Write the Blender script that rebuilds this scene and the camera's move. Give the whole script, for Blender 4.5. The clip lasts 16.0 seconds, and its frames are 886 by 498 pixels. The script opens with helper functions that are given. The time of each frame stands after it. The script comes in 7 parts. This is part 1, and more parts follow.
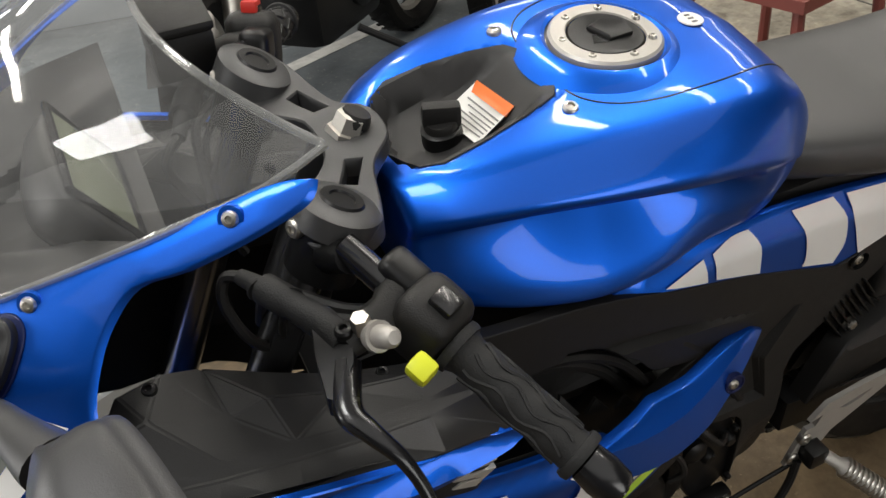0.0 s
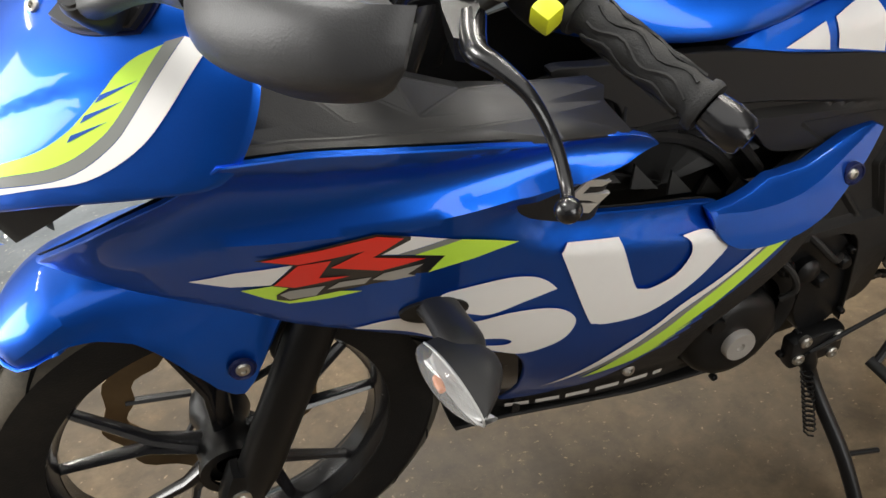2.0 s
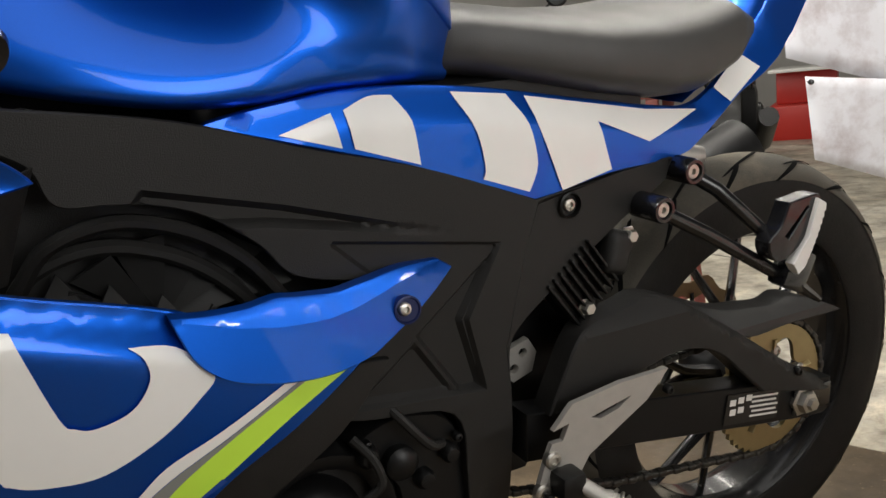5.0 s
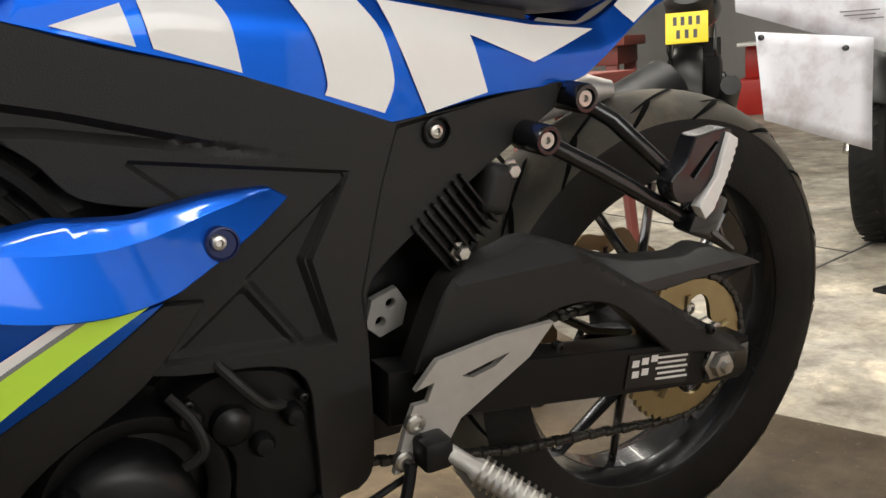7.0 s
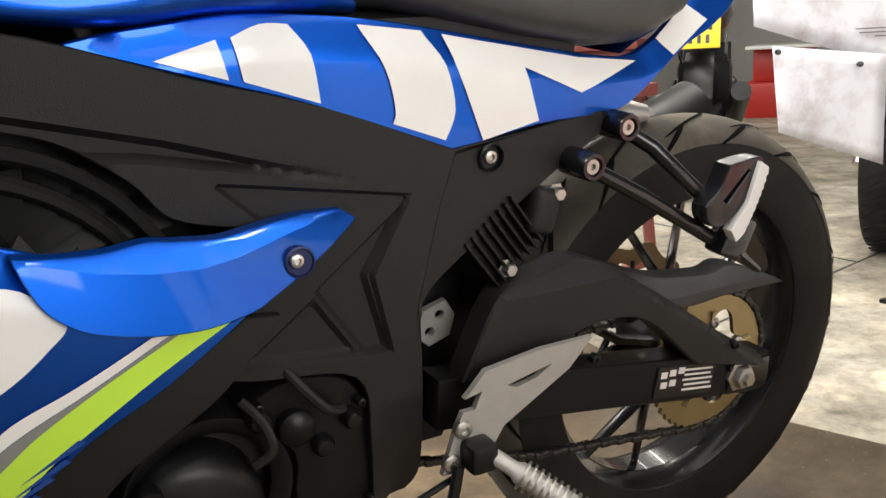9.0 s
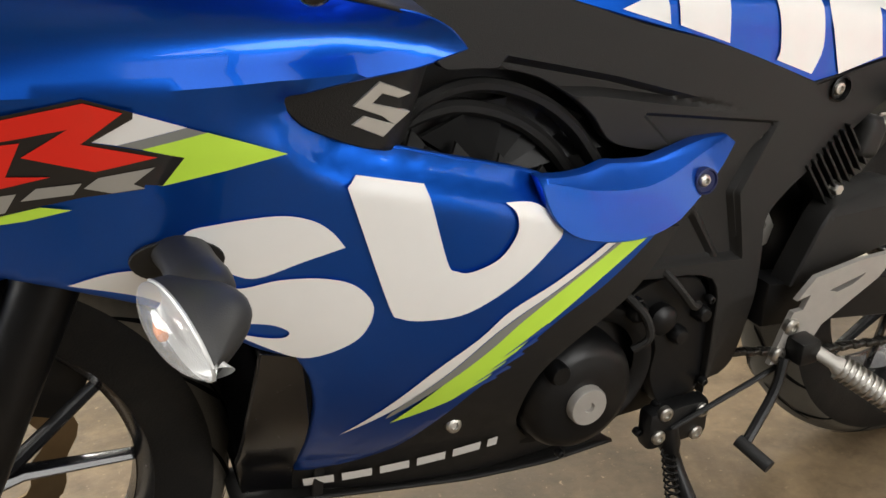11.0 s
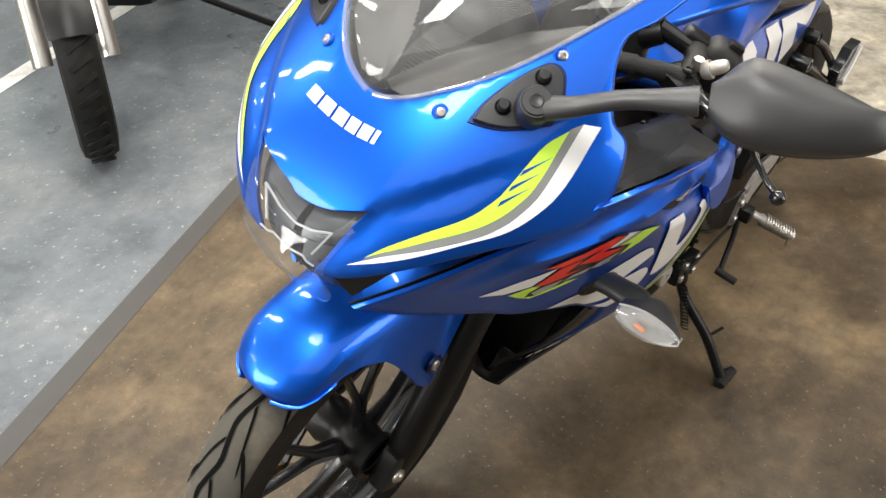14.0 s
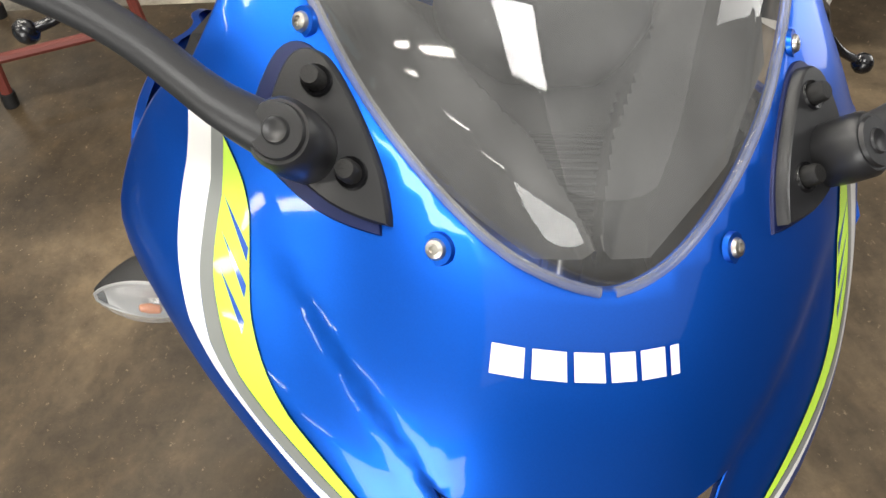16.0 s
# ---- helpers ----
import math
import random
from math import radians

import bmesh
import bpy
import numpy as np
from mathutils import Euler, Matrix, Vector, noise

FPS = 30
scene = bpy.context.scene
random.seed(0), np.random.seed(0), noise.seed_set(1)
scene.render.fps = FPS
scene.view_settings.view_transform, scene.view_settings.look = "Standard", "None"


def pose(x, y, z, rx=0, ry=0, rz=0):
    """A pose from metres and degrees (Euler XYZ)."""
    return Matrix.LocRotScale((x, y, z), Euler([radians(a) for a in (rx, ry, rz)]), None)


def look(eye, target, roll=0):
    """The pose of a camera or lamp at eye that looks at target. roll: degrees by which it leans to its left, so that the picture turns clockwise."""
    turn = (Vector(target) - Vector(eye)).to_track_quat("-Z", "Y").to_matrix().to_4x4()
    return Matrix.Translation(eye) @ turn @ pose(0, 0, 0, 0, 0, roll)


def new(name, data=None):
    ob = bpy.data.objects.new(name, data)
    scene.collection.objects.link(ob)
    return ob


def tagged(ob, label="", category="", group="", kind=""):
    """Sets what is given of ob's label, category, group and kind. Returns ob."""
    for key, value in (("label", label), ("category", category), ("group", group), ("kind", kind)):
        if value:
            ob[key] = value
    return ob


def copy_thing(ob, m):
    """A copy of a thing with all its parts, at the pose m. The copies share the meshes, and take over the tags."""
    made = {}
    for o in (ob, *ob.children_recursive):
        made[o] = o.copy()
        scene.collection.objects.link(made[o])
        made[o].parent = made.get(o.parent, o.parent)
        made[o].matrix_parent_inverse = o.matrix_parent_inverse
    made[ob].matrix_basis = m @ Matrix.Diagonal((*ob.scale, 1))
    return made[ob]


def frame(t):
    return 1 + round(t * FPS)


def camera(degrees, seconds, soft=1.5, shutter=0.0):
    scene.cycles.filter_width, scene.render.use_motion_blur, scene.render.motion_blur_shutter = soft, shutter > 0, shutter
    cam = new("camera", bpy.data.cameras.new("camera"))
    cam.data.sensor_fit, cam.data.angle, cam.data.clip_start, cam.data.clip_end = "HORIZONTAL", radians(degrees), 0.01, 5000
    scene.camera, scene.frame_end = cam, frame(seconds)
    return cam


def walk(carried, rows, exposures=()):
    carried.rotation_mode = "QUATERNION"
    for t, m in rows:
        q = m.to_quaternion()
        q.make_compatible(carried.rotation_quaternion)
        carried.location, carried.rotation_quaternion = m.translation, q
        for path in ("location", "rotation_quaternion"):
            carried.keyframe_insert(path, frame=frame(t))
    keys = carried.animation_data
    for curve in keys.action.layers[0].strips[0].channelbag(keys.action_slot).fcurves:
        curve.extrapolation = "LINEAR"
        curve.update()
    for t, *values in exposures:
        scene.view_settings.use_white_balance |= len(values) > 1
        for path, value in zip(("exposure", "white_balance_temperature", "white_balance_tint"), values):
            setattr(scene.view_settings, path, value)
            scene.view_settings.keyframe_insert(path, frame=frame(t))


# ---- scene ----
cam = camera(52.7, 16.0)
PATH = [
    (0, (0.207, -0.801, 1.278), (0.746, 0.763, 0.155), -6.5),
    (0.5, (0.101, -0.826, 1.289), (0.654, 0.727, 0.157), -7.2),
    (1, (0.037, -0.896, 1.281), (0.543, 0.679, 0.157), -6.1),
    (1.5, (0.048, -0.964, 1.232), (0.523, 0.631, 0.124), -6.1),
    (2, (0.113, -0.924, 1.081), (0.47, 0.713, -0.011), -8.9),
    (2.5, (0.189, -0.884, 0.905), (0.567, 0.868, 0.017), -8.5),
    (3, (0.206, -0.928, 0.791), (0.744, 0.918, 0.241), -5.7),
    (3.5, (0.27, -0.94, 0.794), (0.899, 0.894, 0.302), -6.7),
    (4, (0.328, -0.94, 0.779), (0.99, 0.904, 0.377), -7.0),
    (4.5, (0.38, -0.927, 0.761), (1.097, 0.898, 0.368), -6.8),
    (5, (0.441, -0.936, 0.751), (1.272, 0.846, 0.389), -5.3),
    (5.2, (0.45, -0.927, 0.74), (1.334, 0.833, 0.39), -5.5),
    (7.5, (0.622, -0.881, 0.677), (1.483, 0.873, 0.254), -4.0),
    (8, (0.633, -0.878, 0.678), (1.503, 0.877, 0.276), -3.3),
    (10.3, (0.255, -0.948, 0.775), (1.114, 0.775, 0.236), -2.3),
    (10.5, (0.223, -0.946, 0.774), (1.08, 0.773, 0.218), -1.8),
    (11, (0.19, -0.886, 0.788), (0.897, 0.864, 0.125), -2.3),
    (11.5, (0.139, -0.903, 0.923), (0.63, 0.817, 0.028), -9.1),
    (12, (0.016, -0.978, 1.144), (0.533, 0.602, 0.033), -8.8),
    (12.5, (-0.158, -1.069, 1.256), (0.438, 0.411, 0.051), -6.1),
    (13, (-0.354, -1.02, 1.307), (0.382, 0.424, 0.135), -4.3),
    (13.5, (-0.536, -0.909, 1.336), (0.51, 0.316, 0.152), -0.3),
    (14, (-0.596, -0.762, 1.33), (0.582, 0.342, 0.149), 0.1),
    (14.5, (-0.542, -0.579, 1.322), (0.782, 0.287, 0.098), 0.1),
    (15, (-0.525, -0.347, 1.314), (0.913, 0.117, 0.004), 1.0),
    (15.5, (-0.466, -0.159, 1.316), (0.97, 0.052, -0.06), -1.9),
    (16, (-0.311, -0.037, 1.281), (1.003, -0.087, -0.225), -4.4),
]
walk(cam, [(t, look(eye, target, roll)) for t, eye, target, roll in PATH],
     [(0.0, -1.0), (0.5, -0.75), (1.5, -0.25), (2.5, -0.2), (3.5, -0.25), (5.0, -0.42), (8.0, -0.1), (10.5, 0.15), (11.2, 0.15), (12.0, 0.02), (12.6, 0.16), (13.2, 0.1), (14.0, -0.06), (14.6, -0.2), (15.5, -0.34), (16.0, -0.7)])

# ---- world, lights, exposure ----
scene.view_settings.exposure = 0.0
world = bpy.data.worlds.new("world")
scene.world = world
world.use_nodes = True
world.node_tree.nodes["Background"].inputs[0].default_value = (0.9, 0.95, 1.0, 1)
world.node_tree.nodes["Background"].inputs[1].default_value = 0.02


def area_lamp(name, eye, target, sx, sy, watts, colour):
    d = bpy.data.lights.new(name, "AREA")
    d.shape, d.size, d.size_y, d.energy, d.color = "RECTANGLE", sx, sy, watts, colour
    ob = new(name, d)
    ob.matrix_world = look(eye, target)
    return ob


WARM = (1.0, 0.955, 0.87)
COOL = (1.0, 0.985, 0.955)
# soft lamps without a built source, a ceiling panel and the tube rows
# assumed soft light from the front; no open shutter is built there
area_lamp("shutter_daylight", (-3.9, 0.9, 1.4), (0.0, 0.3, 0.6), 2.4, 2.2, 270, COOL)
area_lamp("panel_light", (-0.62, -0.32, 2.655), (-0.62, -0.32, 0), 0.66, 0.56, 48, COOL).rotation_euler = (0, 0, 0)
# fill lamp added on the south side for the left flank; no doorway exists
area_lamp("doorway_daylight", (1.2, -3.95, 1.3), (0.5, 0.0, 0.8), 3.0, 2.0, 138, COOL)
# unseen overhead fill standing in for a bright ceiling; no roof opening is built
area_lamp("roof_light", (-0.1, -2.0, 2.735), (-0.1, -2.0, 0), 5.0, 2.9, 66, COOL).rotation_euler = (0, 0, 0)
# tubes at x 0.25, 1.25, 1.75, 2.6 are added to brighten floor and seat
TUBES = [(-3.2, 2.8), (-1.4, 5.0), (-0.8, 3.7), (-0.9, 1.9), (-2.3, 3.6), (0.6, 2.6), (0.25, 0.95), (1.25, 0.75), (1.9, 3.0), (1.75, 0.25), (2.6, 0.25), (3.4, 2.0), (5.2, 3.0), (5.2, 5.5)]
for tx, ty in TUBES:
    area_lamp("tube_light", (tx, ty, 2.62), (tx, ty, 0), 0.10, 1.3, 26 if tx > 1.7 else 33 if tx > 0 else 27, WARM)


# ---- materials ----
def mat(name, colour, rough=0.5, metal=0.0, vary=0.12, scale=30.0, bump=0.0, bump_scale=200.0, coat=0.0, stain=None, stain_scale=4.0, stain_amount=0.3, spec=0.5, emit=None):
    m = bpy.data.materials.new(name)
    m.use_nodes = True
    nt = m.node_tree
    b = nt.nodes["Principled BSDF"]
    b.inputs["Roughness"].default_value = rough
    b.inputs["Metallic"].default_value = metal
    b.inputs["Coat Weight"].default_value = coat
    b.inputs["Coat Roughness"].default_value = 0.04
    b.inputs["Specular IOR Level"].default_value = spec
    tc = nt.nodes.new("ShaderNodeTexCoord")
    n1 = nt.nodes.new("ShaderNodeTexNoise")
    n1.inputs["Scale"].default_value, n1.inputs["Detail"].default_value = scale, 5
    nt.links.new(tc.outputs["Object"], n1.inputs["Vector"])
    ramp = nt.nodes.new("ShaderNodeMix")
    ramp.data_type = "RGBA"
    lo = [max(0, c * (1 - vary)) for c in colour]
    hi = [min(1, c * (1 + vary)) for c in colour]
    ramp.inputs["A"].default_value, ramp.inputs["B"].default_value = (*lo, 1), (*hi, 1)
    nt.links.new(n1.outputs["Fac"], ramp.inputs["Factor"])
    out = ramp.outputs["Result"]
    if stain:
        n2 = nt.nodes.new("ShaderNodeTexNoise")
        n2.inputs["Scale"].default_value, n2.inputs["Detail"].default_value, n2.inputs["Roughness"].default_value = stain_scale, 8, 0.65
        nt.links.new(tc.outputs["Object"], n2.inputs["Vector"])
        mr = nt.nodes.new("ShaderNodeMapRange")
        mr.inputs["From Min"].default_value, mr.inputs["From Max"].default_value = 0.48, 0.68
        mr.inputs["To Max"].default_value = stain_amount
        nt.links.new(n2.outputs["Fac"], mr.inputs["Value"])
        mx = nt.nodes.new("ShaderNodeMix")
        mx.data_type = "RGBA"
        mx.inputs["B"].default_value = (*stain, 1)
        nt.links.new(out, mx.inputs["A"])
        nt.links.new(mr.outputs["Result"], mx.inputs["Factor"])
        out = mx.outputs["Result"]
    nt.links.new(out, b.inputs["Base Color"])
    if bump:
        n3 = nt.nodes.new("ShaderNodeTexNoise")
        n3.inputs["Scale"].default_value, n3.inputs["Detail"].default_value = bump_scale, 3
        nt.links.new(tc.outputs["Object"], n3.inputs["Vector"])
        bp = nt.nodes.new("ShaderNodeBump")
        bp.inputs["Strength"].default_value, bp.inputs["Distance"].default_value = bump, 0.002
        nt.links.new(n3.outputs["Fac"], bp.inputs["Height"])
        nt.links.new(bp.outputs["Normal"], b.inputs["Normal"])
    # roughness varies a little with the grain
    mr2 = nt.nodes.new("ShaderNodeMapRange")
    mr2.inputs["To Min"].default_value, mr2.inputs["To Max"].default_value = rough * 0.85, min(1, rough * 1.2)
    nt.links.new(n1.outputs["Fac"], mr2.inputs["Value"])
    nt.links.new(mr2.outputs["Result"], b.inputs["Roughness"])
    if emit:
        b.inputs["Emission Color"].default_value, b.inputs["Emission Strength"].default_value = (*emit[0], 1), emit[1]
    return m


BLUE = mat("metallic_blue_paint", (0.004, 0.100, 0.58), 0.36, 0.88, 0.08, 900, 0.0, 1800, 0.42)
BLUE.node_tree.nodes["Principled BSDF"].inputs["Coat Roughness"].default_value = 0.045
# blue paint darkened to navy: shade of recesses put into the colour
RECESS_SHADE = mat("recess_shade_navy", (0.002, 0.008, 0.06), 0.4, 0.3, 0.08, 600)
BLUE_DECAL = mat("blue_decal", (0.010, 0.075, 0.40), 0.3, 0.3, 0.08, 600, 0, 200, 0.8)
WHITE_DECAL = mat("white_decal", (0.83, 0.82, 0.80), 0.32, 0.0, 0.03, 40, 0, 200, 0.5)
GREY_DECAL = mat("grey_decal", (0.22, 0.23, 0.22), 0.32, 0.0, 0.03, 40, 0, 200, 0.5)
YELLOW_DECAL = mat("fluorescent_yellow_decal", (0.55, 0.84, 0.07), 0.35, 0.0, 0.04, 40, 0, 200, 0.5)
RED_DECAL = mat("red_decal", (0.78, 0.016, 0.007), 0.33, 0.0, 0.04, 40, 0, 200, 0.5)
BLACK_DECAL = mat("black_decal", (0.008, 0.008, 0.009), 0.3, 0.0, 0.05, 40, 0, 200, 0.4)
SILVER_DECAL = mat("silver_decal", (0.45, 0.45, 0.43), 0.35, 0.5, 0.05, 80)
PLASTIC = mat("textured_black_plastic", (0.0125, 0.012, 0.0115), 0.50, 0.0, 0.2, 60, 0.25, 900, spec=0.29)
PLASTIC_GREY = mat("dark_grey_plastic", (0.022, 0.0216, 0.0213), 0.44, 0.0, 0.12, 40, 0.12, 900, spec=0.33)
SHELL = mat("mirror_shell_plastic", (0.021, 0.021, 0.022), 0.44, 0.0, 0.1, 40, 0.1, 900)
MOUNT = mat("mirror_mount_plastic", (0.013, 0.013, 0.014), 0.36, 0.0, 0.12, 60, 0.04, 700, spec=0.5)
# near-black that stands for the shade inside tread grooves
GROOVE_BLACK = mat("groove_shade_black", (0.004, 0.004, 0.004), 0.9, 0.0, 0.2, 60, spec=0.05)
CHAINMAT = mat("oily_chain_steel", (0.05, 0.047, 0.042), 0.4, 0.7, 0.3, 200)
BOWL = mat("indicator_reflector", (0.42, 0.42, 0.41), 0.40, 0.35, 0.08, 90)
RUBBER = mat("grip_rubber", (0.013, 0.013, 0.013), 0.62, 0.0, 0.2, 80, 0.3, 700, spec=0.35)
GLOSS = mat("gloss_black_paint", (0.006, 0.006, 0.007), 0.25, 0.0, 0.1, 60, 0, 200, 0.25)
SATIN = mat("satin_black_metal", (0.0055, 0.0055, 0.0058), 0.36, 0.1, 0.15, 60, 0.05, 500, spec=0.3)
TYRE = mat("worn_tyre_rubber", (0.0075, 0.0072, 0.007), 0.62, 0.0, 0.25, 30, 0.3, 400, stain=(0.09, 0.075, 0.055), stain_scale=7, stain_amount=0.10, spec=0.2)
TREAD = mat("scuffed_tyre_tread", (0.055, 0.049, 0.038), 0.85, 0.0, 0.35, 25, 0.3, 400, stain=(0.20, 0.165, 0.115), stain_scale=5, stain_amount=0.6)
ALU = mat("cast_aluminium", (0.40, 0.38, 0.35), 0.42, 0.45, 0.12, 60, 0.12, 500)
STEEL = mat("zinc_steel", (0.50, 0.48, 0.44), 0.36, 1.0, 0.1, 120)
STANCHION = mat("polished_fork_tube", (0.16, 0.16, 0.165), 0.22, 0.9, 0.05, 60)
CHROME = mat("chrome", (0.75, 0.75, 0.75), 0.08, 1.0, 0.03, 60)
GOLD = mat("brass_coloured_steel", (0.36, 0.28, 0.14), 0.38, 0.7, 0.15, 70)
DISC = mat("worn_disc_steel", (0.19, 0.135, 0.075), 0.4, 0.85, 0.2, 60)
CLAMP = mat("grey_cast_clamp", (0.060, 0.060, 0.061), 0.40, 0.5, 0.1, 80, 0.1, 700)
SEAT = mat("grained_seat_vinyl", (0.046, 0.045, 0.044), 0.40, 0.0, 0.12, 60, 0.25, 1200)
LIME = mat("lime_plastic", (0.62, 0.66, 0.02), 0.4, 0.0, 0.05, 60)
REDP = mat("red_plastic", (0.45, 0.02, 0.012), 0.4, 0.0, 0.06, 60)
AMBER = mat("amber_bulb", (0.60, 0.20, 0.06), 0.25, 0.0, 0.1, 60)
LCD = mat("unlit_display", (0.20, 0.22, 0.16), 0.15, 0.0, 0.04, 60, 0, 200, 0.5)
STICKER = mat("white_sticker", (0.70, 0.69, 0.66), 0.4, 0.0, 0.03, 60)
ORANGE = mat("orange_print", (0.75, 0.16, 0.02), 0.4, 0.0, 0.03, 60)
INK = mat("grey_print", (0.12, 0.12, 0.12), 0.5, 0.0, 0.05, 60)
REFLECT = mat("lamp_reflector", (0.10, 0.103, 0.108), 0.34, 0.7, 0.06, 60)


def clear(name, tint, rough=0.03, weight=0.85, haze=0.015):
    m = bpy.data.materials.new(name)
    m.use_nodes = True
    nt = m.node_tree
    for n in list(nt.nodes):
        nt.nodes.remove(n)
    o = nt.nodes.new("ShaderNodeOutputMaterial")
    t = nt.nodes.new("ShaderNodeBsdfTransparent")
    t.inputs[0].default_value = (*tint, 1)
    g = nt.nodes.new("ShaderNodeBsdfGlossy")
    g.inputs["Roughness"].default_value = rough
    g.inputs["Color"].default_value = (1, 1, 1, 1)
    lw = nt.nodes.new("ShaderNodeLayerWeight")
    lw.inputs["Blend"].default_value = 0.5
    mx = nt.nodes.new("ShaderNodeMixShader")
    po = nt.nodes.new("ShaderNodeMath")
    po.operation, po.inputs[1].default_value = "POWER", 4.0
    mul = nt.nodes.new("ShaderNodeMath")
    mul.operation = "MULTIPLY_ADD"
    mul.inputs[1].default_value, mul.inputs[2].default_value = 0.9 * weight, 0.055 * weight
    nt.links.new(lw.outputs["Facing"], po.inputs[0])
    nt.links.new(po.outputs[0], mul.inputs[0])
    nt.links.new(mul.outputs[0], mx.inputs[0])
    nt.links.new(t.outputs[0], mx.inputs[1])
    nt.links.new(g.outputs[0], mx.inputs[2])
    df = nt.nodes.new("ShaderNodeBsdfDiffuse")
    df.inputs["Color"].default_value = (0.8, 0.8, 0.79, 1)
    # pale diffuse veil, varied by noise, puts haze and reflected light into the material
    tc = nt.nodes.new("ShaderNodeTexCoord")
    nz = nt.nodes.new("ShaderNodeTexNoise")
    nz.inputs["Scale"].default_value, nz.inputs["Detail"].default_value = 22.0, 6
    nt.links.new(tc.outputs["Object"], nz.inputs["Vector"])
    hz = nt.nodes.new("ShaderNodeMath")
    hz.operation, hz.inputs[1].default_value = "MULTIPLY", 2.0 * haze
    nt.links.new(nz.outputs["Fac"], hz.inputs[0])
    m2 = nt.nodes.new("ShaderNodeMixShader")
    nt.links.new(hz.outputs[0], m2.inputs[0])
    nt.links.new(mx.outputs[0], m2.inputs[1])
    nt.links.new(df.outputs[0], m2.inputs[2])
    nt.links.new(m2.outputs[0], o.inputs[0])
    return m


SCREEN = clear("tinted_screen", (0.84, 0.84, 0.83), 0.04, 0.75, 0.07)
LAMPGREY = mat("grey_lamp_housing", (0.07, 0.072, 0.075), 0.4, 0.5, 0.1, 60)
LENS = clear("clear_lens", (0.90, 0.91, 0.92), 0.03, 1.0, 0.025)
INDICATOR_LENS = clear("fluted_indicator_lens", (0.92, 0.92, 0.92), 0.10, 0.8, 0.14)


# ---- mesh helpers ----
def part(name, bm, material, parent, label="", smooth=40):
    me = bpy.data.meshes.new(name)
    bmesh.ops.recalc_face_normals(bm, faces=bm.faces) if len(bm.faces) < 60000 else None
    bm.to_mesh(me)
    bm.free()
    for m in material if isinstance(material, (list, tuple)) else [material]:
        me.materials.append(m)
    if smooth:
        me.polygons.foreach_set("use_smooth", [True] * len(me.polygons))
        me.set_sharp_from_angle(angle=radians(smooth))
    ob = new(name, me)
    ob.parent = parent
    if label:
        ob["label"] = label
    return ob


def thing(name, label, category, m=None, group="", kind=""):
    ob = new(name)
    ob.matrix_world = m or Matrix()
    return tagged(ob, label, category, group, kind)


def curve(points, n=6, closed=True):
    """Catmull-Rom through 2D or 3D points; a point doubled is a corner."""
    P = [Vector(p) for p in points]
    out, k = [], len(P)
    for i in range(k if closed else k - 1):
        p1, p2 = P[i], P[(i + 1) % k]
        if (p1 - p2).length < 1e-6:
            continue
        p0 = P[(i - 1) % k] if closed or i > 0 else p1
        p3 = P[(i + 2) % k] if closed or i + 2 < k else p2
        for j in range(n):
            t = j / n
            out.append(0.5 * ((2 * p1) + (p2 - p0) * t + (2 * p0 - 5 * p1 + 4 * p2 - p3) * t * t + (3 * p1 - p0 - 3 * p2 + p3) * t ** 3))
    if not closed:
        out.append(P[-1])
    return out


def corners(points, sharp=()):
    """Double the points whose indices are in sharp (or all of them for sharp='all')."""
    out = []
    for i, p in enumerate(points):
        out.append(p)
        if sharp == "all" or i in sharp:
            out.append(p)
    return out


def edge_distance(pts, ring):
    a = np.array([(p[0], p[1]) for p in ring])
    b = np.roll(a, -1, axis=0)
    q = np.array([(p[0], p[1]) for p in pts])
    d = b - a
    l2 = np.maximum((d * d).sum(1), 1e-12)
    best = np.full(len(q), 9.0)
    for i in range(len(a)):
        t = np.clip(((q - a[i]) @ d[i]) / l2[i], 0, 1)
        best = np.minimum(best, np.hypot(*(q - a[i] - t[:, None] * d[i]).T))
    return best


def inside(q, ring):
    x, y, c = q[0], q[1], False
    k = len(ring)
    for i in range(k):
        x1, y1, x2, y2 = ring[i][0], ring[i][1], ring[i - 1][0], ring[i - 1][1]
        if (y1 > y) != (y2 > y) and x < (x2 - x1) * (y - y1) / (y2 - y1) + x1:
            c = not c
    return c


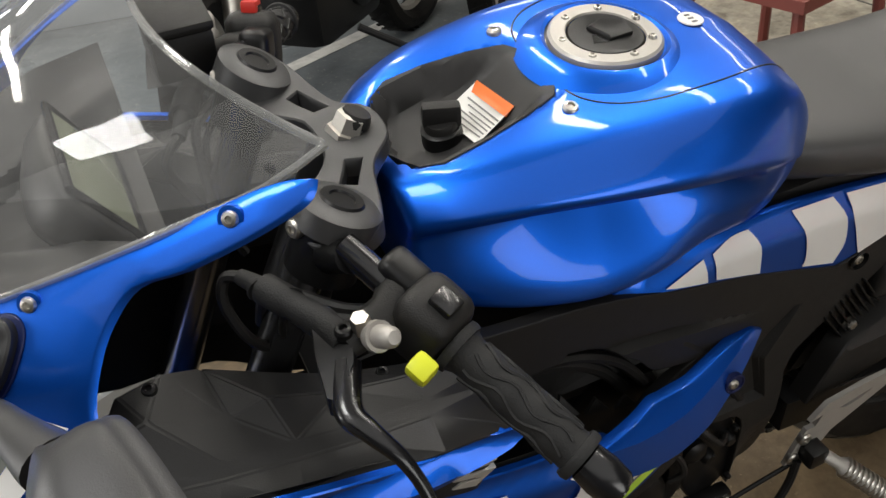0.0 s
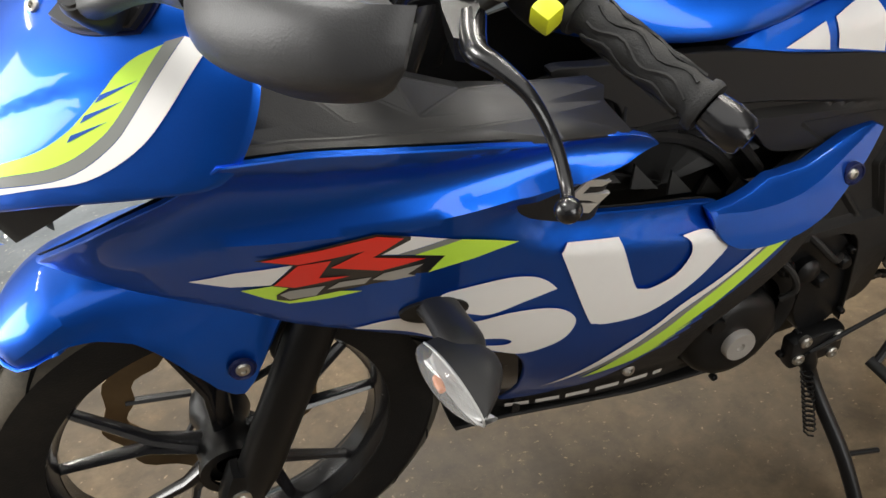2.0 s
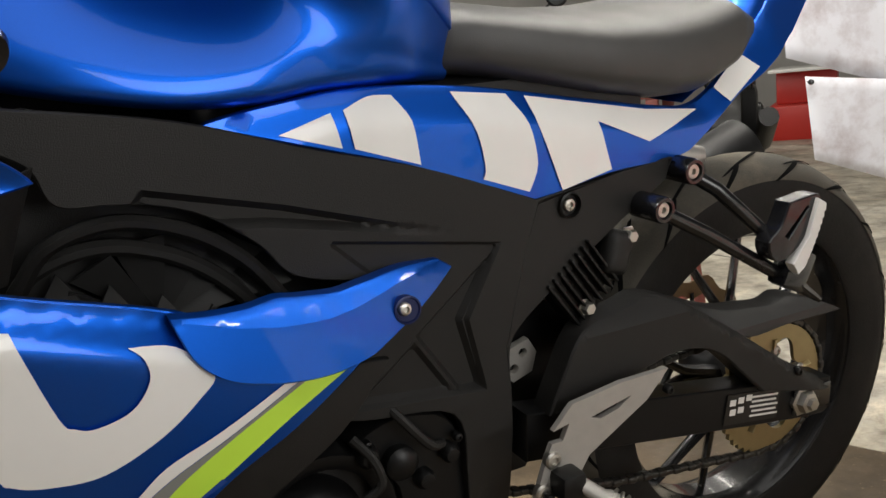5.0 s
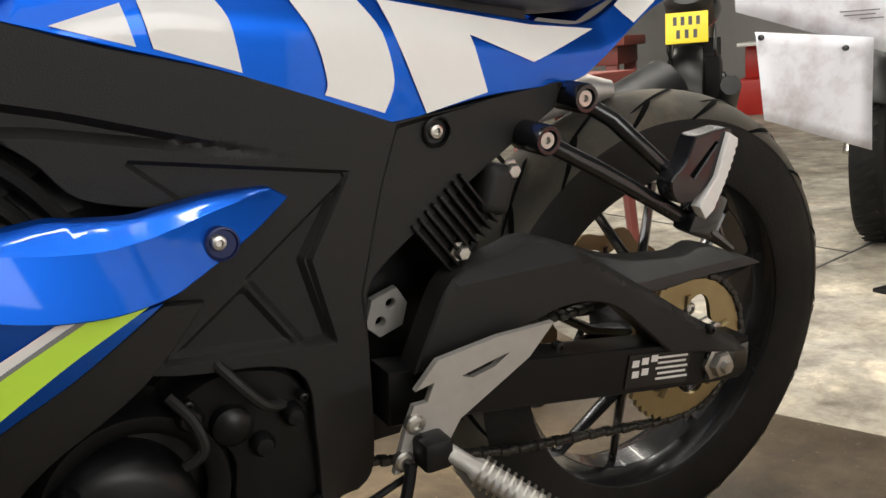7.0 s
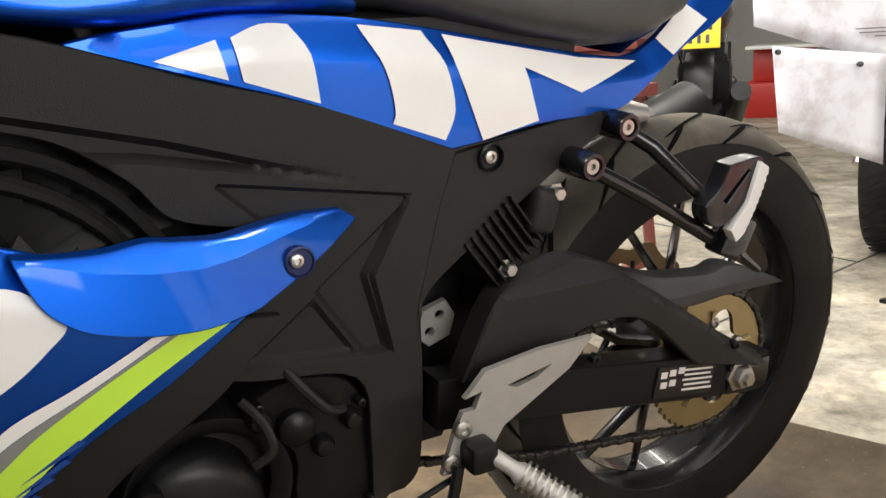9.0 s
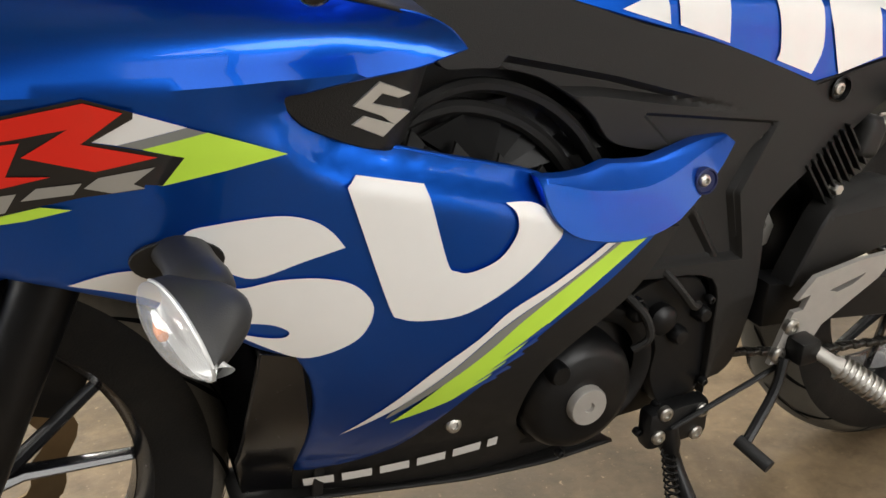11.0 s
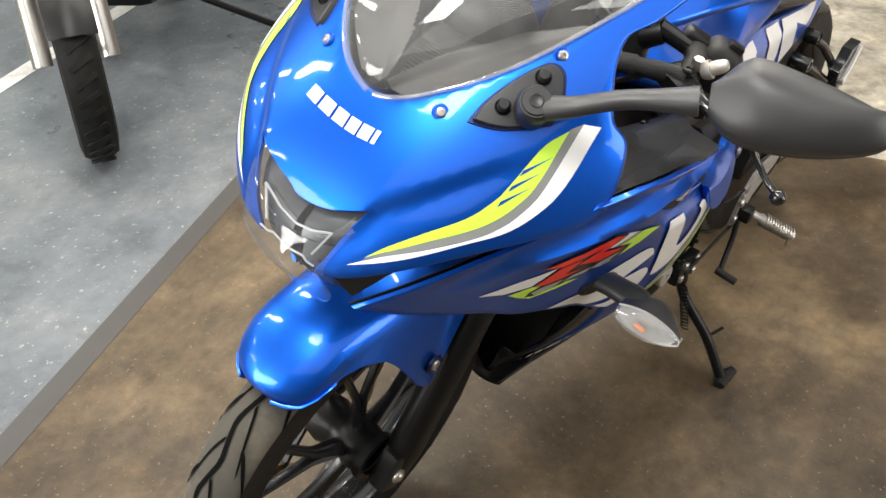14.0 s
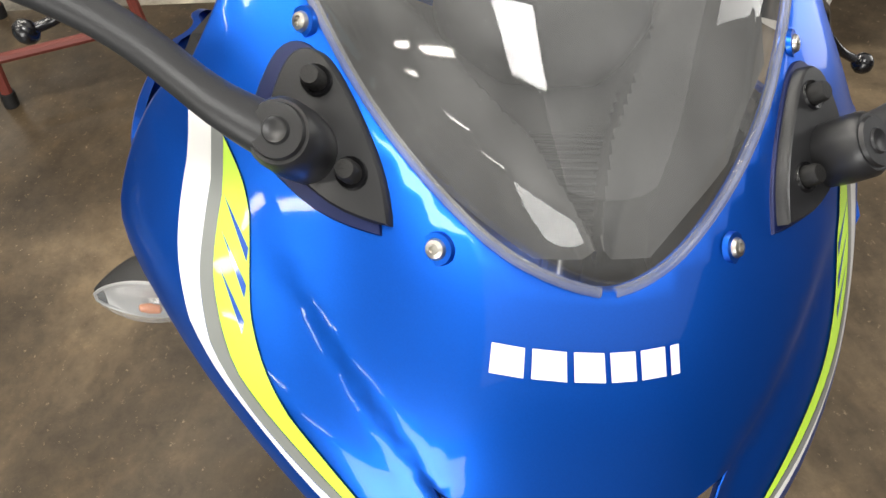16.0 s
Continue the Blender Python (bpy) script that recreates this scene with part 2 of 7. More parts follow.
def sheet(ring, place, outward, cell=0.012, thick=0.004, round_edge=0.004, lift=0.0, holes=(), creases=()):
    """A curved panel: the flat outline ring is filled and laid on place(u, v); outward is the way its face looks."""
    from mathutils.geometry import delaunay_2d_cdt
    bm = bmesh.new()
    ring = [Vector((p[0], p[1])) for p in ring]
    us, vs = [p[0] for p in ring], [p[1] for p in ring]
    pts, cons = list(ring), [(i, (i + 1) % len(ring)) for i in range(len(ring))]
    for hole in holes:
        s = len(pts)
        pts += [Vector((p[0], p[1])) for p in hole]
        cons += [(s + i, s + (i + 1) % len(hole)) for i in range(len(hole))]
    for line in creases:
        prev = None
        for p in line:
            q = Vector((p[0], p[1]))
            if inside(q, ring):
                pts.append(q)
                if prev is not None:
                    cons.append((prev, len(pts) - 1))
                prev = len(pts) - 1
            else:
                prev = None
    grid = []
    nu, nv = int((max(us) - min(us)) / cell) + 2, int((max(vs) - min(vs)) / (cell * 0.87)) + 2
    for j in range(nv):
        for i in range(nu):
            q = Vector((min(us) + (i + 0.5 * (j % 2)) * cell, min(vs) + j * cell * 0.87))
            if inside(q, ring) and not any(inside(q, hh) for hh in holes):
                grid.append(q)
    if grid:
        dist = edge_distance(grid, ring)
        for hole in holes:
            dist = np.minimum(dist, edge_distance(grid, hole))
        grid = [q for q, d in zip(grid, dist) if d > cell * 0.45]
    pts += grid
    V, E, F, *_ = delaunay_2d_cdt(pts, cons, [], 1, 1e-5)
    if holes:
        F = [f for f in F if not any(inside(sum((V[i] for i in f), Vector((0, 0))) / 3, hh) for hh in holes)]
    out = Vector(outward)
    top = [bm.verts.new(Vector(place(q[0], q[1])) + out * lift) for q in V]
    for f in F:
        try:
            bm.faces.new([top[i] for i in f])
        except ValueError:
            pass
    if thick:
        edges = [e for e in bm.edges if len(e.link_faces) == 1]
        if round_edge:
            # a narrow chamfer all round the rim
            away = {}
            for e in edges:
                mid = (e.verts[0].co + e.verts[1].co) / 2
                along = (e.verts[1].co - e.verts[0].co).normalized()
                d = mid - e.link_faces[0].calc_center_median()
                d = (d - along * d.dot(along)).normalized()
                for v in e.verts:
                    away[v] = away.get(v, Vector()) + d
            spot = {tuple(v.co): d for v, d in away.items()}
            r = bmesh.ops.extrude_edge_only(bm, edges=edges)
            for v in r["geom"]:
                if isinstance(v, bmesh.types.BMVert):
                    d = spot.get(tuple(v.co), Vector())
                    v.co += (d.normalized() if d.length > 1e-6 else d) * round_edge * 0.35 - out * round_edge * 0.4
            edges = [e for e in r["geom"] if isinstance(e, bmesh.types.BMEdge) and len(e.link_faces) == 1]
        r = bmesh.ops.extrude_edge_only(bm, edges=edges)
        for v in r["geom"]:
            if isinstance(v, bmesh.types.BMVert):
                v.co -= out * thick
    loose = [v for v in bm.verts if not v.link_faces]
    bmesh.ops.delete(bm, geom=loose, context="VERTS")
    return bm


def loft(sections, closed=True, cap=True, bm=None):
    """Skin between rings of equal length."""
    bm = bm or bmesh.new()
    rows = [[bm.verts.new(p) for p in s] for s in sections]
    n = len(rows[0])
    for a, b in zip(rows, rows[1:]):
        for i in range(n if closed else n - 1):
            j = (i + 1) % n
            try:
                bm.faces.new((a[i], a[j], b[j], b[i]))
            except ValueError:
                pass
    if cap and closed:
        for r in (rows[0], rows[-1]):
            try:
                bm.faces.new(r)
            except ValueError:
                pass
    return bm


def tube(points, radius, sides=10, bm=None, flat=1.0, cap=True):
    """A round bar along points; radius: one number or one for each point; flat squashes it across."""
    P = [Vector(p) for p in points]
    R = radius if isinstance(radius, (list, tuple)) else [radius] * len(P)
    rings = []
    side = None
    for i, p in enumerate(P):
        t = (P[min(i + 1, len(P) - 1)] - P[max(i - 1, 0)]).normalized()
        if side is None:
            side = t.orthogonal().normalized()
            if abs(t.z) < 0.9:
                side = Vector((0, 0, 1)).cross(t).normalized()
        side = (side - t * side.dot(t)).normalized()
        up = t.cross(side)
        rings.append([p + (side * math.cos(a) * R[i] + up * math.sin(a) * R[i] * flat) for a in (2 * math.pi * k / sides for k in range(sides))])
    return loft(rings, bm=bm, cap=cap)


def block(size, centre=(0, 0, 0), bevel=0.003, bm=None, turn=None, seg=2):
    b = bmesh.new()
    bmesh.ops.create_cube(b, size=1)
    for v in b.verts:
        v.co = Vector((v.co.x * size[0], v.co.y * size[1], v.co.z * size[2]))
    if bevel:
        bmesh.ops.bevel(b, geom=list(b.edges), offset=bevel, segments=seg, affect="EDGES", profile=0.6)
    m = Matrix.Translation(centre) @ (turn or Matrix())
    bmesh.ops.transform(b, matrix=m, verts=b.verts)
    return merge(bm, b)


def merge(bm, other):
    if bm is None:
        return other
    me = bpy.data.meshes.new("join")
    other.to_mesh(me)
    other.free()
    bm.from_mesh(me)
    bpy.data.meshes.remove(me)
    return bm


def lathe(profile, axis_point, axis, n=32, bm=None, closed=False, arc=(0, 2 * math.pi)):
    """Turn (radius, height) pairs round an axis."""
    ax = Vector(axis).normalized()
    s = ax.orthogonal().normalized()
    if abs(ax.y) > 0.9:
        s = Vector((1, 0, 0))
    u = ax.cross(s)
    full = abs(arc[1] - arc[0] - 2 * math.pi) < 1e-6
    k = n if full else n + 1
    rings = []
    for i in range(k):
        a = arc[0] + (arc[1] - arc[0]) * i / n
        d = s * math.cos(a) + u * math.sin(a)
        rings.append([Vector(axis_point) + d * r + ax * hgt for r, hgt in profile])
    b = bm or bmesh.new()
    rows = [[b.verts.new(p) for p in r] for r in rings]
    m = len(profile)
    for i in range(n):
        r0, r1 = rows[i], rows[(i + 1) % k]
        for j in range(m if closed else m - 1):
            q = (j + 1) % m
            try:
                b.faces.new((r0[j], r0[q], r1[q], r1[j]))
            except ValueError:
                pass
    bmesh.ops.remove_doubles(b, verts=b.verts, dist=1e-6)
    return b


def screw(parent, p, axis, r=0.007, material=None, socket=True):
    """A domed screw head with a hex socket."""
    a = Vector(axis).normalized()
    prof = [(0.0, 0.0004), (r * 0.42, 0.0004), (r * 0.46, 0.0030), (r * 0.82, 0.0024), (r, 0.0004), (r, -0.006)] if socket else [(0, 0.006), (r * 0.6, 0.0056), (r * 0.8, 0.005), (r, 0.003), (r, -0.006)]
    return part("screw", lathe(prof, p, a, 14), material or STEEL, parent, smooth=30)

# ---- the motorcycle: x to its tail, y to its right, z up, leaning on its stand ----
bike = thing("motorcycle", "blue sports motorcycle with white and yellow graphics on its side stand", "motorcycle",
             pose(0, 0, 0, 6.5) @ pose(0, -0.025, 0) @ pose(0, 0, 0, 0, 0, 2.7))


def flank(x, z):
    """Half width of the side fairing (negative: the left side)."""
    x = max(x, -0.14)
    return (+0.7476 * 1 -1.1787 * x -2.9195 * z +0.9508 * x * x +0.8447 * x * z +3.6828 * z * z -0.2038 * x ** 3 -1.8421 * z ** 3)


def clamp01(v):
    return max(0.0, min(1.0, v))


def sm(v):
    v = clamp01(v)
    return v * v * (3 - 2 * v)


def lerp(x, xs, ys):
    return float(np.interp(x, xs, ys))


def fairing_y(x, z):
    y = flank(x, max(z, 0.30))
    if z < 0.30:
        y += 0.45 * (0.30 - z) * (1 + 3 * (0.30 - z))
    # scoop between the top lip and the ridge
    zt = lerp(x, (-0.1, 0.077, 0.219, 0.376, 0.444), (0.704, 0.833, 0.807, 0.780, 0.748))
    zr = lerp(x, (-0.1, 0.05, 0.2, 0.45), (0.66, 0.735, 0.742, 0.735))
    if zt > zr + 0.005 and z > zr - 0.03:
        t = (z - zr) / (zt - zr)
        a = 0.023 * sm((x + 0.06) / 0.16) * sm((0.46 - x) / 0.12)
        if 0 < t < 1:
            y += a * (1 - (2 * t - 1) ** 2) ** 0.8
    # ledge below the side vent
    zb = lerp(x, (0.302, 0.329, 0.358, 0.433, 0.51, 0.548, 0.61, 0.70), (0.714, 0.691, 0.677, 0.652, 0.625, 0.609, 0.593, 0.59))
    if x > 0.24:
        t = (zb - z) / 0.032
        if -1 < t < 1:
            y += 0.017 * sm(1 - abs(t)) * sm((x - 0.25) / 0.1) * sm((0.62 - x) / 0.05)
    return y


def left(f, off=0.0):
    return lambda x, z: (x, f(x, z) + off, z)


def right(f, off=0.0):
    return lambda x, z: (x, -f(x, z) - off, z)


LOUT, ROUT = (0, -1, 0), (0, 1, 0)
SIDES = ((left, LOUT), (right, ROUT))

FAIRING = corners([(-0.0970, 0.6880), (-0.0610, 0.7220), (-0.0050, 0.7710), (0.0440, 0.8100), (0.0800, 0.8430), (0.1320, 0.8430), (0.1807, 0.8336), (0.2589, 0.8119),
                   (0.3460, 0.7840), (0.3950, 0.7720), (0.4220, 0.7590), (0.4400, 0.7420), (0.4000, 0.7350), (0.3610, 0.7320), (0.3220, 0.7270), (0.3060, 0.7210),
                   (0.3170, 0.7030), (0.3330, 0.6930), (0.3600, 0.6790), (0.3950, 0.6690), (0.4320, 0.6560), (0.5080, 0.6300), (0.5450, 0.6100), (0.5810, 0.5660), (0.6370, 0.5370), (0.6820, 0.5380),
                   (0.6130, 0.5000), (0.5490, 0.4680), (0.4910, 0.4140), (0.4540, 0.3640), (0.4150, 0.3050), (0.3560, 0.2850), (0.3360, 0.2850), (0.3370, 0.4000), (0.3300, 0.4580), (0.3150, 0.4950),
                   (0.2864, 0.5089), (0.2559, 0.5334), (0.2159, 0.5608), (0.1565, 0.5836), (0.1060, 0.6000), (0.0510, 0.6280), (-0.0230, 0.6510), (-0.0700, 0.6720)],
                  (0, 4, 11, 25, 32, 35))
LOWER = corners([(0.6830, 0.5340), (0.6140, 0.4970), (0.5490, 0.4640), (0.4910, 0.4110), (0.4550, 0.3610), (0.4160, 0.3020), (0.3560, 0.2820), (0.3350, 0.2820), (0.3380, 0.2380), (0.4000, 0.2270), (0.5350, 0.2090), (0.6400, 0.2060), (0.7280, 0.2140),
                 (0.7150, 0.2660), (0.6400, 0.2620), (0.6060, 0.2540), (0.5610, 0.3140), (0.5540, 0.3890), (0.5860, 0.4320), (0.6590, 0.4750), (0.7150, 0.5270)], (0, 7, 8, 12, 13, 20))
WING = corners([(0.8000, 0.5930), (0.7680, 0.5780), (0.7330, 0.5640), (0.7050, 0.5540), (0.6850, 0.5480), (0.6460, 0.5460), (0.6040, 0.5520), (0.5650, 0.5640), (0.5440, 0.5770), (0.5300, 0.5940), (0.5180, 0.6250),
                (0.5450, 0.6190), (0.5780, 0.6140), (0.6100, 0.6130), (0.6310, 0.6090), (0.6670, 0.6040), (0.6970, 0.6050), (0.7370, 0.6065), (0.7780, 0.6045), (0.7850, 0.6030)], (0, 10, 19))
WING_CREASE = [(0.518, 0.623), (0.537, 0.617), (0.573, 0.604), (0.611, 0.595), (0.648, 0.590), (0.679, 0.591), (0.730, 0.598), (0.785, 0.603)]
EMBLEM = corners([(0.3050, 0.7210), (0.3170, 0.7030), (0.3330, 0.6920), (0.3600, 0.6790), (0.3950, 0.6680), (0.4170, 0.6610), (0.4300, 0.7000), (0.4460, 0.7410), (0.4000, 0.7360), (0.3610, 0.7320), (0.3220, 0.7280)], (5, 7))


def wing_y(x, z):
    """Blade with a bright outer face and an upper facet that folds inward along the crease."""
    zc = lerp(x, [p[0] for p in WING_CREASE], [p[1] for p in WING_CREASE])
    return flank(x, z) - 0.009 + 0.22 * (z - 0.585) + 0.9 * max(0, z - zc)


def vent_y(x, z):
    """The infill panel turns inward behind the cavity's fins."""
    return flank(x, z) + 0.010 + 0.075 * sm((x - 0.30 * (z - 0.70) - 0.385) / 0.075)


for side, out in SIDES:
    fairing = part("side_fairing", sheet(curve(FAIRING, 5), side(fairing_y), out, 0.010, 0.006, 0.004), BLUE, bike, "glossy metallic blue side fairing")
    part("fairing_lining", sheet(curve(FAIRING, 2), side(fairing_y, 0.013), out, 0.025, 0.001, 0), PLASTIC, bike, "black fairing lining")
    part("lower_cowl", sheet(curve(LOWER, 5), side(fairing_y, 0.004), out, 0.012, 0.006, 0.004), PLASTIC, bike, "matt black belly cowl")
    wing = part("fairing_wing", sheet(curve(WING, 5), side(lambda x, z: wing_y(x, z)), out, 0.007, 0.012, 0.003, creases=[[(0.518 + 0.0089 * k, lerp(0.518 + 0.0089 * k, [p[0] for p in WING_CREASE], [p[1] for p in WING_CREASE])) for k in range(31)]]), BLUE, bike, "light blue fairing wing", 28)
    part("vent_panel", sheet(curve(EMBLEM, 5), side(vent_y), out, 0.008, 0.004, 0.003), PLASTIC, bike, "dark vent infill panel")
    s = -1 if out == LOUT else 1
    # cup coloured navy in place of the shade inside it
    part("bolt_cup", lathe([(0.0, 0.0012), (0.011, 0.0012), (0.0118, 0.003), (0.0135, 0.0026), (0.0140, -0.004)], (0.731, -s * wing_y(0.731, 0.575) + s * 0.0035, 0.575), (0.16, s, 0.1), 20), RECESS_SHADE, wing)
    screw(wing, (0.728, -s * wing_y(0.731, 0.575) + s * 0.006, 0.577), (0.16, s, 0.1), 0.0065)
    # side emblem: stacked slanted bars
    BADGE = mat("brushed_badge_metal", (0.62, 0.60, 0.56), 0.32, 0.55, 0.06, 90)
    if s < 0:
        for k, pts in enumerate(([(0.3550, 0.7100), (0.3740, 0.7250), (0.3980, 0.7140), (0.3890, 0.7120), (0.3760, 0.7170), (0.3680, 0.7100)],
                                 [(0.3550, 0.7100), (0.3680, 0.7100), (0.3980, 0.7000), (0.3870, 0.6920), (0.3770, 0.7000)],
                                 [(0.3550, 0.6960), (0.3630, 0.7010), (0.3800, 0.6940), (0.3870, 0.6920), (0.3780, 0.6840)])):
            part("badge", sheet(curve(corners(pts, "all"), 2), side(flank, 0.008), out, 0.01, 0.005, 0.0015), BADGE, bike, "chrome bar badge")


# ---- graphics on the left and right flank ----
def graphic(pts, material, sharp="all", lift=0.0016, f=fairing_y, n=5, parent=None, cell=0.010, both=True, name="decal"):
    for side, out in SIDES if both else SIDES[:1]:
        part(name, sheet(curve(corners(pts, sharp), n), side(f), out, cell, 0, 0, lift), material, parent or bike)


S_UP = [(0.2357, 0.6275), (0.2587, 0.6344), (0.2980, 0.6359), (0.3220, 0.6290), (0.3370, 0.6170), (0.3480, 0.6010), (0.3160, 0.5930), (0.2839, 0.5833), (0.2660, 0.5893), (0.2491, 0.6010)]
S_LOW = [(0.1575, 0.5876), (0.1910, 0.5987), (0.2285, 0.5960), (0.2655, 0.5758), (0.2998, 0.5790), (0.3330, 0.5750), (0.3580, 0.5630), (0.3730, 0.5390), (0.3660, 0.5120), (0.3460, 0.4980), (0.3190, 0.4940), (0.2920, 0.5096), (0.2627, 0.5323),
         (0.2864, 0.5229), (0.3030, 0.5200), (0.3070, 0.5260), (0.2933, 0.5354), (0.2667, 0.5416), (0.2361, 0.5536), (0.2052, 0.5742)]
U_SHAPE = [(0.3480, 0.6520), (0.3560, 0.6590), (0.4110, 0.6420), (0.4320, 0.5720), (0.4420, 0.5600), (0.4560, 0.5560), (0.4820, 0.5630), (0.4970, 0.5830), (0.4950, 0.6010), (0.4850, 0.6120), (0.5200, 0.6020), (0.5460, 0.5740),
           (0.5320, 0.5560), (0.5010, 0.5330), (0.4570, 0.5140), (0.4210, 0.5150), (0.3960, 0.5230), (0.3840, 0.5410)]
graphic(S_UP, WHITE_DECAL, (5,))
graphic(S_LOW, WHITE_DECAL, (0, 12))
graphic(U_SHAPE, WHITE_DECAL, (0, 1, 2, 9), 0.0030, cell=0.007)
YELLOW_FLASH = [(0.6713, 0.5399), (0.6364, 0.5461), (0.5708, 0.5188), (0.5192, 0.4899), (0.4889, 0.4638), (0.4506, 0.4312), (0.4061, 0.3802), (0.442, 0.3935), (0.4772, 0.4103), (0.5006, 0.4346), (0.5275, 0.462), (0.5634, 0.4871), (0.613, 0.515)]
WHITE_FLASH = [(0.6289, 0.5449), (0.6045, 0.545), (0.5477, 0.5214), (0.5022, 0.5037), (0.4749, 0.4802), (0.4365, 0.4507), (0.4012, 0.4122), (0.3616, 0.3686), (0.4078, 0.404), (0.4486, 0.4419), (0.4814, 0.4743), (0.5096, 0.494), (0.5522, 0.5135), (0.6124, 0.5405)]
GREY_FLASH = [(0.6364, 0.5461), (0.6289, 0.5449), (0.6124, 0.5405), (0.5522, 0.5135), (0.5096, 0.494), (0.4814, 0.4743), (0.4486, 0.4419), (0.4078, 0.404), (0.4002, 0.3891), (0.4506, 0.4312), (0.4889, 0.4638), (0.5192, 0.4899), (0.5708, 0.5188)]
graphic(YELLOW_FLASH, YELLOW_DECAL, (0, 1, 6), 0.0020)
graphic(WHITE_FLASH, WHITE_DECAL, (0, 1, 7))
graphic(GREY_FLASH, GREY_DECAL, (0, 1, 8), 0.0024)
# thin dark slashes into the lower edge of the yellow flash
for (xa, za), (xb, zb) in (((0.5453, 0.4753), (0.5006, 0.448)), ((0.5338, 0.4614), (0.4893, 0.433)), ((0.5213, 0.4485), (0.4764, 0.4189)), ((0.5107, 0.4343), (0.4641, 0.4061)), ((0.4982, 0.4246), (0.4546, 0.3986))):
    graphic([(xb, zb), (xa - 0.001, za + 0.0016), (xa + 0.004, za - 0.0022)], BLUE_DECAL, "all", 0.0030, n=1)
# racing mark: black outlined red zigzag between white and yellow blades, grey bars below
graphic([(0.0270, 0.6790), (0.0669, 0.6943), (0.1161, 0.7031), (0.0943, 0.6727), (0.0597, 0.6703)], WHITE_DECAL, "all", 0.0014, n=2)
graphic([(0.0677, 0.6645), (0.0951, 0.6719), (0.1088, 0.6674), (0.0957, 0.6483), (0.107, 0.6458), (0.15, 0.6574), (0.1686, 0.6541), (0.1394, 0.6463), (0.1058, 0.6405), (0.0865, 0.6506)], YELLOW_DECAL, "all", 0.0020, n=2)
graphic([(0.2117, 0.7233), (0.2429, 0.7103), (0.2007, 0.7011), (0.1859, 0.7046)], WHITE_DECAL, "all", 0.0014, n=2)
graphic([(0.2429, 0.7103), (0.2561, 0.7049), (0.2146, 0.6971), (0.2007, 0.7011)], GREY_DECAL, "all", 0.0018, n=2)
graphic([(0.2551, 0.7057), (0.3063, 0.684), (0.2251, 0.6689), (0.2137, 0.6722), (0.2398, 0.6886), (0.2146, 0.6971)], YELLOW_DECAL, "all", 0.0020, n=2)
graphic([(0.0853, 0.7143), (0.1837, 0.735), (0.2118, 0.7239), (0.2112, 0.7194), (0.1859, 0.7046), (0.2399, 0.6892), (0.2251, 0.6695), (0.2146, 0.6711), (0.2132, 0.6677), (0.1766, 0.6642), (0.1502, 0.6584), (0.107, 0.6458), (0.0957, 0.6483), (0.0967, 0.6571), (0.1079, 0.6682), (0.0943, 0.6727), (0.1161, 0.7031)], BLACK_DECAL, "all", 0.0026, n=2)
graphic([(0.0907, 0.7138), (0.1842, 0.7322), (0.2058, 0.724), (0.1797, 0.704), (0.2233, 0.6912), (0.1858, 0.6834), (0.1449, 0.6962), (0.1735, 0.7149), (0.1196, 0.7051)], RED_DECAL, "all", 0.0034, n=2)
graphic([(0.1193, 0.7039), (0.146, 0.7068), (0.1339, 0.6822), (0.1595, 0.6811), (0.1134, 0.6693), (0.0963, 0.6742)], RED_DECAL, "all", 0.0034, n=2)
for bar in ([(0.0991, 0.658), (0.108, 0.6641), (0.1380, 0.6690), (0.1292, 0.6542), (0.1067, 0.6494)], [(0.1395, 0.6631), (0.1500, 0.6727), (0.1770, 0.6753), (0.1710, 0.6669)], [(0.1777, 0.6713), (0.1872, 0.6788), (0.2214, 0.684), (0.2074, 0.6725), (0.2143, 0.6687), (0.1939, 0.6665)]):
    graphic(bar, SILVER_DECAL, "all", 0.0034, n=1)
# maker's mark on the belly, as plain slanted blocks
for k in range(6):
    x0, z0 = 0.3470 + 0.0380 * k, 0.2500 + 0.0052 * k
    w = 0.0300 if k < 5 else 0.011
    graphic([(x0, z0), (x0 - 0.003, z0 + 0.0165), (x0 - 0.003 + w, z0 + 0.0165 + w * 0.14), (x0 + w, z0 + w * 0.14)], WHITE_DECAL, "all", 0.0045, f=lambda x, z: fairing_y(x, z) + 0.003, n=1)
for s in (-1, 1):
    screw(bike, (0.479, s * 0.1265, 0.347), (0, s, 0.2), 0.0085)


def spline(x, xs, ys):
    """Smooth interpolation with finite-difference slopes."""
    n = len(xs)
    i = max(0, min(n - 2, int(np.searchsorted(xs, x)) - 1))
    h = xs[i + 1] - xs[i]

    def slope(k):
        if k == 0:
            return (ys[1] - ys[0]) / (xs[1] - xs[0])
        if k == n - 1:
            return (ys[-1] - ys[-2]) / (xs[-1] - xs[-2])
        return (ys[k + 1] - ys[k - 1]) / (xs[k + 1] - xs[k - 1])
    t = clamp01((x - xs[i]) / h)
    return (2 * t ** 3 - 3 * t * t + 1) * ys[i] + (t ** 3 - 2 * t * t + t) * h * slope(i) + (3 * t * t - 2 * t ** 3) * ys[i + 1] + (t ** 3 - t * t) * h * slope(i + 1)


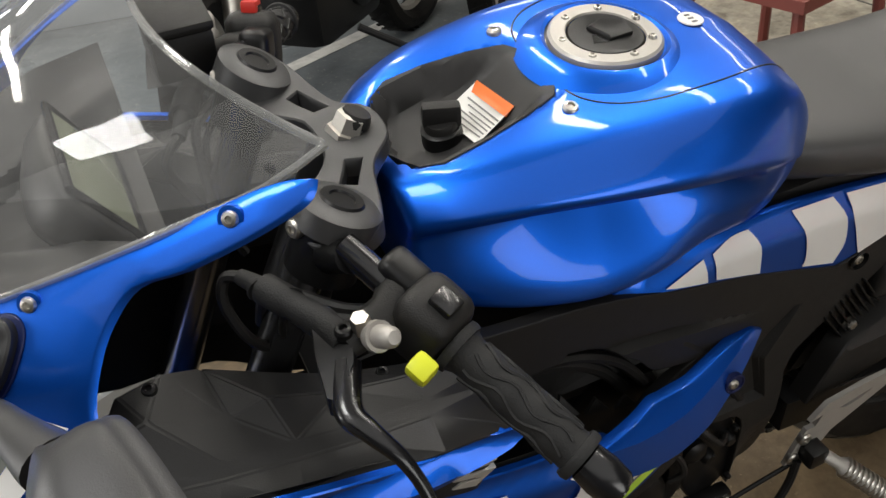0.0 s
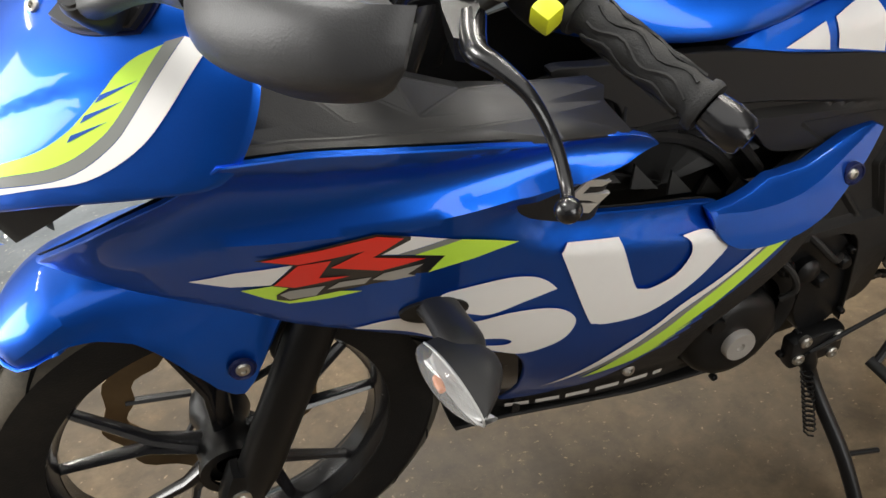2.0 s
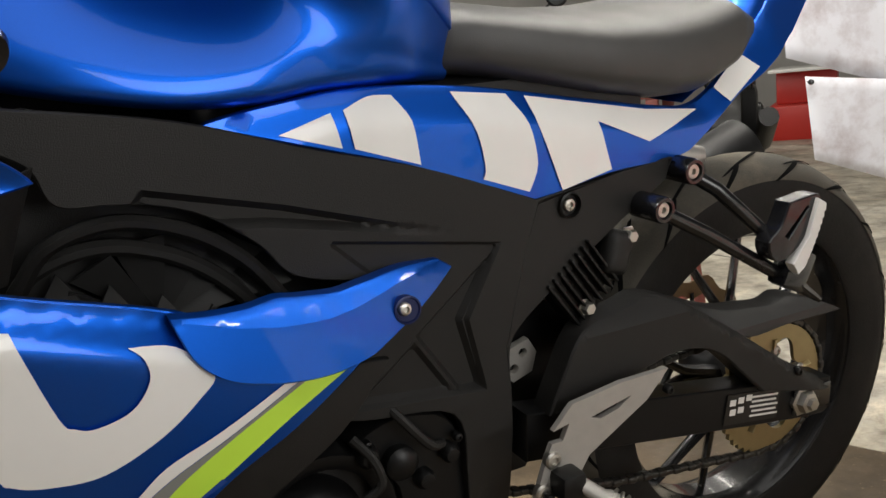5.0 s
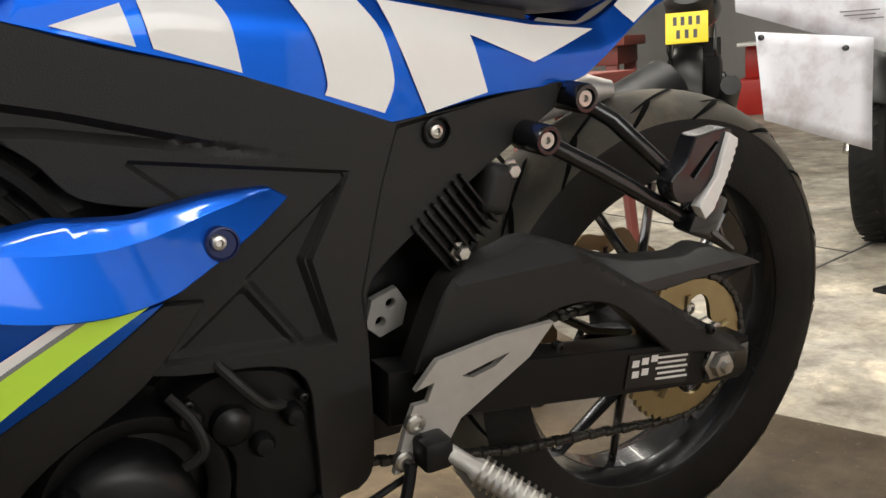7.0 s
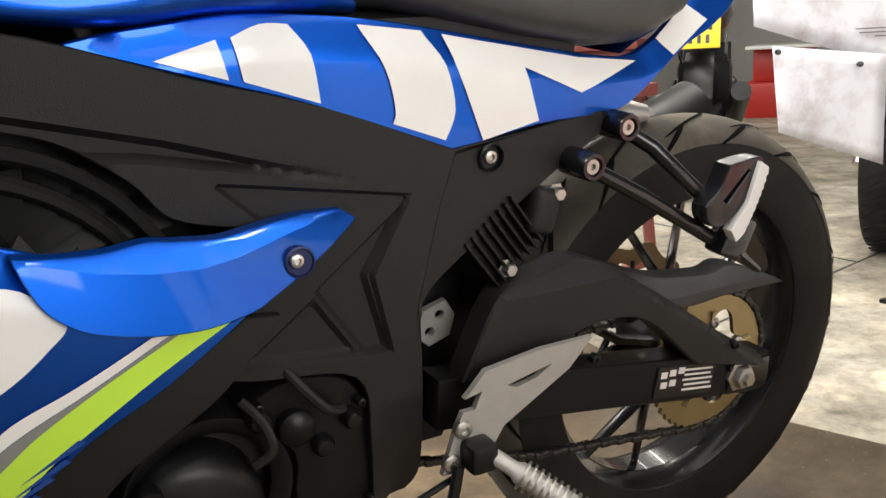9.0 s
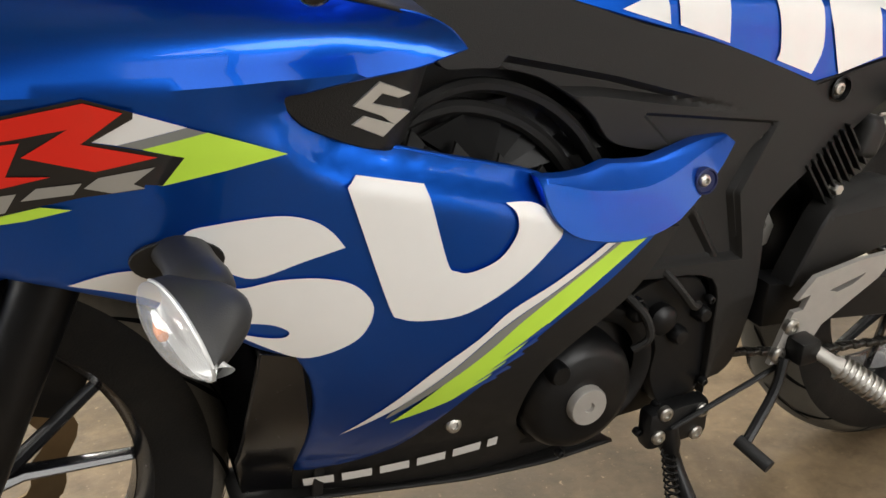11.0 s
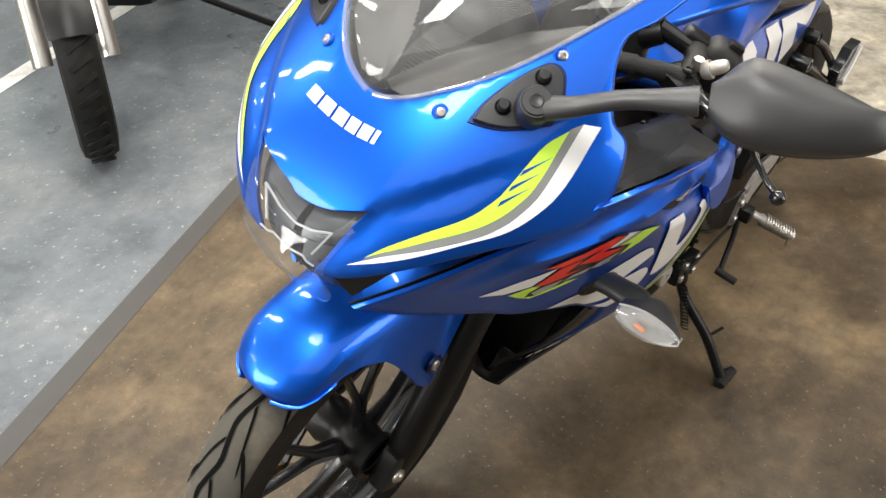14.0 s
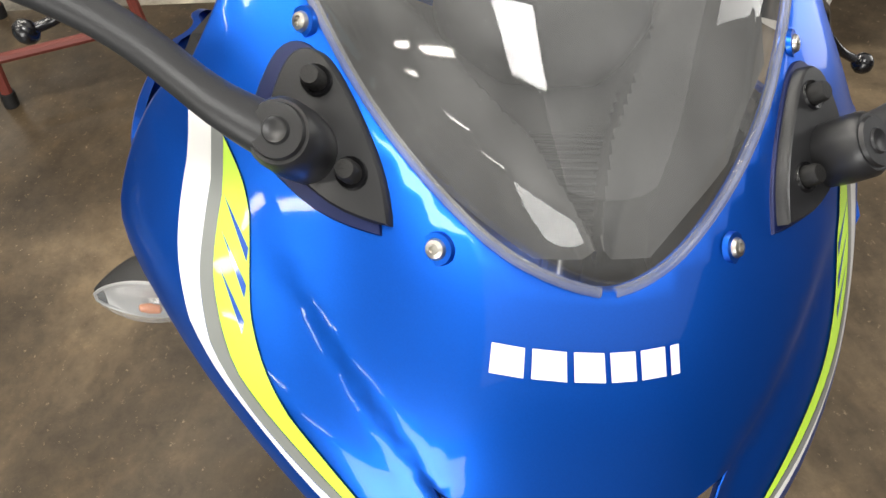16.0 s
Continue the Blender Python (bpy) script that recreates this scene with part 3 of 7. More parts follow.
# ---- nose cowl, screen and headlight: laid over (y, z) ----
def nose_x(y, z):
    a = y * y
    x = +1.4816 * 1 -4.5311 * z +3.1352 * z * z +4.0502 * a +18.1708 * a * a -1.5564 * a * z
    # crease from the lamp's corner to the outer edge
    zc = lerp(abs(y), (0.06, 0.077, 0.096, 0.115, 0.132, 0.15, 0.19, 0.24), (0.836, 0.851, 0.862, 0.874, 0.884, 0.894, 0.905, 0.91))
    if abs(y) > 0.05:
        t = (zc - z) / 0.05
        if 0 < t < 1:
            x += 0.0075 * min(1, t / 0.16) * (1 - sm(t)) * sm((abs(y) - 0.055) / 0.02) * sm((0.19 - abs(y)) / 0.06)
    return x


def nose(y, z):
    return (nose_x(y, z), y, z)


COWL_L = [(-0.0336, 0.7673), (-0.0649, 0.7716), (-0.1095, 0.7900), (-0.1573, 0.8096), (-0.2043, 0.8222), (-0.2275, 0.8314), (-0.2305, 0.8638), (-0.2216, 0.9013), (-0.2050, 0.9225), (-0.1891, 0.9517), (-0.1783, 0.9737),
          (-0.1737, 0.9920), (-0.1853, 1.0020), (-0.1949, 1.0181), (-0.1988, 1.0335), (-0.1926, 1.0434), (-0.1800, 1.0382),
          (-0.1640, 1.0165), (-0.1490, 0.9995), (-0.1300, 0.9810), (-0.1100, 0.9640), (-0.0870, 0.9500), (-0.0640, 0.9385), (-0.0400, 0.9285), (-0.0200, 0.9230)]
CHEEK = [(0.0117, 0.8252), (-0.0208, 0.8290), (-0.0446, 0.8351), (-0.0672, 0.8416), (-0.0573, 0.8216), (-0.0437, 0.7864)]
half = COWL_L[:]
loop = corners(half, (0, 15)) + [(0.0, 0.9205)] + [(-y, z) for y, z in reversed(corners(half, (0, 15)))] + [(-y, z) for y, z in reversed(corners(CHEEK, (3,))[1:])] + corners(CHEEK, (3,))
cowl = part("nose_cowl", sheet(curve(loop, 4), nose, (-0.75, 0, 0.35), 0.009, 0.006, 0.003), BLUE, bike, "glossy metallic blue nose cowl")
for s in (-1, 1):
    for y, z, r in ((0.077, 0.9255, 0.0058), (0.139, 0.976, 0.0058), (0.182, 1.025, 0.0058)):
        p = Vector(nose(s * y, z))
        nrm = Vector((-1, s * (0.9 if y < 0.1 else 1.6), 1.0)).normalized()
        part("screw_seat", lathe([(0.005, 0.0012), (0.0085, 0.0010), (0.0095, -0.002)], p, nrm, 18), BLUE, cowl)
        screw(cowl, p + nrm * 0.001, nrm, r)


def stripe(pts, material, sharp, lift=0.0016, n=5):
    for s in (1, -1):
        ring = curve(corners([(s * y, z) for y, z in pts], sharp), n)
        part("decal", sheet(ring, nose, (-0.8, 0, 0.3), 0.008, 0, 0, lift), material, cowl)


stripe([(-0.0662, 0.7869), (-0.1108, 0.8022), (-0.1524, 0.8202), (-0.1804, 0.8316), (-0.1966, 0.8528), (-0.2016, 0.8789), (-0.2007, 0.9197), (-0.1882, 0.9236), (-0.1890, 0.8801), (-0.1851, 0.8540), (-0.1691, 0.8318), (-0.1338, 0.8168), (-0.0952, 0.8030)], WHITE_DECAL, (0, 6, 7))
stripe([(-0.0781, 0.7952), (-0.0952, 0.8034), (-0.1339, 0.8175), (-0.1691, 0.8322), (-0.1851, 0.8545), (-0.1890, 0.8801), (-0.1882, 0.9236), (-0.1818, 0.9202), (-0.1828, 0.8803), (-0.1780, 0.8582), (-0.1621, 0.8386), (-0.1278, 0.8232), (-0.0952, 0.8071)], GREY_DECAL, (0, 6, 7), 0.0020)
stripe([(-0.0803, 0.7983), (-0.0952, 0.8074), (-0.1278, 0.8235), (-0.1621, 0.8390), (-0.1780, 0.8587), (-0.1828, 0.8803), (-0.1823, 0.9193), (-0.1722, 0.9091), (-0.1676, 0.8926), (-0.1640, 0.8748), (-0.1595, 0.8613), (-0.1468, 0.8460), (-0.1207, 0.8302), (-0.0953, 0.8126)], YELLOW_DECAL, (0, 6))
for k in range(3):
    y0, z0 = -0.167 - 0.0015 * k, 0.852 + 0.013 * k
    stripe([(y0 + 0.003, z0 + 0.004), (y0 - 0.012, z0 + 0.020), (y0 + 0.003, z0 + 0.009)], BLUE_DECAL, "all", 0.0024, 1)
# maker's mark on the nose, as plain white blocks
for k in range(6):
    w = 0.0138 if k < 5 else 0.005
    y0 = 0.052 - 0.0168 * k
    zz = 0.8905 - 0.10 * (y0 * y0)
    ring = curve(corners([(y0, zz), (y0, zz + 0.0105), (y0 - w, zz + 0.0105), (y0 - w, zz)], "all"), 1)
    part("decal", sheet(ring, nose, (-0.8, 0, 0.5), 0.008, 0, 0, 0.0018), WHITE_DECAL, cowl)


# wind screen: bubble swept from the cowl's edge up and back to its rear lip
SY = (0.004, 0.020, 0.040, 0.064, 0.087, 0.110, 0.130, 0.149, 0.164, 0.170, 0.160)
SZ = (0.9205, 0.9230, 0.9285, 0.9385, 0.9500, 0.9640, 0.9810, 0.9995, 1.0165, 1.0300, 1.0420)
SV = [i / 10 for i in range(11)]


def screen_point(u, v):
    """u: -1 to 1 across, v: 0 at the nose to 1 at the rear lip."""
    hw, ze = spline(v, SV, SY), spline(v, SV, SZ)
    xe = nose_x(hw, ze) if v < 0.8 else spline(v, (0.7, 0.8, 0.9, 1.0), (nose_x(0.149, 0.9995), nose_x(0.164, 1.0165), 0.258, 0.305))
    c = (1 - abs(u) ** 2.6) ** 0.9
    crown = lerp(v, (0, 0.12, 0.3, 0.6, 1.0), (0.0, 0.010, 0.030, 0.058, 0.052))
    back = lerp(v, (0, 0.2, 0.5, 0.85, 1.0), (0.0, 0.022, 0.040, 0.066, 0.080))
    return Vector((xe - back * c, u * hw, ze + crown * c + 0.0015))


bm = bmesh.new()
NU, NV = 28, 26
grid = [[bm.verts.new(screen_point(-math.cos(math.pi * i / NU), (j / NV) ** 1.3)) for i in range(NU + 1)] for j in range(NV + 1)]
for j in range(NV):
    for i in range(NU):
        bm.faces.new((grid[j][i], grid[j][i + 1], grid[j + 1][i + 1], grid[j + 1][i]))
screen = part("wind_screen", bm, SCREEN, bike, "clear lightly scratched wind screen", 60)
screen.visible_shadow = False
rim = [screen_point(-1, (j / NV) ** 1.3) for j in range(NV + 1)] + [screen_point(-math.cos(math.pi * i / NU), 1) for i in range(1, NU + 1)] + [screen_point(1, (j / NV) ** 1.3) for j in range(NV, -1, -1)]
# stronger veil here colours in the lip's bright edge
part("screen_lip", tube([p + Vector((0, 0, -0.001)) for p in rim], 0.0030, 8), clear("lip_acrylic", (0.62, 0.63, 0.62), 0.1, 1.0, 0.16), screen)

# inner dash panel, display and ducts below the screen
def dash_point(u, v):
    hw = lerp(v, (0, 0.2, 0.5, 1.0), (0.03, 0.085, 0.125, 0.15))
    x = lerp(v, (0, 0.3, 1.0), (-0.010, 0.06, 0.20))
    z = lerp(v, (0, 0.3, 0.7, 1.0), (0.915, 0.940, 0.955, 0.950))
    edge = 0.05 + 0.62 * v
    rib = 0.013 * sm((abs(u) - edge + 0.05) / 0.05) * (1 - 0.55 * sm((abs(u) - edge) / 0.25))
    return Vector((x, u * hw, z - 0.03 * v * (1 - abs(u)) + rib + 0.02 * u * u * v))


bm = bmesh.new()
grid = [[bm.verts.new(dash_point(-1 + 2 * i / 90, j / 24)) for i in range(91)] for j in range(25)]
for j in range(24):
    for i in range(90):
        bm.faces.new((grid[j][i], grid[j][i + 1], grid[j + 1][i + 1], grid[j + 1][i]))
DASH = mat("smooth_grey_dash_plastic", (0.030, 0.0298, 0.0295), 0.46, 0.0, 0.08, 40, spec=0.35)
dash = part("inner_cowl", bm, DASH, bike, "dark grey moulded inner cowl")
for k in range(14):
    v = 0.08 + 0.022 * k
    w_ = 0.62 * v
    p, q = dash_point(-w_, v), dash_point(w_, v)
    part("cowl_rib", tube([p + Vector((0, 0, 0.001)), q + Vector((0, 0, 0.001))], 0.0012, 5), DASH, dash)
# instrument pod: rounded shell that tapers to the front, with a display facing the rider
mm = pose(0.150, 0, 0.960) @ pose(0, 0, 0, 0, 58, 0)
rings = []
for hgt, k in ((-0.040, 0.45), (-0.028, 0.70), (-0.010, 0.94), (0.006, 1.0), (0.012, 0.99), (0.014, 0.95)):
    rr = []
    for i in range(28):
        a = 2 * math.pi * i / 28
        ca, sa = math.cos(a), math.sin(a)
        wy = 0.068 * k * math.copysign(abs(sa) ** 0.6, sa)
        rr.append(mm @ Vector((0.044 * k * math.copysign(abs(ca) ** 0.6, ca) * (1 - 0.12 * abs(sa)), wy, hgt)))
    rings.append(rr)
meter = part("instrument_pod", loft(rings), DASH, bike, "dark instrument pod under the screen", 50)
part("display", block((0.066, 0.108, 0.004), mm @ Vector((0, 0, 0.0145)), 0.003, None, pose(0, 0, 0, 0, 58, 0)), LCD, meter, "unlit greenish display")
part("display_frame", tube([mm @ Vector((0.035 * x, 0.056 * y, 0.0155)) for x, y in ((-1, -1), (1, -1), (1, 1), (-1, 1), (-1, -1))], 0.0035, 6), GLOSS, meter)

TRIM = mat("pale_light_guide", (0.42, 0.42, 0.42), 0.3, 0.0, 0.03, 60)
# headlight: dark housing, bright reflector steps and a bulging clear lens
LAMP = [(0.0, 0.827), (-0.030, 0.829), (-0.052, 0.833), (-0.072, 0.837), (-0.063, 0.819), (-0.051, 0.787), (-0.046, 0.760), (-0.042, 0.725), (-0.026, 0.700), (0.0, 0.694)]
ring = curve(corners(LAMP, (3,)) + [(-y, z) for y, z in reversed(corners(LAMP, (3,))[1:-1])], 4)


def lens_point(y, z):
    zz = max(z, 0.765)
    x = nose_x(y, zz) + 0.004 + (0.62 * (0.765 - z) if z < 0.765 else 0)
    return (x - 0.022 * (1 - (y / 0.075) ** 2) * sm((0.835 - z) / 0.03), y, z)


lamp = part("headlight", sheet(ring, lens_point, (-1, 0, 0), 0.008, 0.003, 0.0), LENS, bike, "clear headlight lens")
part("lamp_housing", sheet(ring, lambda y, z: (lens_point(y, z)[0] + 0.045 + 0.15 * y * y / 0.075, y, z), (-1, 0, 0), 0.012, 0.0, 0.0), LAMPGREY, lamp, "dark lamp housing")
for s in (-1, 1):
    for pts, d in (([(0.004, 0.820), (0.060, 0.828), (0.050, 0.796), (0.006, 0.792)], 0.020), ([(0.006, 0.786), (0.048, 0.790), (0.038, 0.755), (0.010, 0.748)], 0.028), ([(0.010, 0.742), (0.036, 0.748), (0.028, 0.715), (0.008, 0.708)], 0.024)):
        r = curve(corners([(s * y, z) for y, z in pts], "all"), 2)
        part("reflector", sheet(r, lambda y, z, d=d: (lens_point(y, z)[0] + d + 0.25 * (z - 0.76) ** 2, y, z), (-1, 0, 0.3), 0.01, 0.010, 0.002), REFLECT, lamp, "bright reflector bowl")
    for zig in ([(0, 0.8065), (s * 0.020, 0.8075), (s * 0.040, 0.810)], [(s * 0.040, 0.810), (s * 0.0285, 0.785)], [(0, 0.7795), (s * 0.0195, 0.7805), (s * 0.0250, 0.776), (s * 0.0335, 0.773)]):
        part("lamp_trim", tube([Vector(lens_point(y, z)) + Vector((0.012, 0, 0)) for y, z in zig], 0.0013, 6), TRIM, lamp, "bright light guide")
# dark chin filler between nose, lamp and flanks
for side, out in SIDES:
    ring = curve(corners([(-0.135, 0.770), (-0.105, 0.715), (-0.06, 0.745), (0.0, 0.788), (0.070, 0.834), (0.115, 0.880), (0.06, 0.84), (-0.03, 0.79)], "all"), 3)
    part("chin_filler", sheet(ring, side(lambda x, z: lerp(x, (-0.14, -0.05, 0.06, 0.12), (-0.030, -0.085, -0.170, -0.195))), out, 0.014, 0.005, 0.002), PLASTIC, bike)
    # inner fairing shelf: faceted moulding between the flank's lip and the steering head
    s = -1 if out == LOUT else 1
    rows = []
    for x, strip, mid, crest, drop in (
            (0.074, (0.092, 0.205, 0.853), (0.104, 0.185, 0.872), (0.128, 0.150, 0.882), (0.140, 0.120, 0.800)),
            (0.120, (0.136, 0.203, 0.846), (0.142, 0.176, 0.874), (0.160, 0.138, 0.878), (0.165, 0.110, 0.790)),
            (0.165, (0.180, 0.202, 0.834), (0.196, 0.170, 0.842), (0.188, 0.126, 0.858), (0.195, 0.105, 0.775)),
            (0.225, (0.236, 0.198, 0.820), (0.226, 0.168, 0.846), (0.240, 0.128, 0.828), (0.240, 0.105, 0.760)),
            (0.275, (0.282, 0.194, 0.808), (0.285, 0.160, 0.812), (0.290, 0.132, 0.804), (0.290, 0.110, 0.745)),
            (0.340, (0.345, 0.188, 0.796), (0.345, 0.164, 0.804), (0.345, 0.136, 0.790), (0.345, 0.115, 0.735)),
            (0.410, (0.405, 0.170, 0.785), (0.405, 0.155, 0.788), (0.405, 0.140, 0.780), (0.405, 0.120, 0.730))):
        zt = lerp(x, (0.07, 0.077, 0.219, 0.376, 0.444), (0.836, 0.836, 0.812, 0.784, 0.752))
        yo = abs(fairing_y(x, zt)) - 0.003
        lip = Vector((x, s * yo, zt))
        st = Vector((strip[0], s * strip[1], strip[2]))
        rows.append([lip, lip * 0.25 + st * 0.75 + Vector((0, 0, -0.004)), st] + [Vector((a_, s * b_, c_)) for a_, b_, c_ in (mid, crest, drop)])
    bm = loft(rows, False)
    bmesh.ops.triangulate(bm, faces=bm.faces[:])
    bmesh.ops.bevel(bm, geom=[e for e in bm.edges if len(e.link_faces) == 2 and e.calc_face_angle() > 0.12], offset=0.0018, segments=2, affect="EDGES")
    part("inner_shelf", bm, PLASTIC_GREY, bike, "dark grey faceted inner fairing shelf", 18).modifiers.new("thickness", "SOLIDIFY").thickness = 0.003
    for x_, y_, z_ in ((0.150, 0.150, 0.8775), (0.325, 0.150, 0.803)):
        screw(bike, (x_, s * y_, z_), (0, s * 0.3, 1), 0.006, SATIN)

# ---- mirrors ----
PLATE_L = [(0.107, 0.925), (0.109, 0.938), (0.116, 0.951), (0.128, 0.964), (0.138, 0.967), (0.150, 0.960), (0.161, 0.941), (0.163, 0.926), (0.135, 0.922)]
for s in (-1, 1):
    seat_ring = curve(corners([(s * (0.135 + (y - 0.135) * 1.12), 0.944 + (z - 0.944) * 1.12) for y, z in PLATE_L], (0, 7)), 4)
    # dark rim colour draws the shaded gap round the mirror plate
    part("mirror_seat", sheet(seat_ring, nose, (-0.5, s * 0.5, 0.6), 0.008, 0.004, 0.002, 0.002), RECESS_SHADE, cowl, "mirror seat, coloured dark blue for the shade in its gap")
    ring = curve(corners([(s * y, z) for y, z in PLATE_L], (0, 7)), 4)
    stem = part("mirror", sheet(ring, nose, (-0.5, s * 0.5, 0.6), 0.006, 0.010, 0.004, 0.010), MOUNT, bike, "matt black mirror on a folding stem")
    up = Vector((-0.50, s * 0.42, 0.78)).normalized()
    for y, z in ((0.1235, 0.9345), (0.1375, 0.9575)):
        p = Vector(nose(s * y, z)) + up * 0.012
        part("bolt_cup", lathe([(0.0055, 0.0005), (0.0085, 0.002), (0.0095, -0.002)], p - up * 0.003, up, 16), GLOSS, stem)
        part("mount_bolt", lathe([(0, 0.007), (0.005, 0.0068), (0.0062, 0.0045), (0.0062, -0.006)], p, up, 14), PLASTIC, stem, "black domed bolt cap")
    base = Vector((0.040, s * 0.152, 0.944))
    part("pivot", lathe([(0, 0.0265), (0.005, 0.0265), (0.0065, 0.0275), (0.0075, 0.0262), (0.0140, 0.0262), (0.0148, 0.0240), (0.0165, 0.0240), (0.0190, 0.020), (0.0195, 0.006), (0.0185, -0.010), (0.015, -0.014)], base, up, 28), MOUNT, stem, "round folding pivot")
    path = curve([base + up * 0.006 + Vector((0.0, s * 0.002, 0)), base + up * 0.009 + Vector((0.012, s * 0.034, 0.010)), (0.074, s * 0.232, 0.978), (0.102, s * 0.291, 0.992)], 6, False)
    part("stem", tube(path, [0.0175 - 0.0050 * sm(i / 9) + 0.0055 * sm((i - 13) / 5) for i in range(len(path))], 18, None, 0.74), SHELL, stem)
    # housing: tapering oval shell, its top leaning back
    c0, c1 = Vector((0.103, s * 0.299, 0.999)), Vector((0.172, s * 0.446, 1.018))
    ax = (c1 - c0).normalized()
    upv = Vector((0.55, 0.0, 0.75)).normalized()
    upv = (upv - ax * upv.dot(ax)).normalized()
    dep = ax.cross(upv)
    if dep.x < 0:
        dep = -dep
    rings = []
    for i in range(25):
        t = i / 24
        hi = spline(t, (0, 0.05, 0.14, 0.24, 0.55, 0.85, 0.95, 1.0), (0.013, 0.020, 0.036, 0.044, 0.031, 0.009, -0.003, -0.014))
        lo = spline(t, (0, 0.05, 0.14, 0.30, 0.60, 0.85, 0.95, 1.0), (0.014, 0.024, 0.033, 0.037, 0.037, 0.033, 0.028, 0.019))
        dd = spline(t, (0, 0.08, 0.25, 0.55, 0.82, 0.95, 1.0), (0.012, 0.019, 0.030, 0.032, 0.025, 0.013, 0.002))
        c = c0 + (c1 - c0) * t - upv * 0.006 * math.sin(math.pi * t)
        ridge = 0.55 - 0.75 * t
        outline = [(hi, 0.0), (hi * 0.93, -0.35 * dd), (hi * max(ridge, -0.5) + 0.004, -0.97 * dd), (-lo * 0.42, -0.98 * dd), (-lo * 0.90, -0.62 * dd), (-lo, -0.05 * dd), (-lo * 0.96, 0.34 * dd), (0.0, 0.36 * dd), (hi * 0.95, 0.34 * dd)]
        rings.append([c + upv * q[0] + dep * q[1] for q in curve(outline, 4)])
    part("shell", loft(rings), SHELL, stem, "dark grey mirror shell", 35)
    panes = []
    for q in rings[3:21:3]:
        back = [p for p in q if (p - c0 - ax * (p - c0).dot(ax)).dot(dep) > 0.002]
        lo_p, hi_p = min(back, key=lambda p: p.dot(upv)), max(back, key=lambda p: p.dot(upv))
        lift = dep * (max(p.dot(dep) for p in back) - (lo_p + hi_p).dot(dep) / 2 + 0.0006)
        panes.append([lo_p.lerp(hi_p, 0.12 + 0.19 * k) + lift for k in range(5)])
    part("glass", loft(panes, False), CHROME, stem, "mirror glass")

# ---- tank ----
TX = (0.384, 0.422, 0.482, 0.552, 0.622, 0.682, 0.737, 0.777, 0.807, 0.826)
T_TOP = (0.903, 0.916, 0.933, 0.946, 0.952, 0.955, 0.952, 0.938, 0.908, 0.876)
T_SH = ((0.060, 0.913), (0.078, 0.924), (0.098, 0.934), (0.112, 0.939), (0.120, 0.940), (0.126, 0.940), (0.124, 0.932), (0.114, 0.912), (0.098, 0.884), (0.082, 0.856))
T_CR = ((0.088, 0.894), (0.112, 0.904), (0.134, 0.910), (0.148, 0.908), (0.155, 0.904), (0.155, 0.896), (0.146, 0.880), (0.128, 0.858), (0.106, 0.836), (0.090, 0.820))
T_MI = ((0.090, 0.880), (0.112, 0.890), (0.132, 0.896), (0.146, 0.893), (0.154, 0.886), (0.151, 0.876), (0.143, 0.862), (0.124, 0.846), (0.102, 0.826), (0.086, 0.812))
T_RE = ((0.088, 0.868), (0.098, 0.877), (0.098, 0.880), (0.091, 0.877), (0.093, 0.871), (0.120, 0.858), (0.137, 0.838), (0.120, 0.824), (0.098, 0.808), (0.082, 0.798))
T_LO = ((0.096, 0.826), (0.112, 0.818), (0.128, 0.806), (0.136, 0.795), (0.134, 0.794), (0.126, 0.806), (0.126, 0.804), (0.110, 0.794), (0.090, 0.786), (0.078, 0.780))
T_BO = ((0.080, 0.808), (0.100, 0.796), (0.117, 0.782), (0.124, 0.770), (0.118, 0.766), (0.112, 0.772), (0.106, 0.772), (0.094, 0.770), (0.080, 0.768), (0.070, 0.766))


def panel_half(x):
    """Half width of the ignition panel's opening."""
    return lerp(x, (0.398, 0.404, 0.412, 0.430, 0.470, 0.515, 0.548, 0.560, 0.567), (-0.01, 0.030, 0.052, 0.064, 0.062, 0.054, 0.044, 0.026, -0.03))


def tank_ring(x, dip=True):
    def at(rows):
        return (spline(x, TX, [r[0] for r in rows]), spline(x, TX, [r[1] for r in rows]))
    top = spline(x, TX, T_TOP)
    ctrl = [(0.0, top), (at(T_SH)[0] * 0.55, top * 0.55 + at(T_SH)[1] * 0.45 + 0.003), at(T_SH), at(T_CR), at(T_MI), at(T_MI), at(T_RE), at(T_LO), at(T_BO), (0.03, at(T_BO)[1] - 0.004)]
    pts = curve(ctrl, 9, False)
    if dip:
        for p in pts[:24]:
            if x < 0.567:
                p[1] -= 0.031 * sm((panel_half(x) - p[0]) / 0.006)
    return [Vector((x, p[0], p[1])) for p in pts] + [Vector((x, -p[0], p[1])) for p in reversed(pts[1:])]


stations = [0.384, 0.388] + [0.394 + 0.006 * i for i in range(72)] + [0.8255]
rings = [tank_ring(x) for x in stations]
c = sum(rings[0], Vector()) / len(rings[0])
rings[0] = [c + (p - c) * 0.94 for p in rings[0]]
c = sum(rings[-1], Vector()) / len(rings[-1])
tank = part("fuel_tank", loft(rings), BLUE, bike, "glossy metallic blue fuel tank with knee recesses", 60)


def tank_top(x, y):
    r = tank_ring(x, False)
    return float(np.interp(abs(y), [p.y for p in r[:26]], [p.z for p in r[:26]]))


# ignition panel in the tank's nose
half = [(x, panel_half(x) + 0.0025) for x in (0.401, 0.406, 0.412, 0.420, 0.430, 0.450, 0.470, 0.492, 0.515, 0.534, 0.548, 0.556, 0.561)]
ring = [(x, -w) for x, w in half] + [(x, w) for x, w in reversed(half)]


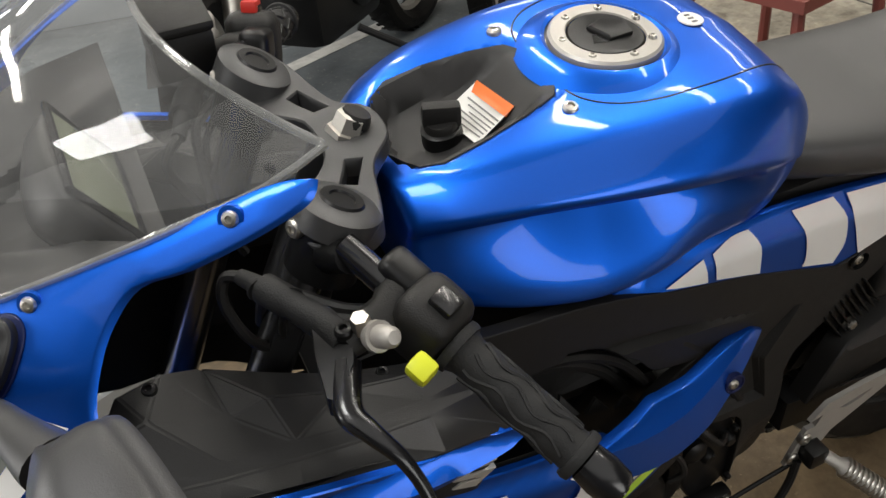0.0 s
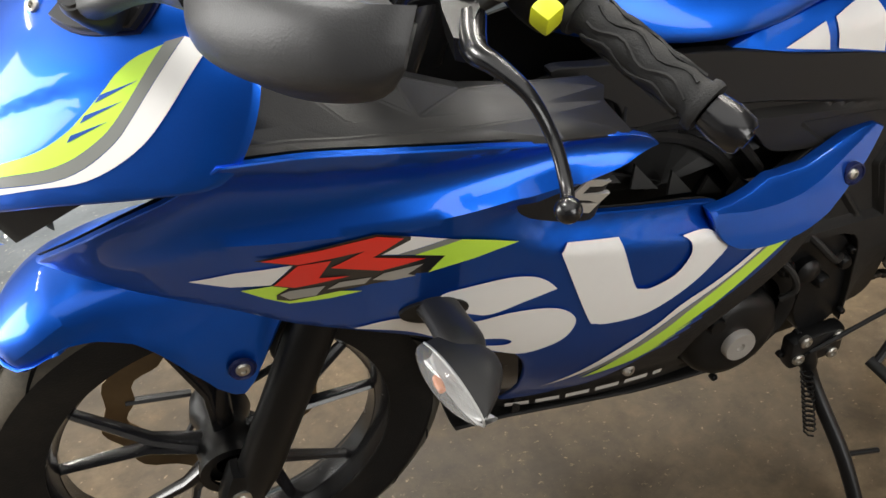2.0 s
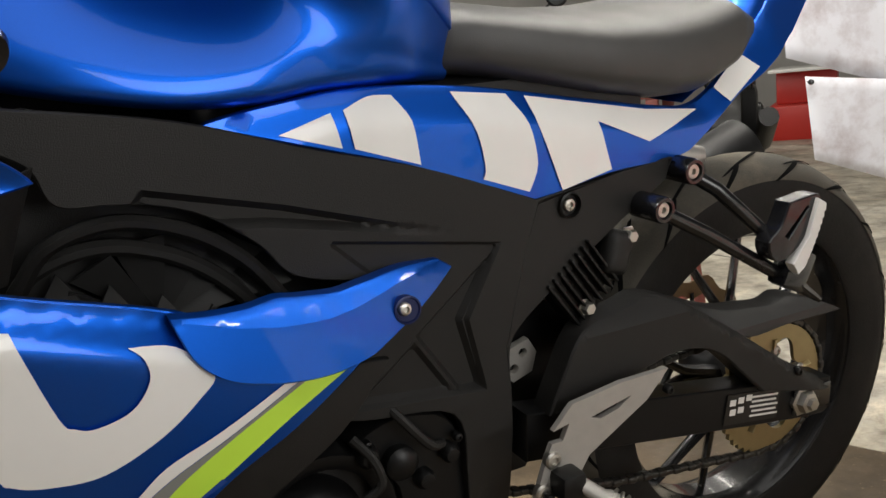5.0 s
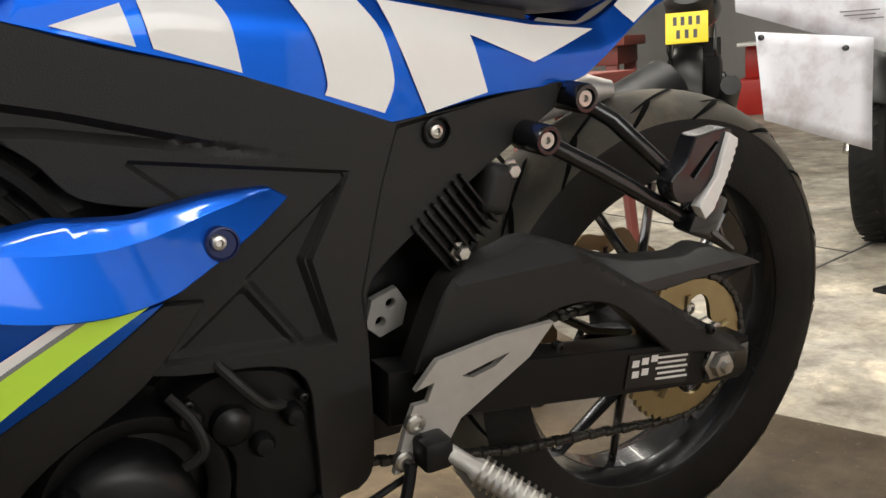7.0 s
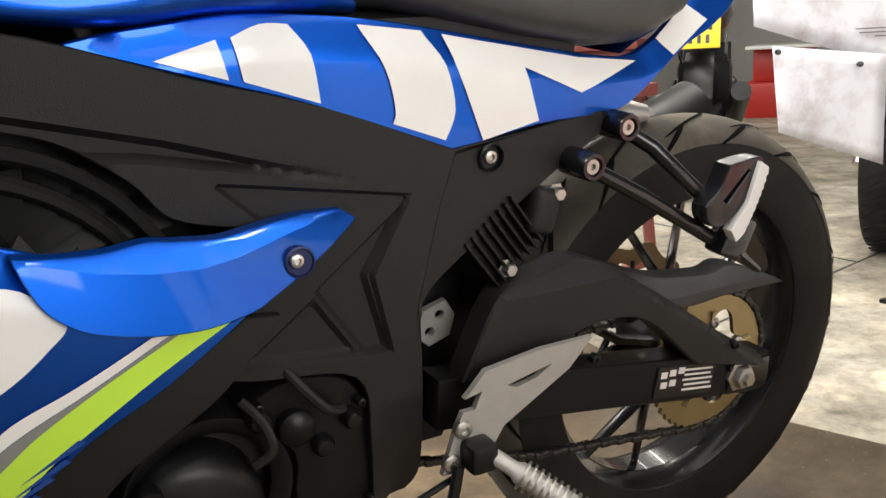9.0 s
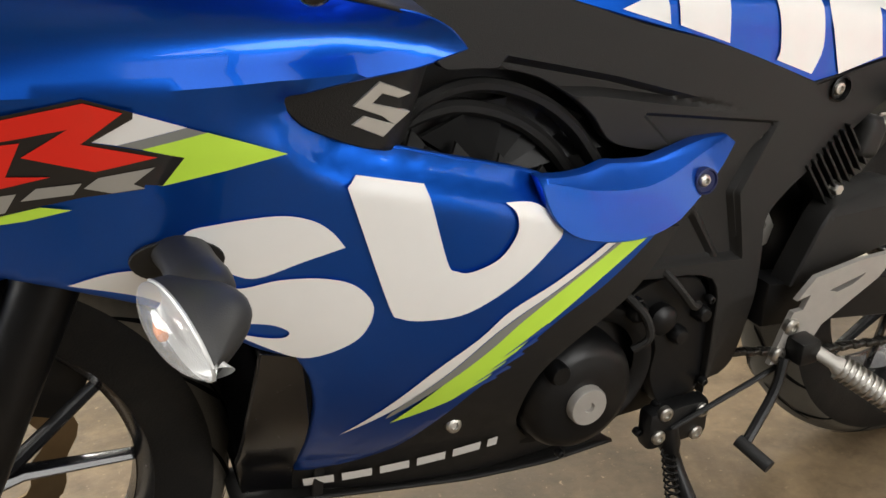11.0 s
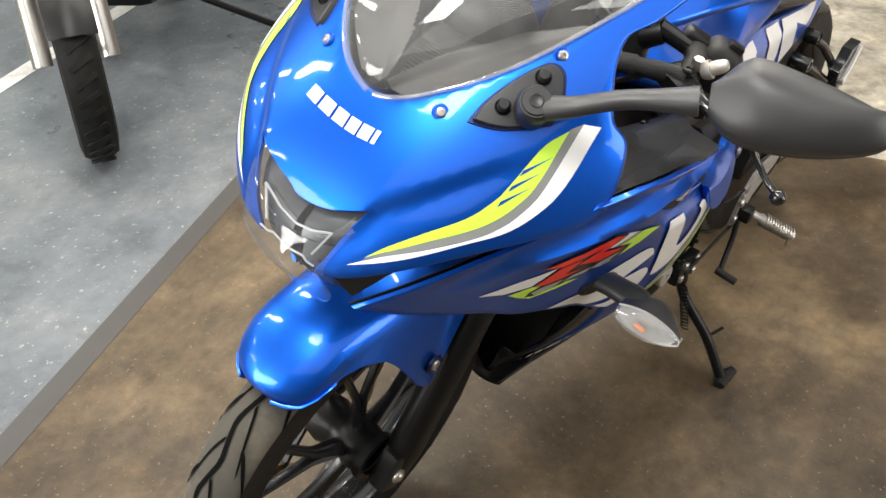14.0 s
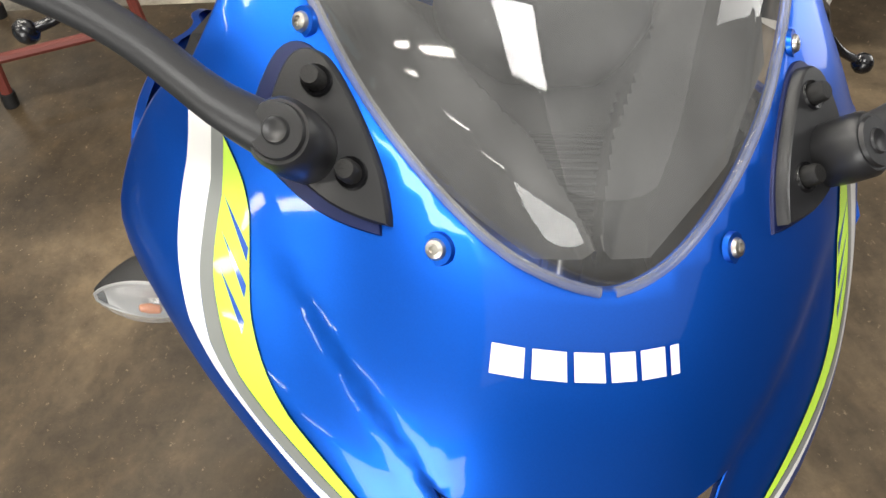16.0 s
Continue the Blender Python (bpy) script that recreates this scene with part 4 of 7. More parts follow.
def panel_z(x, y):
    """Sunk floor with a raised rim and a rear wall that slopes up to the cap."""
    w = panel_half(x) - abs(y)
    sunk = 0.026 * sm((w - 0.001) / 0.015) * sm((x - 0.402) / 0.016)
    return tank_top(x, y) + 0.0014 - sunk * sm((0.558 - x) / 0.060)


panel = part("ignition_panel", sheet(ring, lambda x, y: (x, y, panel_z(x, y)), (0, 0, 1), 0.007, 0.006, 0.002), PLASTIC_GREY, bike, "black ignition surround")
base = Vector((0.459, 0.0, panel_z(0.459, 0) + 0.004))
part("key_switch", lathe([(0, 0.010), (0.016, 0.010), (0.019, 0.008), (0.020, -0.006)], base, (-0.12, 0, 1), 28), SATIN, panel)
part("key_knob", block((0.036, 0.013, 0.022), base + Vector((0, 0, 0.022)), 0.004, None, pose(0, 0, 0, 0, 0, -20)), PLASTIC, panel, "black folding key")
part("key_collar", lathe([(0, 0.015), (0.0145, 0.015), (0.016, 0.012), (0.016, 0.0)], base + Vector((0, 0, 0.002)), (-0.1, 0, 1), 24), PLASTIC, panel)


def sticker_ring(u0, u1, v0, v1):
    """A piece of the sticker: u along its length, v across it, 0 to 1."""
    o, a, b = Vector((0.477, -0.034)), Vector((0.046, 0.014)), Vector((-0.008, 0.058))
    return [tuple(o + a * u + b * v) for u, v in ((u0, v0), (u1, v0), (u1, v1), (u0, v1))]


def on_panel(x, y):
    return (x, y, panel_z(x, y))


sticker = part("warning_sticker", sheet(sticker_ring(0, 1, 0, 1), on_panel, (0, 0, 1), 0.008, 0, 0, 0.0012), STICKER, panel, "white and orange warning sticker")
part("sticker_band", sheet(sticker_ring(0.78, 1, 0, 1), on_panel, (0, 0, 1), 0.008, 0, 0, 0.0018), ORANGE, sticker, "orange band")
for k in range(6):
    part("print_bar", sheet(sticker_ring(0.64 - 0.10 * k, 0.675 - 0.10 * k, 0.08, 0.92 - 0.12 * (k % 3)), on_panel, (0, 0, 1), 0.01, 0, 0, 0.0018), INK, sticker)
for s in (-1, 1):
    screw(tank, (0.551, s * 0.070, tank_top(0.551, 0.070) + 0.001), (0, s * 0.25, 1), 0.0075)
# filler cap
cap_at = Vector((0.632, 0.0, 0.9525))
capax = Vector((0.03, 0, 1)).normalized()
capt = part("filler_cap", lathe([(0.0375, 0.008), (0.0385, 0.0100), (0.052, 0.0095), (0.0545, 0.007), (0.055, 0.0), (0.060, -0.001)], cap_at, capax, 56), ALU, bike, "brushed aluminium filler cap ring")
part("cap_lid", lathe([(0, 0.0110), (0.030, 0.0108), (0.0355, 0.0095), (0.0372, 0.007), (0.0374, 0.002)], cap_at, capax, 40), SATIN, capt, "black key cover lid")
part("cap_flap", loft([[cap_at + Vector((x * k * 1.15, y * k * 1.15, 0.0100 + zz)) for x, y in ((-0.012, 0.010), (0.004, 0.016), (0.022, 0.006), (0.018, -0.012), (-0.004, -0.013))] for k, zz in ((1.0, 0.0), (1.0, 0.004), (0.82, 0.006))]), SATIN, capt, "dark key flap")
part("cap_slot", loft([[cap_at + Vector((x * k * 1.15, y * k * 1.15, 0.0100 + zz)) for x, y in ((-0.020, -0.012), (-0.006, -0.014), (-0.004, -0.004), (-0.014, 0.0))] for k, zz in ((1.0, 0.0), (0.9, 0.002))]), GLOSS, capt)
disc = part("tank_sticker", lathe([(0, 0.0012), (0.0125, 0.0012), (0.013, 0.0)], (0.728, -0.004, tank_top(0.728, 0.004) + 0.0008), (0.06, 0, 1), 24), STICKER, tank, "round white sticker with dark print")
for k in range(3):
    part("print_bar", block((0.006, 0.0028, 0.0004), (0.728, -0.0105 + 0.0065 * k, tank_top(0.728, 0.004) + 0.0023), 0, None, pose(0, 0, 0, 0, 3, 0)), INK, disc)
# seam of the tank's top cover, running from the panel round the cap to the tail
for s in (-1, 1):
    pts = [(0.560, 0.030), (0.566, 0.062), (0.590, 0.086), (0.632, 0.098), (0.690, 0.100), (0.735, 0.092), (0.770, 0.080), (0.798, 0.070)]
    pts = curve([(x, s * y) for x, y in pts], 5, False)
    part("tank_seam", tube([(x, y, tank_top(x, y) - 0.0003) for x, y in pts], 0.0012, 6), BLACK_DECAL, tank, "dark seam of the tank cover")
part("collar", lathe([(0.0575, 0.004), (0.061, 0.006), (0.067, 0.004), (0.078, -0.003), (0.088, -0.010)], cap_at, capax, 56), BLUE, capt, "raised blue collar")
for k in range(7):
    a = 2 * math.pi * (k + 0.3) / 7
    screw(capt, cap_at + Vector((0.0435 * math.cos(a), 0.0435 * math.sin(a), 0.0095)), (0, 0, 1), 0.0042)

# ---- tail panels and seat ----
def tail_y(x, z):
    y = -0.133 + 0.07 * (x - 0.577)
    zt = lerp(x, (0.573, 0.638, 0.712, 0.873, 1.087, 1.16, 1.30), (0.753, 0.762, 0.769, 0.752, 0.715, 0.715, 0.78))
    return y + 0.010 * sm(1 - (zt - z) / 0.03) + 0.5 * max(0, z - zt) + 0.10 * max(0, x - 1.05) ** 1.2


TAIL = corners([(0.5760, 0.7540), (0.6030, 0.7590), (0.6420, 0.7640), (0.7150, 0.7700), (0.8090, 0.7630), (0.8770, 0.7530), (0.9900, 0.7320), (1.0900, 0.7150), (1.1440, 0.7120), (1.1930, 0.7330), (1.246, 0.772), (1.330, 0.835), (1.45, 0.915),
                (1.50, 0.905), (1.44, 0.850), (1.34, 0.782), (1.273, 0.740), (1.220, 0.717), (1.1530, 0.6740), (1.1120, 0.6590), (1.0080, 0.6560), (0.9040, 0.6410), (0.7730, 0.6940), (0.6830, 0.7220)], (0, 12, 13, 21))
for side, out in SIDES:
    part("tail_panel", sheet(curve(TAIL, 5), side(tail_y), out, 0.011, 0.006, 0.004), BLUE, bike, "blue tail side panel")
for pts, shp in (([(0.6360, 0.7400), (0.6860, 0.7530), (0.6930, 0.7220)], "all"), ([(0.6980, 0.7540), (0.7240, 0.7630), (0.7480, 0.7620), (0.7640, 0.7380), (0.7710, 0.6970), (0.7050, 0.7200)], (0, 2, 4, 5)),
                 ([(0.8110, 0.7590), (0.8750, 0.7510), (0.8970, 0.7200), (0.9070, 0.6790), (0.8960, 0.6520), (0.8400, 0.6730), (0.8430, 0.6850), (0.8340, 0.7200)], (0, 1, 4, 5)),
                 ([(0.8970, 0.7470), (0.9500, 0.7370), (1.0640, 0.7160), (1.1490, 0.7070), (1.0620, 0.6820), (0.9890, 0.7120), (1.0070, 0.6590), (0.9390, 0.6470)], "all"),
                 ([(1.1820, 0.7280), (1.233, 0.763), (1.262, 0.745), (1.2030, 0.7100)], "all")):
    graphic(pts, WHITE_DECAL, shp, 0.0018, tail_y, 4)
# tail deck between the panels
bm = bmesh.new()
rows = []
for i in range(14):
    x = 1.13 + 0.36 * i / 13
    z = lerp(x, (1.13, 1.19, 1.25, 1.33, 1.5), (0.715, 0.737, 0.775, 0.838, 0.915))
    w = abs(tail_y(x, z)) - 0.003
    rows.append([bm.verts.new((x, w * math.sin(a), z + 0.03 * math.cos(a) * sm((x - 1.13) / 0.1))) for a in [(-0.5 + k / 10) * math.pi for k in range(11)]])
for a, b in zip(rows, rows[1:]):
    for k in range(10):
        bm.faces.new((a[k], a[k + 1], b[k + 1], b[k]))
part("tail_deck", bm, BLUE, bike, "blue tail deck")

SX = (0.795, 0.815, 0.85, 0.92, 1.00, 1.08, 1.14, 1.20, 1.235)
S_TOP = (0.806, 0.832, 0.834, 0.826, 0.816, 0.815, 0.822, 0.830, 0.812)
S_W = (0.060, 0.085, 0.100, 0.112, 0.120, 0.118, 0.112, 0.100, 0.080)
S_BOT = (0.772, 0.768, 0.766, 0.752, 0.735, 0.722, 0.722, 0.745, 0.775)
rings = []
for i in range(40):
    x = 0.795 + 0.44 * i / 39
    top, w, bot = lerp(x, SX, S_TOP), lerp(x, SX, S_W), lerp(x, SX, S_BOT)
    rr = []
    for k in range(32):
        a = 2 * math.pi * k / 32
        ca, sa = math.cos(a), math.sin(a)
        zz = (top + bot) / 2 + (top - bot) / 2 * math.copysign(abs(sa) ** 0.6, sa)
        rr.append(Vector((x, w * math.copysign(abs(ca) ** 0.55, ca) * (1 if sa < 0.3 else 1 - 0.12 * (sa - 0.3)), zz)))
    rings.append(rr)
part("seat_base", block((0.46, 0.17, 0.10), (0.84, 0, 0.715), 0.02), PLASTIC, bike, "black seat base")
part("seat", loft(rings), SEAT, bike, "black grained vinyl rider seat", 60)

# ---- black frame covers ----
RELIEF = (
    # outline, depth, width of its slope
    ([(0.520, 0.712), (0.637, 0.681), (0.744, 0.647), (0.838, 0.618), (0.700, 0.646), (0.620, 0.664), (0.560, 0.672), (0.500, 0.690)], 0.010, 0.007),
    ([(0.668, 0.643), (0.690, 0.639), (0.860, 0.607), (0.818, 0.534), (0.838, 0.452), (0.684, 0.472), (0.700, 0.560), (0.702, 0.596), (0.716, 0.598)], 0.005, 0.004),
    ([(0.856, 0.602), (0.725, 0.505), (0.759, 0.527), (0.806, 0.457), (0.834, 0.455), (0.812, 0.534)], 0.006, 0.005),
    ([(0.690, 0.476), (0.757, 0.524), (0.800, 0.460)], 0.005, 0.005),
    ([(0.906, 0.641), (0.887, 0.587), (0.862, 0.490), (0.868, 0.439), (0.893, 0.377), (0.95, 0.36), (1.10, 0.60), (1.10, 0.67)], 0.007, 0.006),
)


def dense(ring, step=0.004):
    out = []
    for a, b in zip(ring, list(ring[1:]) + [ring[0]]):
        a, b = Vector(a), Vector(b)
        k = max(1, int((b - a).length / step))
        out += [a + (b - a) * (i / k) for i in range(k)]
    return out + [out[0]]


def inner_line(ring, d):
    """The ring's points moved inward by d, broken where they would cross."""
    runs, pts = [[]], dense(ring)[:-1]
    k = len(pts)
    area = sum(pts[i - 1][0] * pts[i][1] - pts[i][0] * pts[i - 1][1] for i in range(k))
    for i in range(k):
        t = pts[(i + 1) % k] - pts[i - 1]
        q = pts[i] + Vector((-t[1], t[0])).normalized() * d * (1 if area > 0 else -1)
        if inside(q, ring) and edge_distance([q], ring)[0] > d * 0.93:
            runs[-1].append(q)
        elif runs[-1]:
            runs.append([])
    return [r for r in runs if len(r) > 1]


CREASES = [dense(r) for r, _, _ in RELIEF] + [line for r, _, w in RELIEF for line in inner_line(r, w)]


def cover_y(x, z):
    y = -0.130 + 0.055 * (x - 0.6)
    for ring, depth, slope in RELIEF:
        if inside((x, z), ring):
            d = float(edge_distance([(x, z)], ring)[0])
            y += depth * clamp01(d / slope) * (clamp01((0.825 - x) / 0.14) if depth > 0.009 else 1)
    y += 0.25 * max(0, 0.40 - z) * sm((x - 0.8) / 0.05)
    return y


COVER = corners([(0.3760, 0.7930), (0.4360, 0.7810), (0.5520, 0.7600), (0.6650, 0.7240), (0.7720, 0.6930), (0.9040, 0.6420), (0.9920, 0.6490), (1.0970, 0.6600), (1.0910, 0.6360), (1.0140, 0.5930), (0.9390, 0.5470), (0.8790, 0.5030), (0.8700, 0.4650), (0.8680, 0.4070), (0.8770, 0.3030), (0.8620, 0.2760), (0.8130, 0.2780),
                 (0.8110, 0.3620), (0.7960, 0.4380), (0.6970, 0.4610), (0.6470, 0.4790), (0.6180, 0.5090), (0.6390, 0.5650), (0.6990, 0.6010), (0.6400, 0.6180), (0.6100, 0.6520), (0.5610, 0.6860), (0.5030, 0.7030), (0.4590, 0.7090), (0.4440, 0.7400), (0.4060, 0.7640)], (5, 7, 8, 15, 16, 23))
for side, out in SIDES:
    cover = part("frame_cover", sheet(curve(COVER, 5), side(cover_y), out, 0.0052, 0.012, 0.003, creases=CREASES), PLASTIC, bike, "matt black frame cover with sculpted flutes")
    s = -1 if out == LOUT else 1
    part("bolt_cup", lathe([(0.0, -0.006), (0.0115, -0.0055), (0.0125, 0.001), (0.0145, 0.0)], (0.950, s * 0.1085, 0.629), (0, s, 0), 20), SATIN, cover)
    screw(cover, (0.950, s * 0.105, 0.629), (0, s, 0), 0.0075)
    # dark recess behind the side vent with its fan of fins
    part("shroud", sheet(curve(corners([(0.30, 0.735), (0.46, 0.75), (0.72, 0.66), (0.72, 0.53), (0.48, 0.56), (0.33, 0.66)], "all"), 3), side(lambda x, z: -0.070), out, 0.03, 0.004, 0), PLASTIC, bike, "black radiator shroud")
    arch = curve([(0.425, s * 0.095, 0.636), (0.450, s * 0.110, 0.672), (0.500, s * 0.112, 0.684), (0.554, s * 0.112, 0.669), (0.600, s * 0.112, 0.636), (0.636, s * 0.112, 0.588)], 7, False)
    part("shroud_arch", tube(arch, 0.0100, 8, None, 0.7), PLASTIC, bike)
    part("shroud_arch", tube([p + Vector((-0.012, -s * 0.016, -0.022)) for p in arch], 0.0075, 8), PLASTIC, bike)
    for k in range(6):
        a0, a1 = radians(166 - 25 * k), radians(143 - 25 * k)
        hub_p = Vector((0.545 - 0.006 * k, s * 0.082, 0.578))
        rim_p = [Vector((0.545 + 0.105 * math.cos(a), s * y_, 0.578 + 0.088 * max(0.0, math.sin(a)))) for a, y_ in ((a0, 0.084), (a1, 0.102))]
        part("fin", loft([[hub_p + off, rim_p[0] + off, rim_p[1] + off] for off in (Vector(), Vector((0, -s * 0.006, 0)))]), PLASTIC_GREY, bike, "", 20)
    for k in range(5):
        x0 = 0.440 + 0.038 * k
        part("shroud_tooth", sheet(curve(corners([(x0, 0.626 - 0.013 * k), (x0 + 0.014, 0.643 - 0.013 * k), (x0 + 0.030, 0.620 - 0.013 * k)], "all"), 1), side(lambda x, z: -0.125 + 0.9 * max(0, z - 0.60)), out, 0.02, 0.004, 0), PLASTIC, bike)

# ---- engine ----
engine = part("engine", block((0.26, 0.17, 0.17), (0.71, 0.0, 0.335), 0.02), SATIN, bike, "black engine block")
part("cylinder", block((0.13, 0.15, 0.20), (0.60, 0, 0.46), 0.015, None, pose(0, 0, 0, 0, 35, 0)), SATIN, engine)
part("generator_cover", lathe([(0, 0.022), (0.016, 0.022), (0.020, 0.018), (0.050, 0.016), (0.062, 0.010), (0.068, 0.0), (0.072, -0.05)], (0.634, -0.112, 0.332), (0, -1, 0), 40), SATIN, engine, "black round generator cover")
part("cover_plug", lathe([(0, 0.004), (0.005, 0.004), (0.006, 0.008), (0.021, 0.008), (0.0225, 0.005), (0.0225, -0.01)], (0.632, -0.132, 0.330), (0, -1, 0), 32), ALU, engine, "silver alloy timing plug")
part("cover_rim", lathe([(0.060, 0.0), (0.070, 0.008), (0.078, 0.008), (0.082, 0.0), (0.082, -0.05)], (0.652, -0.104, 0.350), (0, -1, 0), 40), SATIN, engine)
part("small_plug", lathe([(0, 0.006), (0.010, 0.006), (0.012, 0.002), (0.012, -0.01)], (0.597, -0.130, 0.376), (0, -1, 0), 20), SATIN, engine)
part("sprocket_cover", sheet(curve(corners([(0.690, 0.425), (0.735, 0.445), (0.790, 0.43), (0.815, 0.37), (0.812, 0.29), (0.760, 0.275), (0.735, 0.32), (0.735, 0.37)], (0, 4)), 4), lambda x, z: (x, -0.112 + 0.12 * abs(x - 0.76), z), LOUT, 0.012, 0.05, 0.006), SATIN, engine, "black sprocket cover")
for x, z, r in ((0.700, 0.418, 0.012), (0.735, 0.40, 0.018), (0.76, 0.375, 0.011), (0.79, 0.395, 0.010)):
    part("cover_boss", lathe([(0, 0.010), (r * 0.7, 0.009), (r, 0.004), (r, -0.02)], (x, -0.116, z), (0, -1, 0), 16), SATIN, engine)
for x, z in ((0.70, 0.43), (0.80, 0.41), (0.808, 0.30), (0.742, 0.286), (0.72, 0.255), (0.615, 0.26)):
    screw(engine, (x, -0.118, z), (0, -1, 0), 0.005, SATIN)
part("hose", tube(curve([(0.685, -0.115, 0.44), (0.70, -0.130, 0.42), (0.705, -0.135, 0.395), (0.69, -0.128, 0.38)], 6, False), 0.0048, 8), PLASTIC, engine)
part("hose", tube(curve([(0.72, -0.11, 0.47), (0.735, -0.13, 0.45), (0.76, -0.132, 0.42), (0.78, -0.12, 0.41)], 6, False), 0.005, 8), PLASTIC, engine)
part("radiator", block((0.03, 0.26, 0.22), (0.33, 0, 0.55), 0.006, None, pose(0, 0, 0, 0, -12, 0)), PLASTIC, bike, "black radiator core")
part("inner_guard", sheet(curve(corners([(-0.040, 0.236), (-0.085, 0.40), (-0.110, 0.62), (0.110, 0.62), (0.085, 0.40), (0.040, 0.236)], "all"), 2), lambda y, z: (0.375 - 0.05 * (0.6 - z) - 1.2 * y * y, y, z), (-1, 0, 0), 0.03, 0.01, 0.003), PLASTIC, bike, "black inner belly guard")
# belly pan closing the fairings below
bm = bmesh.new()
rows = []
for i in range(24):
    x = 0.276 + 0.45 * i / 23
    zb = lerp(x, (0.274, 0.348, 0.43, 0.535, 0.64, 0.73), (0.242, 0.237, 0.224, 0.208, 0.202, 0.208))
    hw = lerp(x, (0.274, 0.34, 0.45, 0.60, 0.73), (0.036, 0.040, 0.048, 0.058, 0.064))
    rows.append([bm.verts.new((x, hw * (k / 5 - 1), zb - 0.012 * (1 - (k / 5 - 1) ** 2))) for k in range(11)])
for a, b in zip(rows, rows[1:]):
    for k in range(10):
        bm.faces.new((a[k], a[k + 1], b[k + 1], b[k]))
pan = part("belly_pan", bm, PLASTIC, bike, "black belly pan")
pan.modifiers.new("thickness", "SOLIDIFY").thickness = 0.004
for side, out in SIDES:
    part("side_duct", sheet(curve(corners([(0.289, 0.497), (0.320, 0.489), (0.334, 0.39), (0.342, 0.238), (0.336, 0.237), (0.288, 0.238), (0.280, 0.300), (0.281, 0.40), (0.285, 0.455)], "all"), 3), side(lambda x, z: max(fairing_y(max(x, 0.33), z), -0.19) + 0.004 + 0.25 * max(0, 0.335 - x)), out, 0.012, 0.006, 0.003), GLOSS, bike, "gloss black duct mouth")

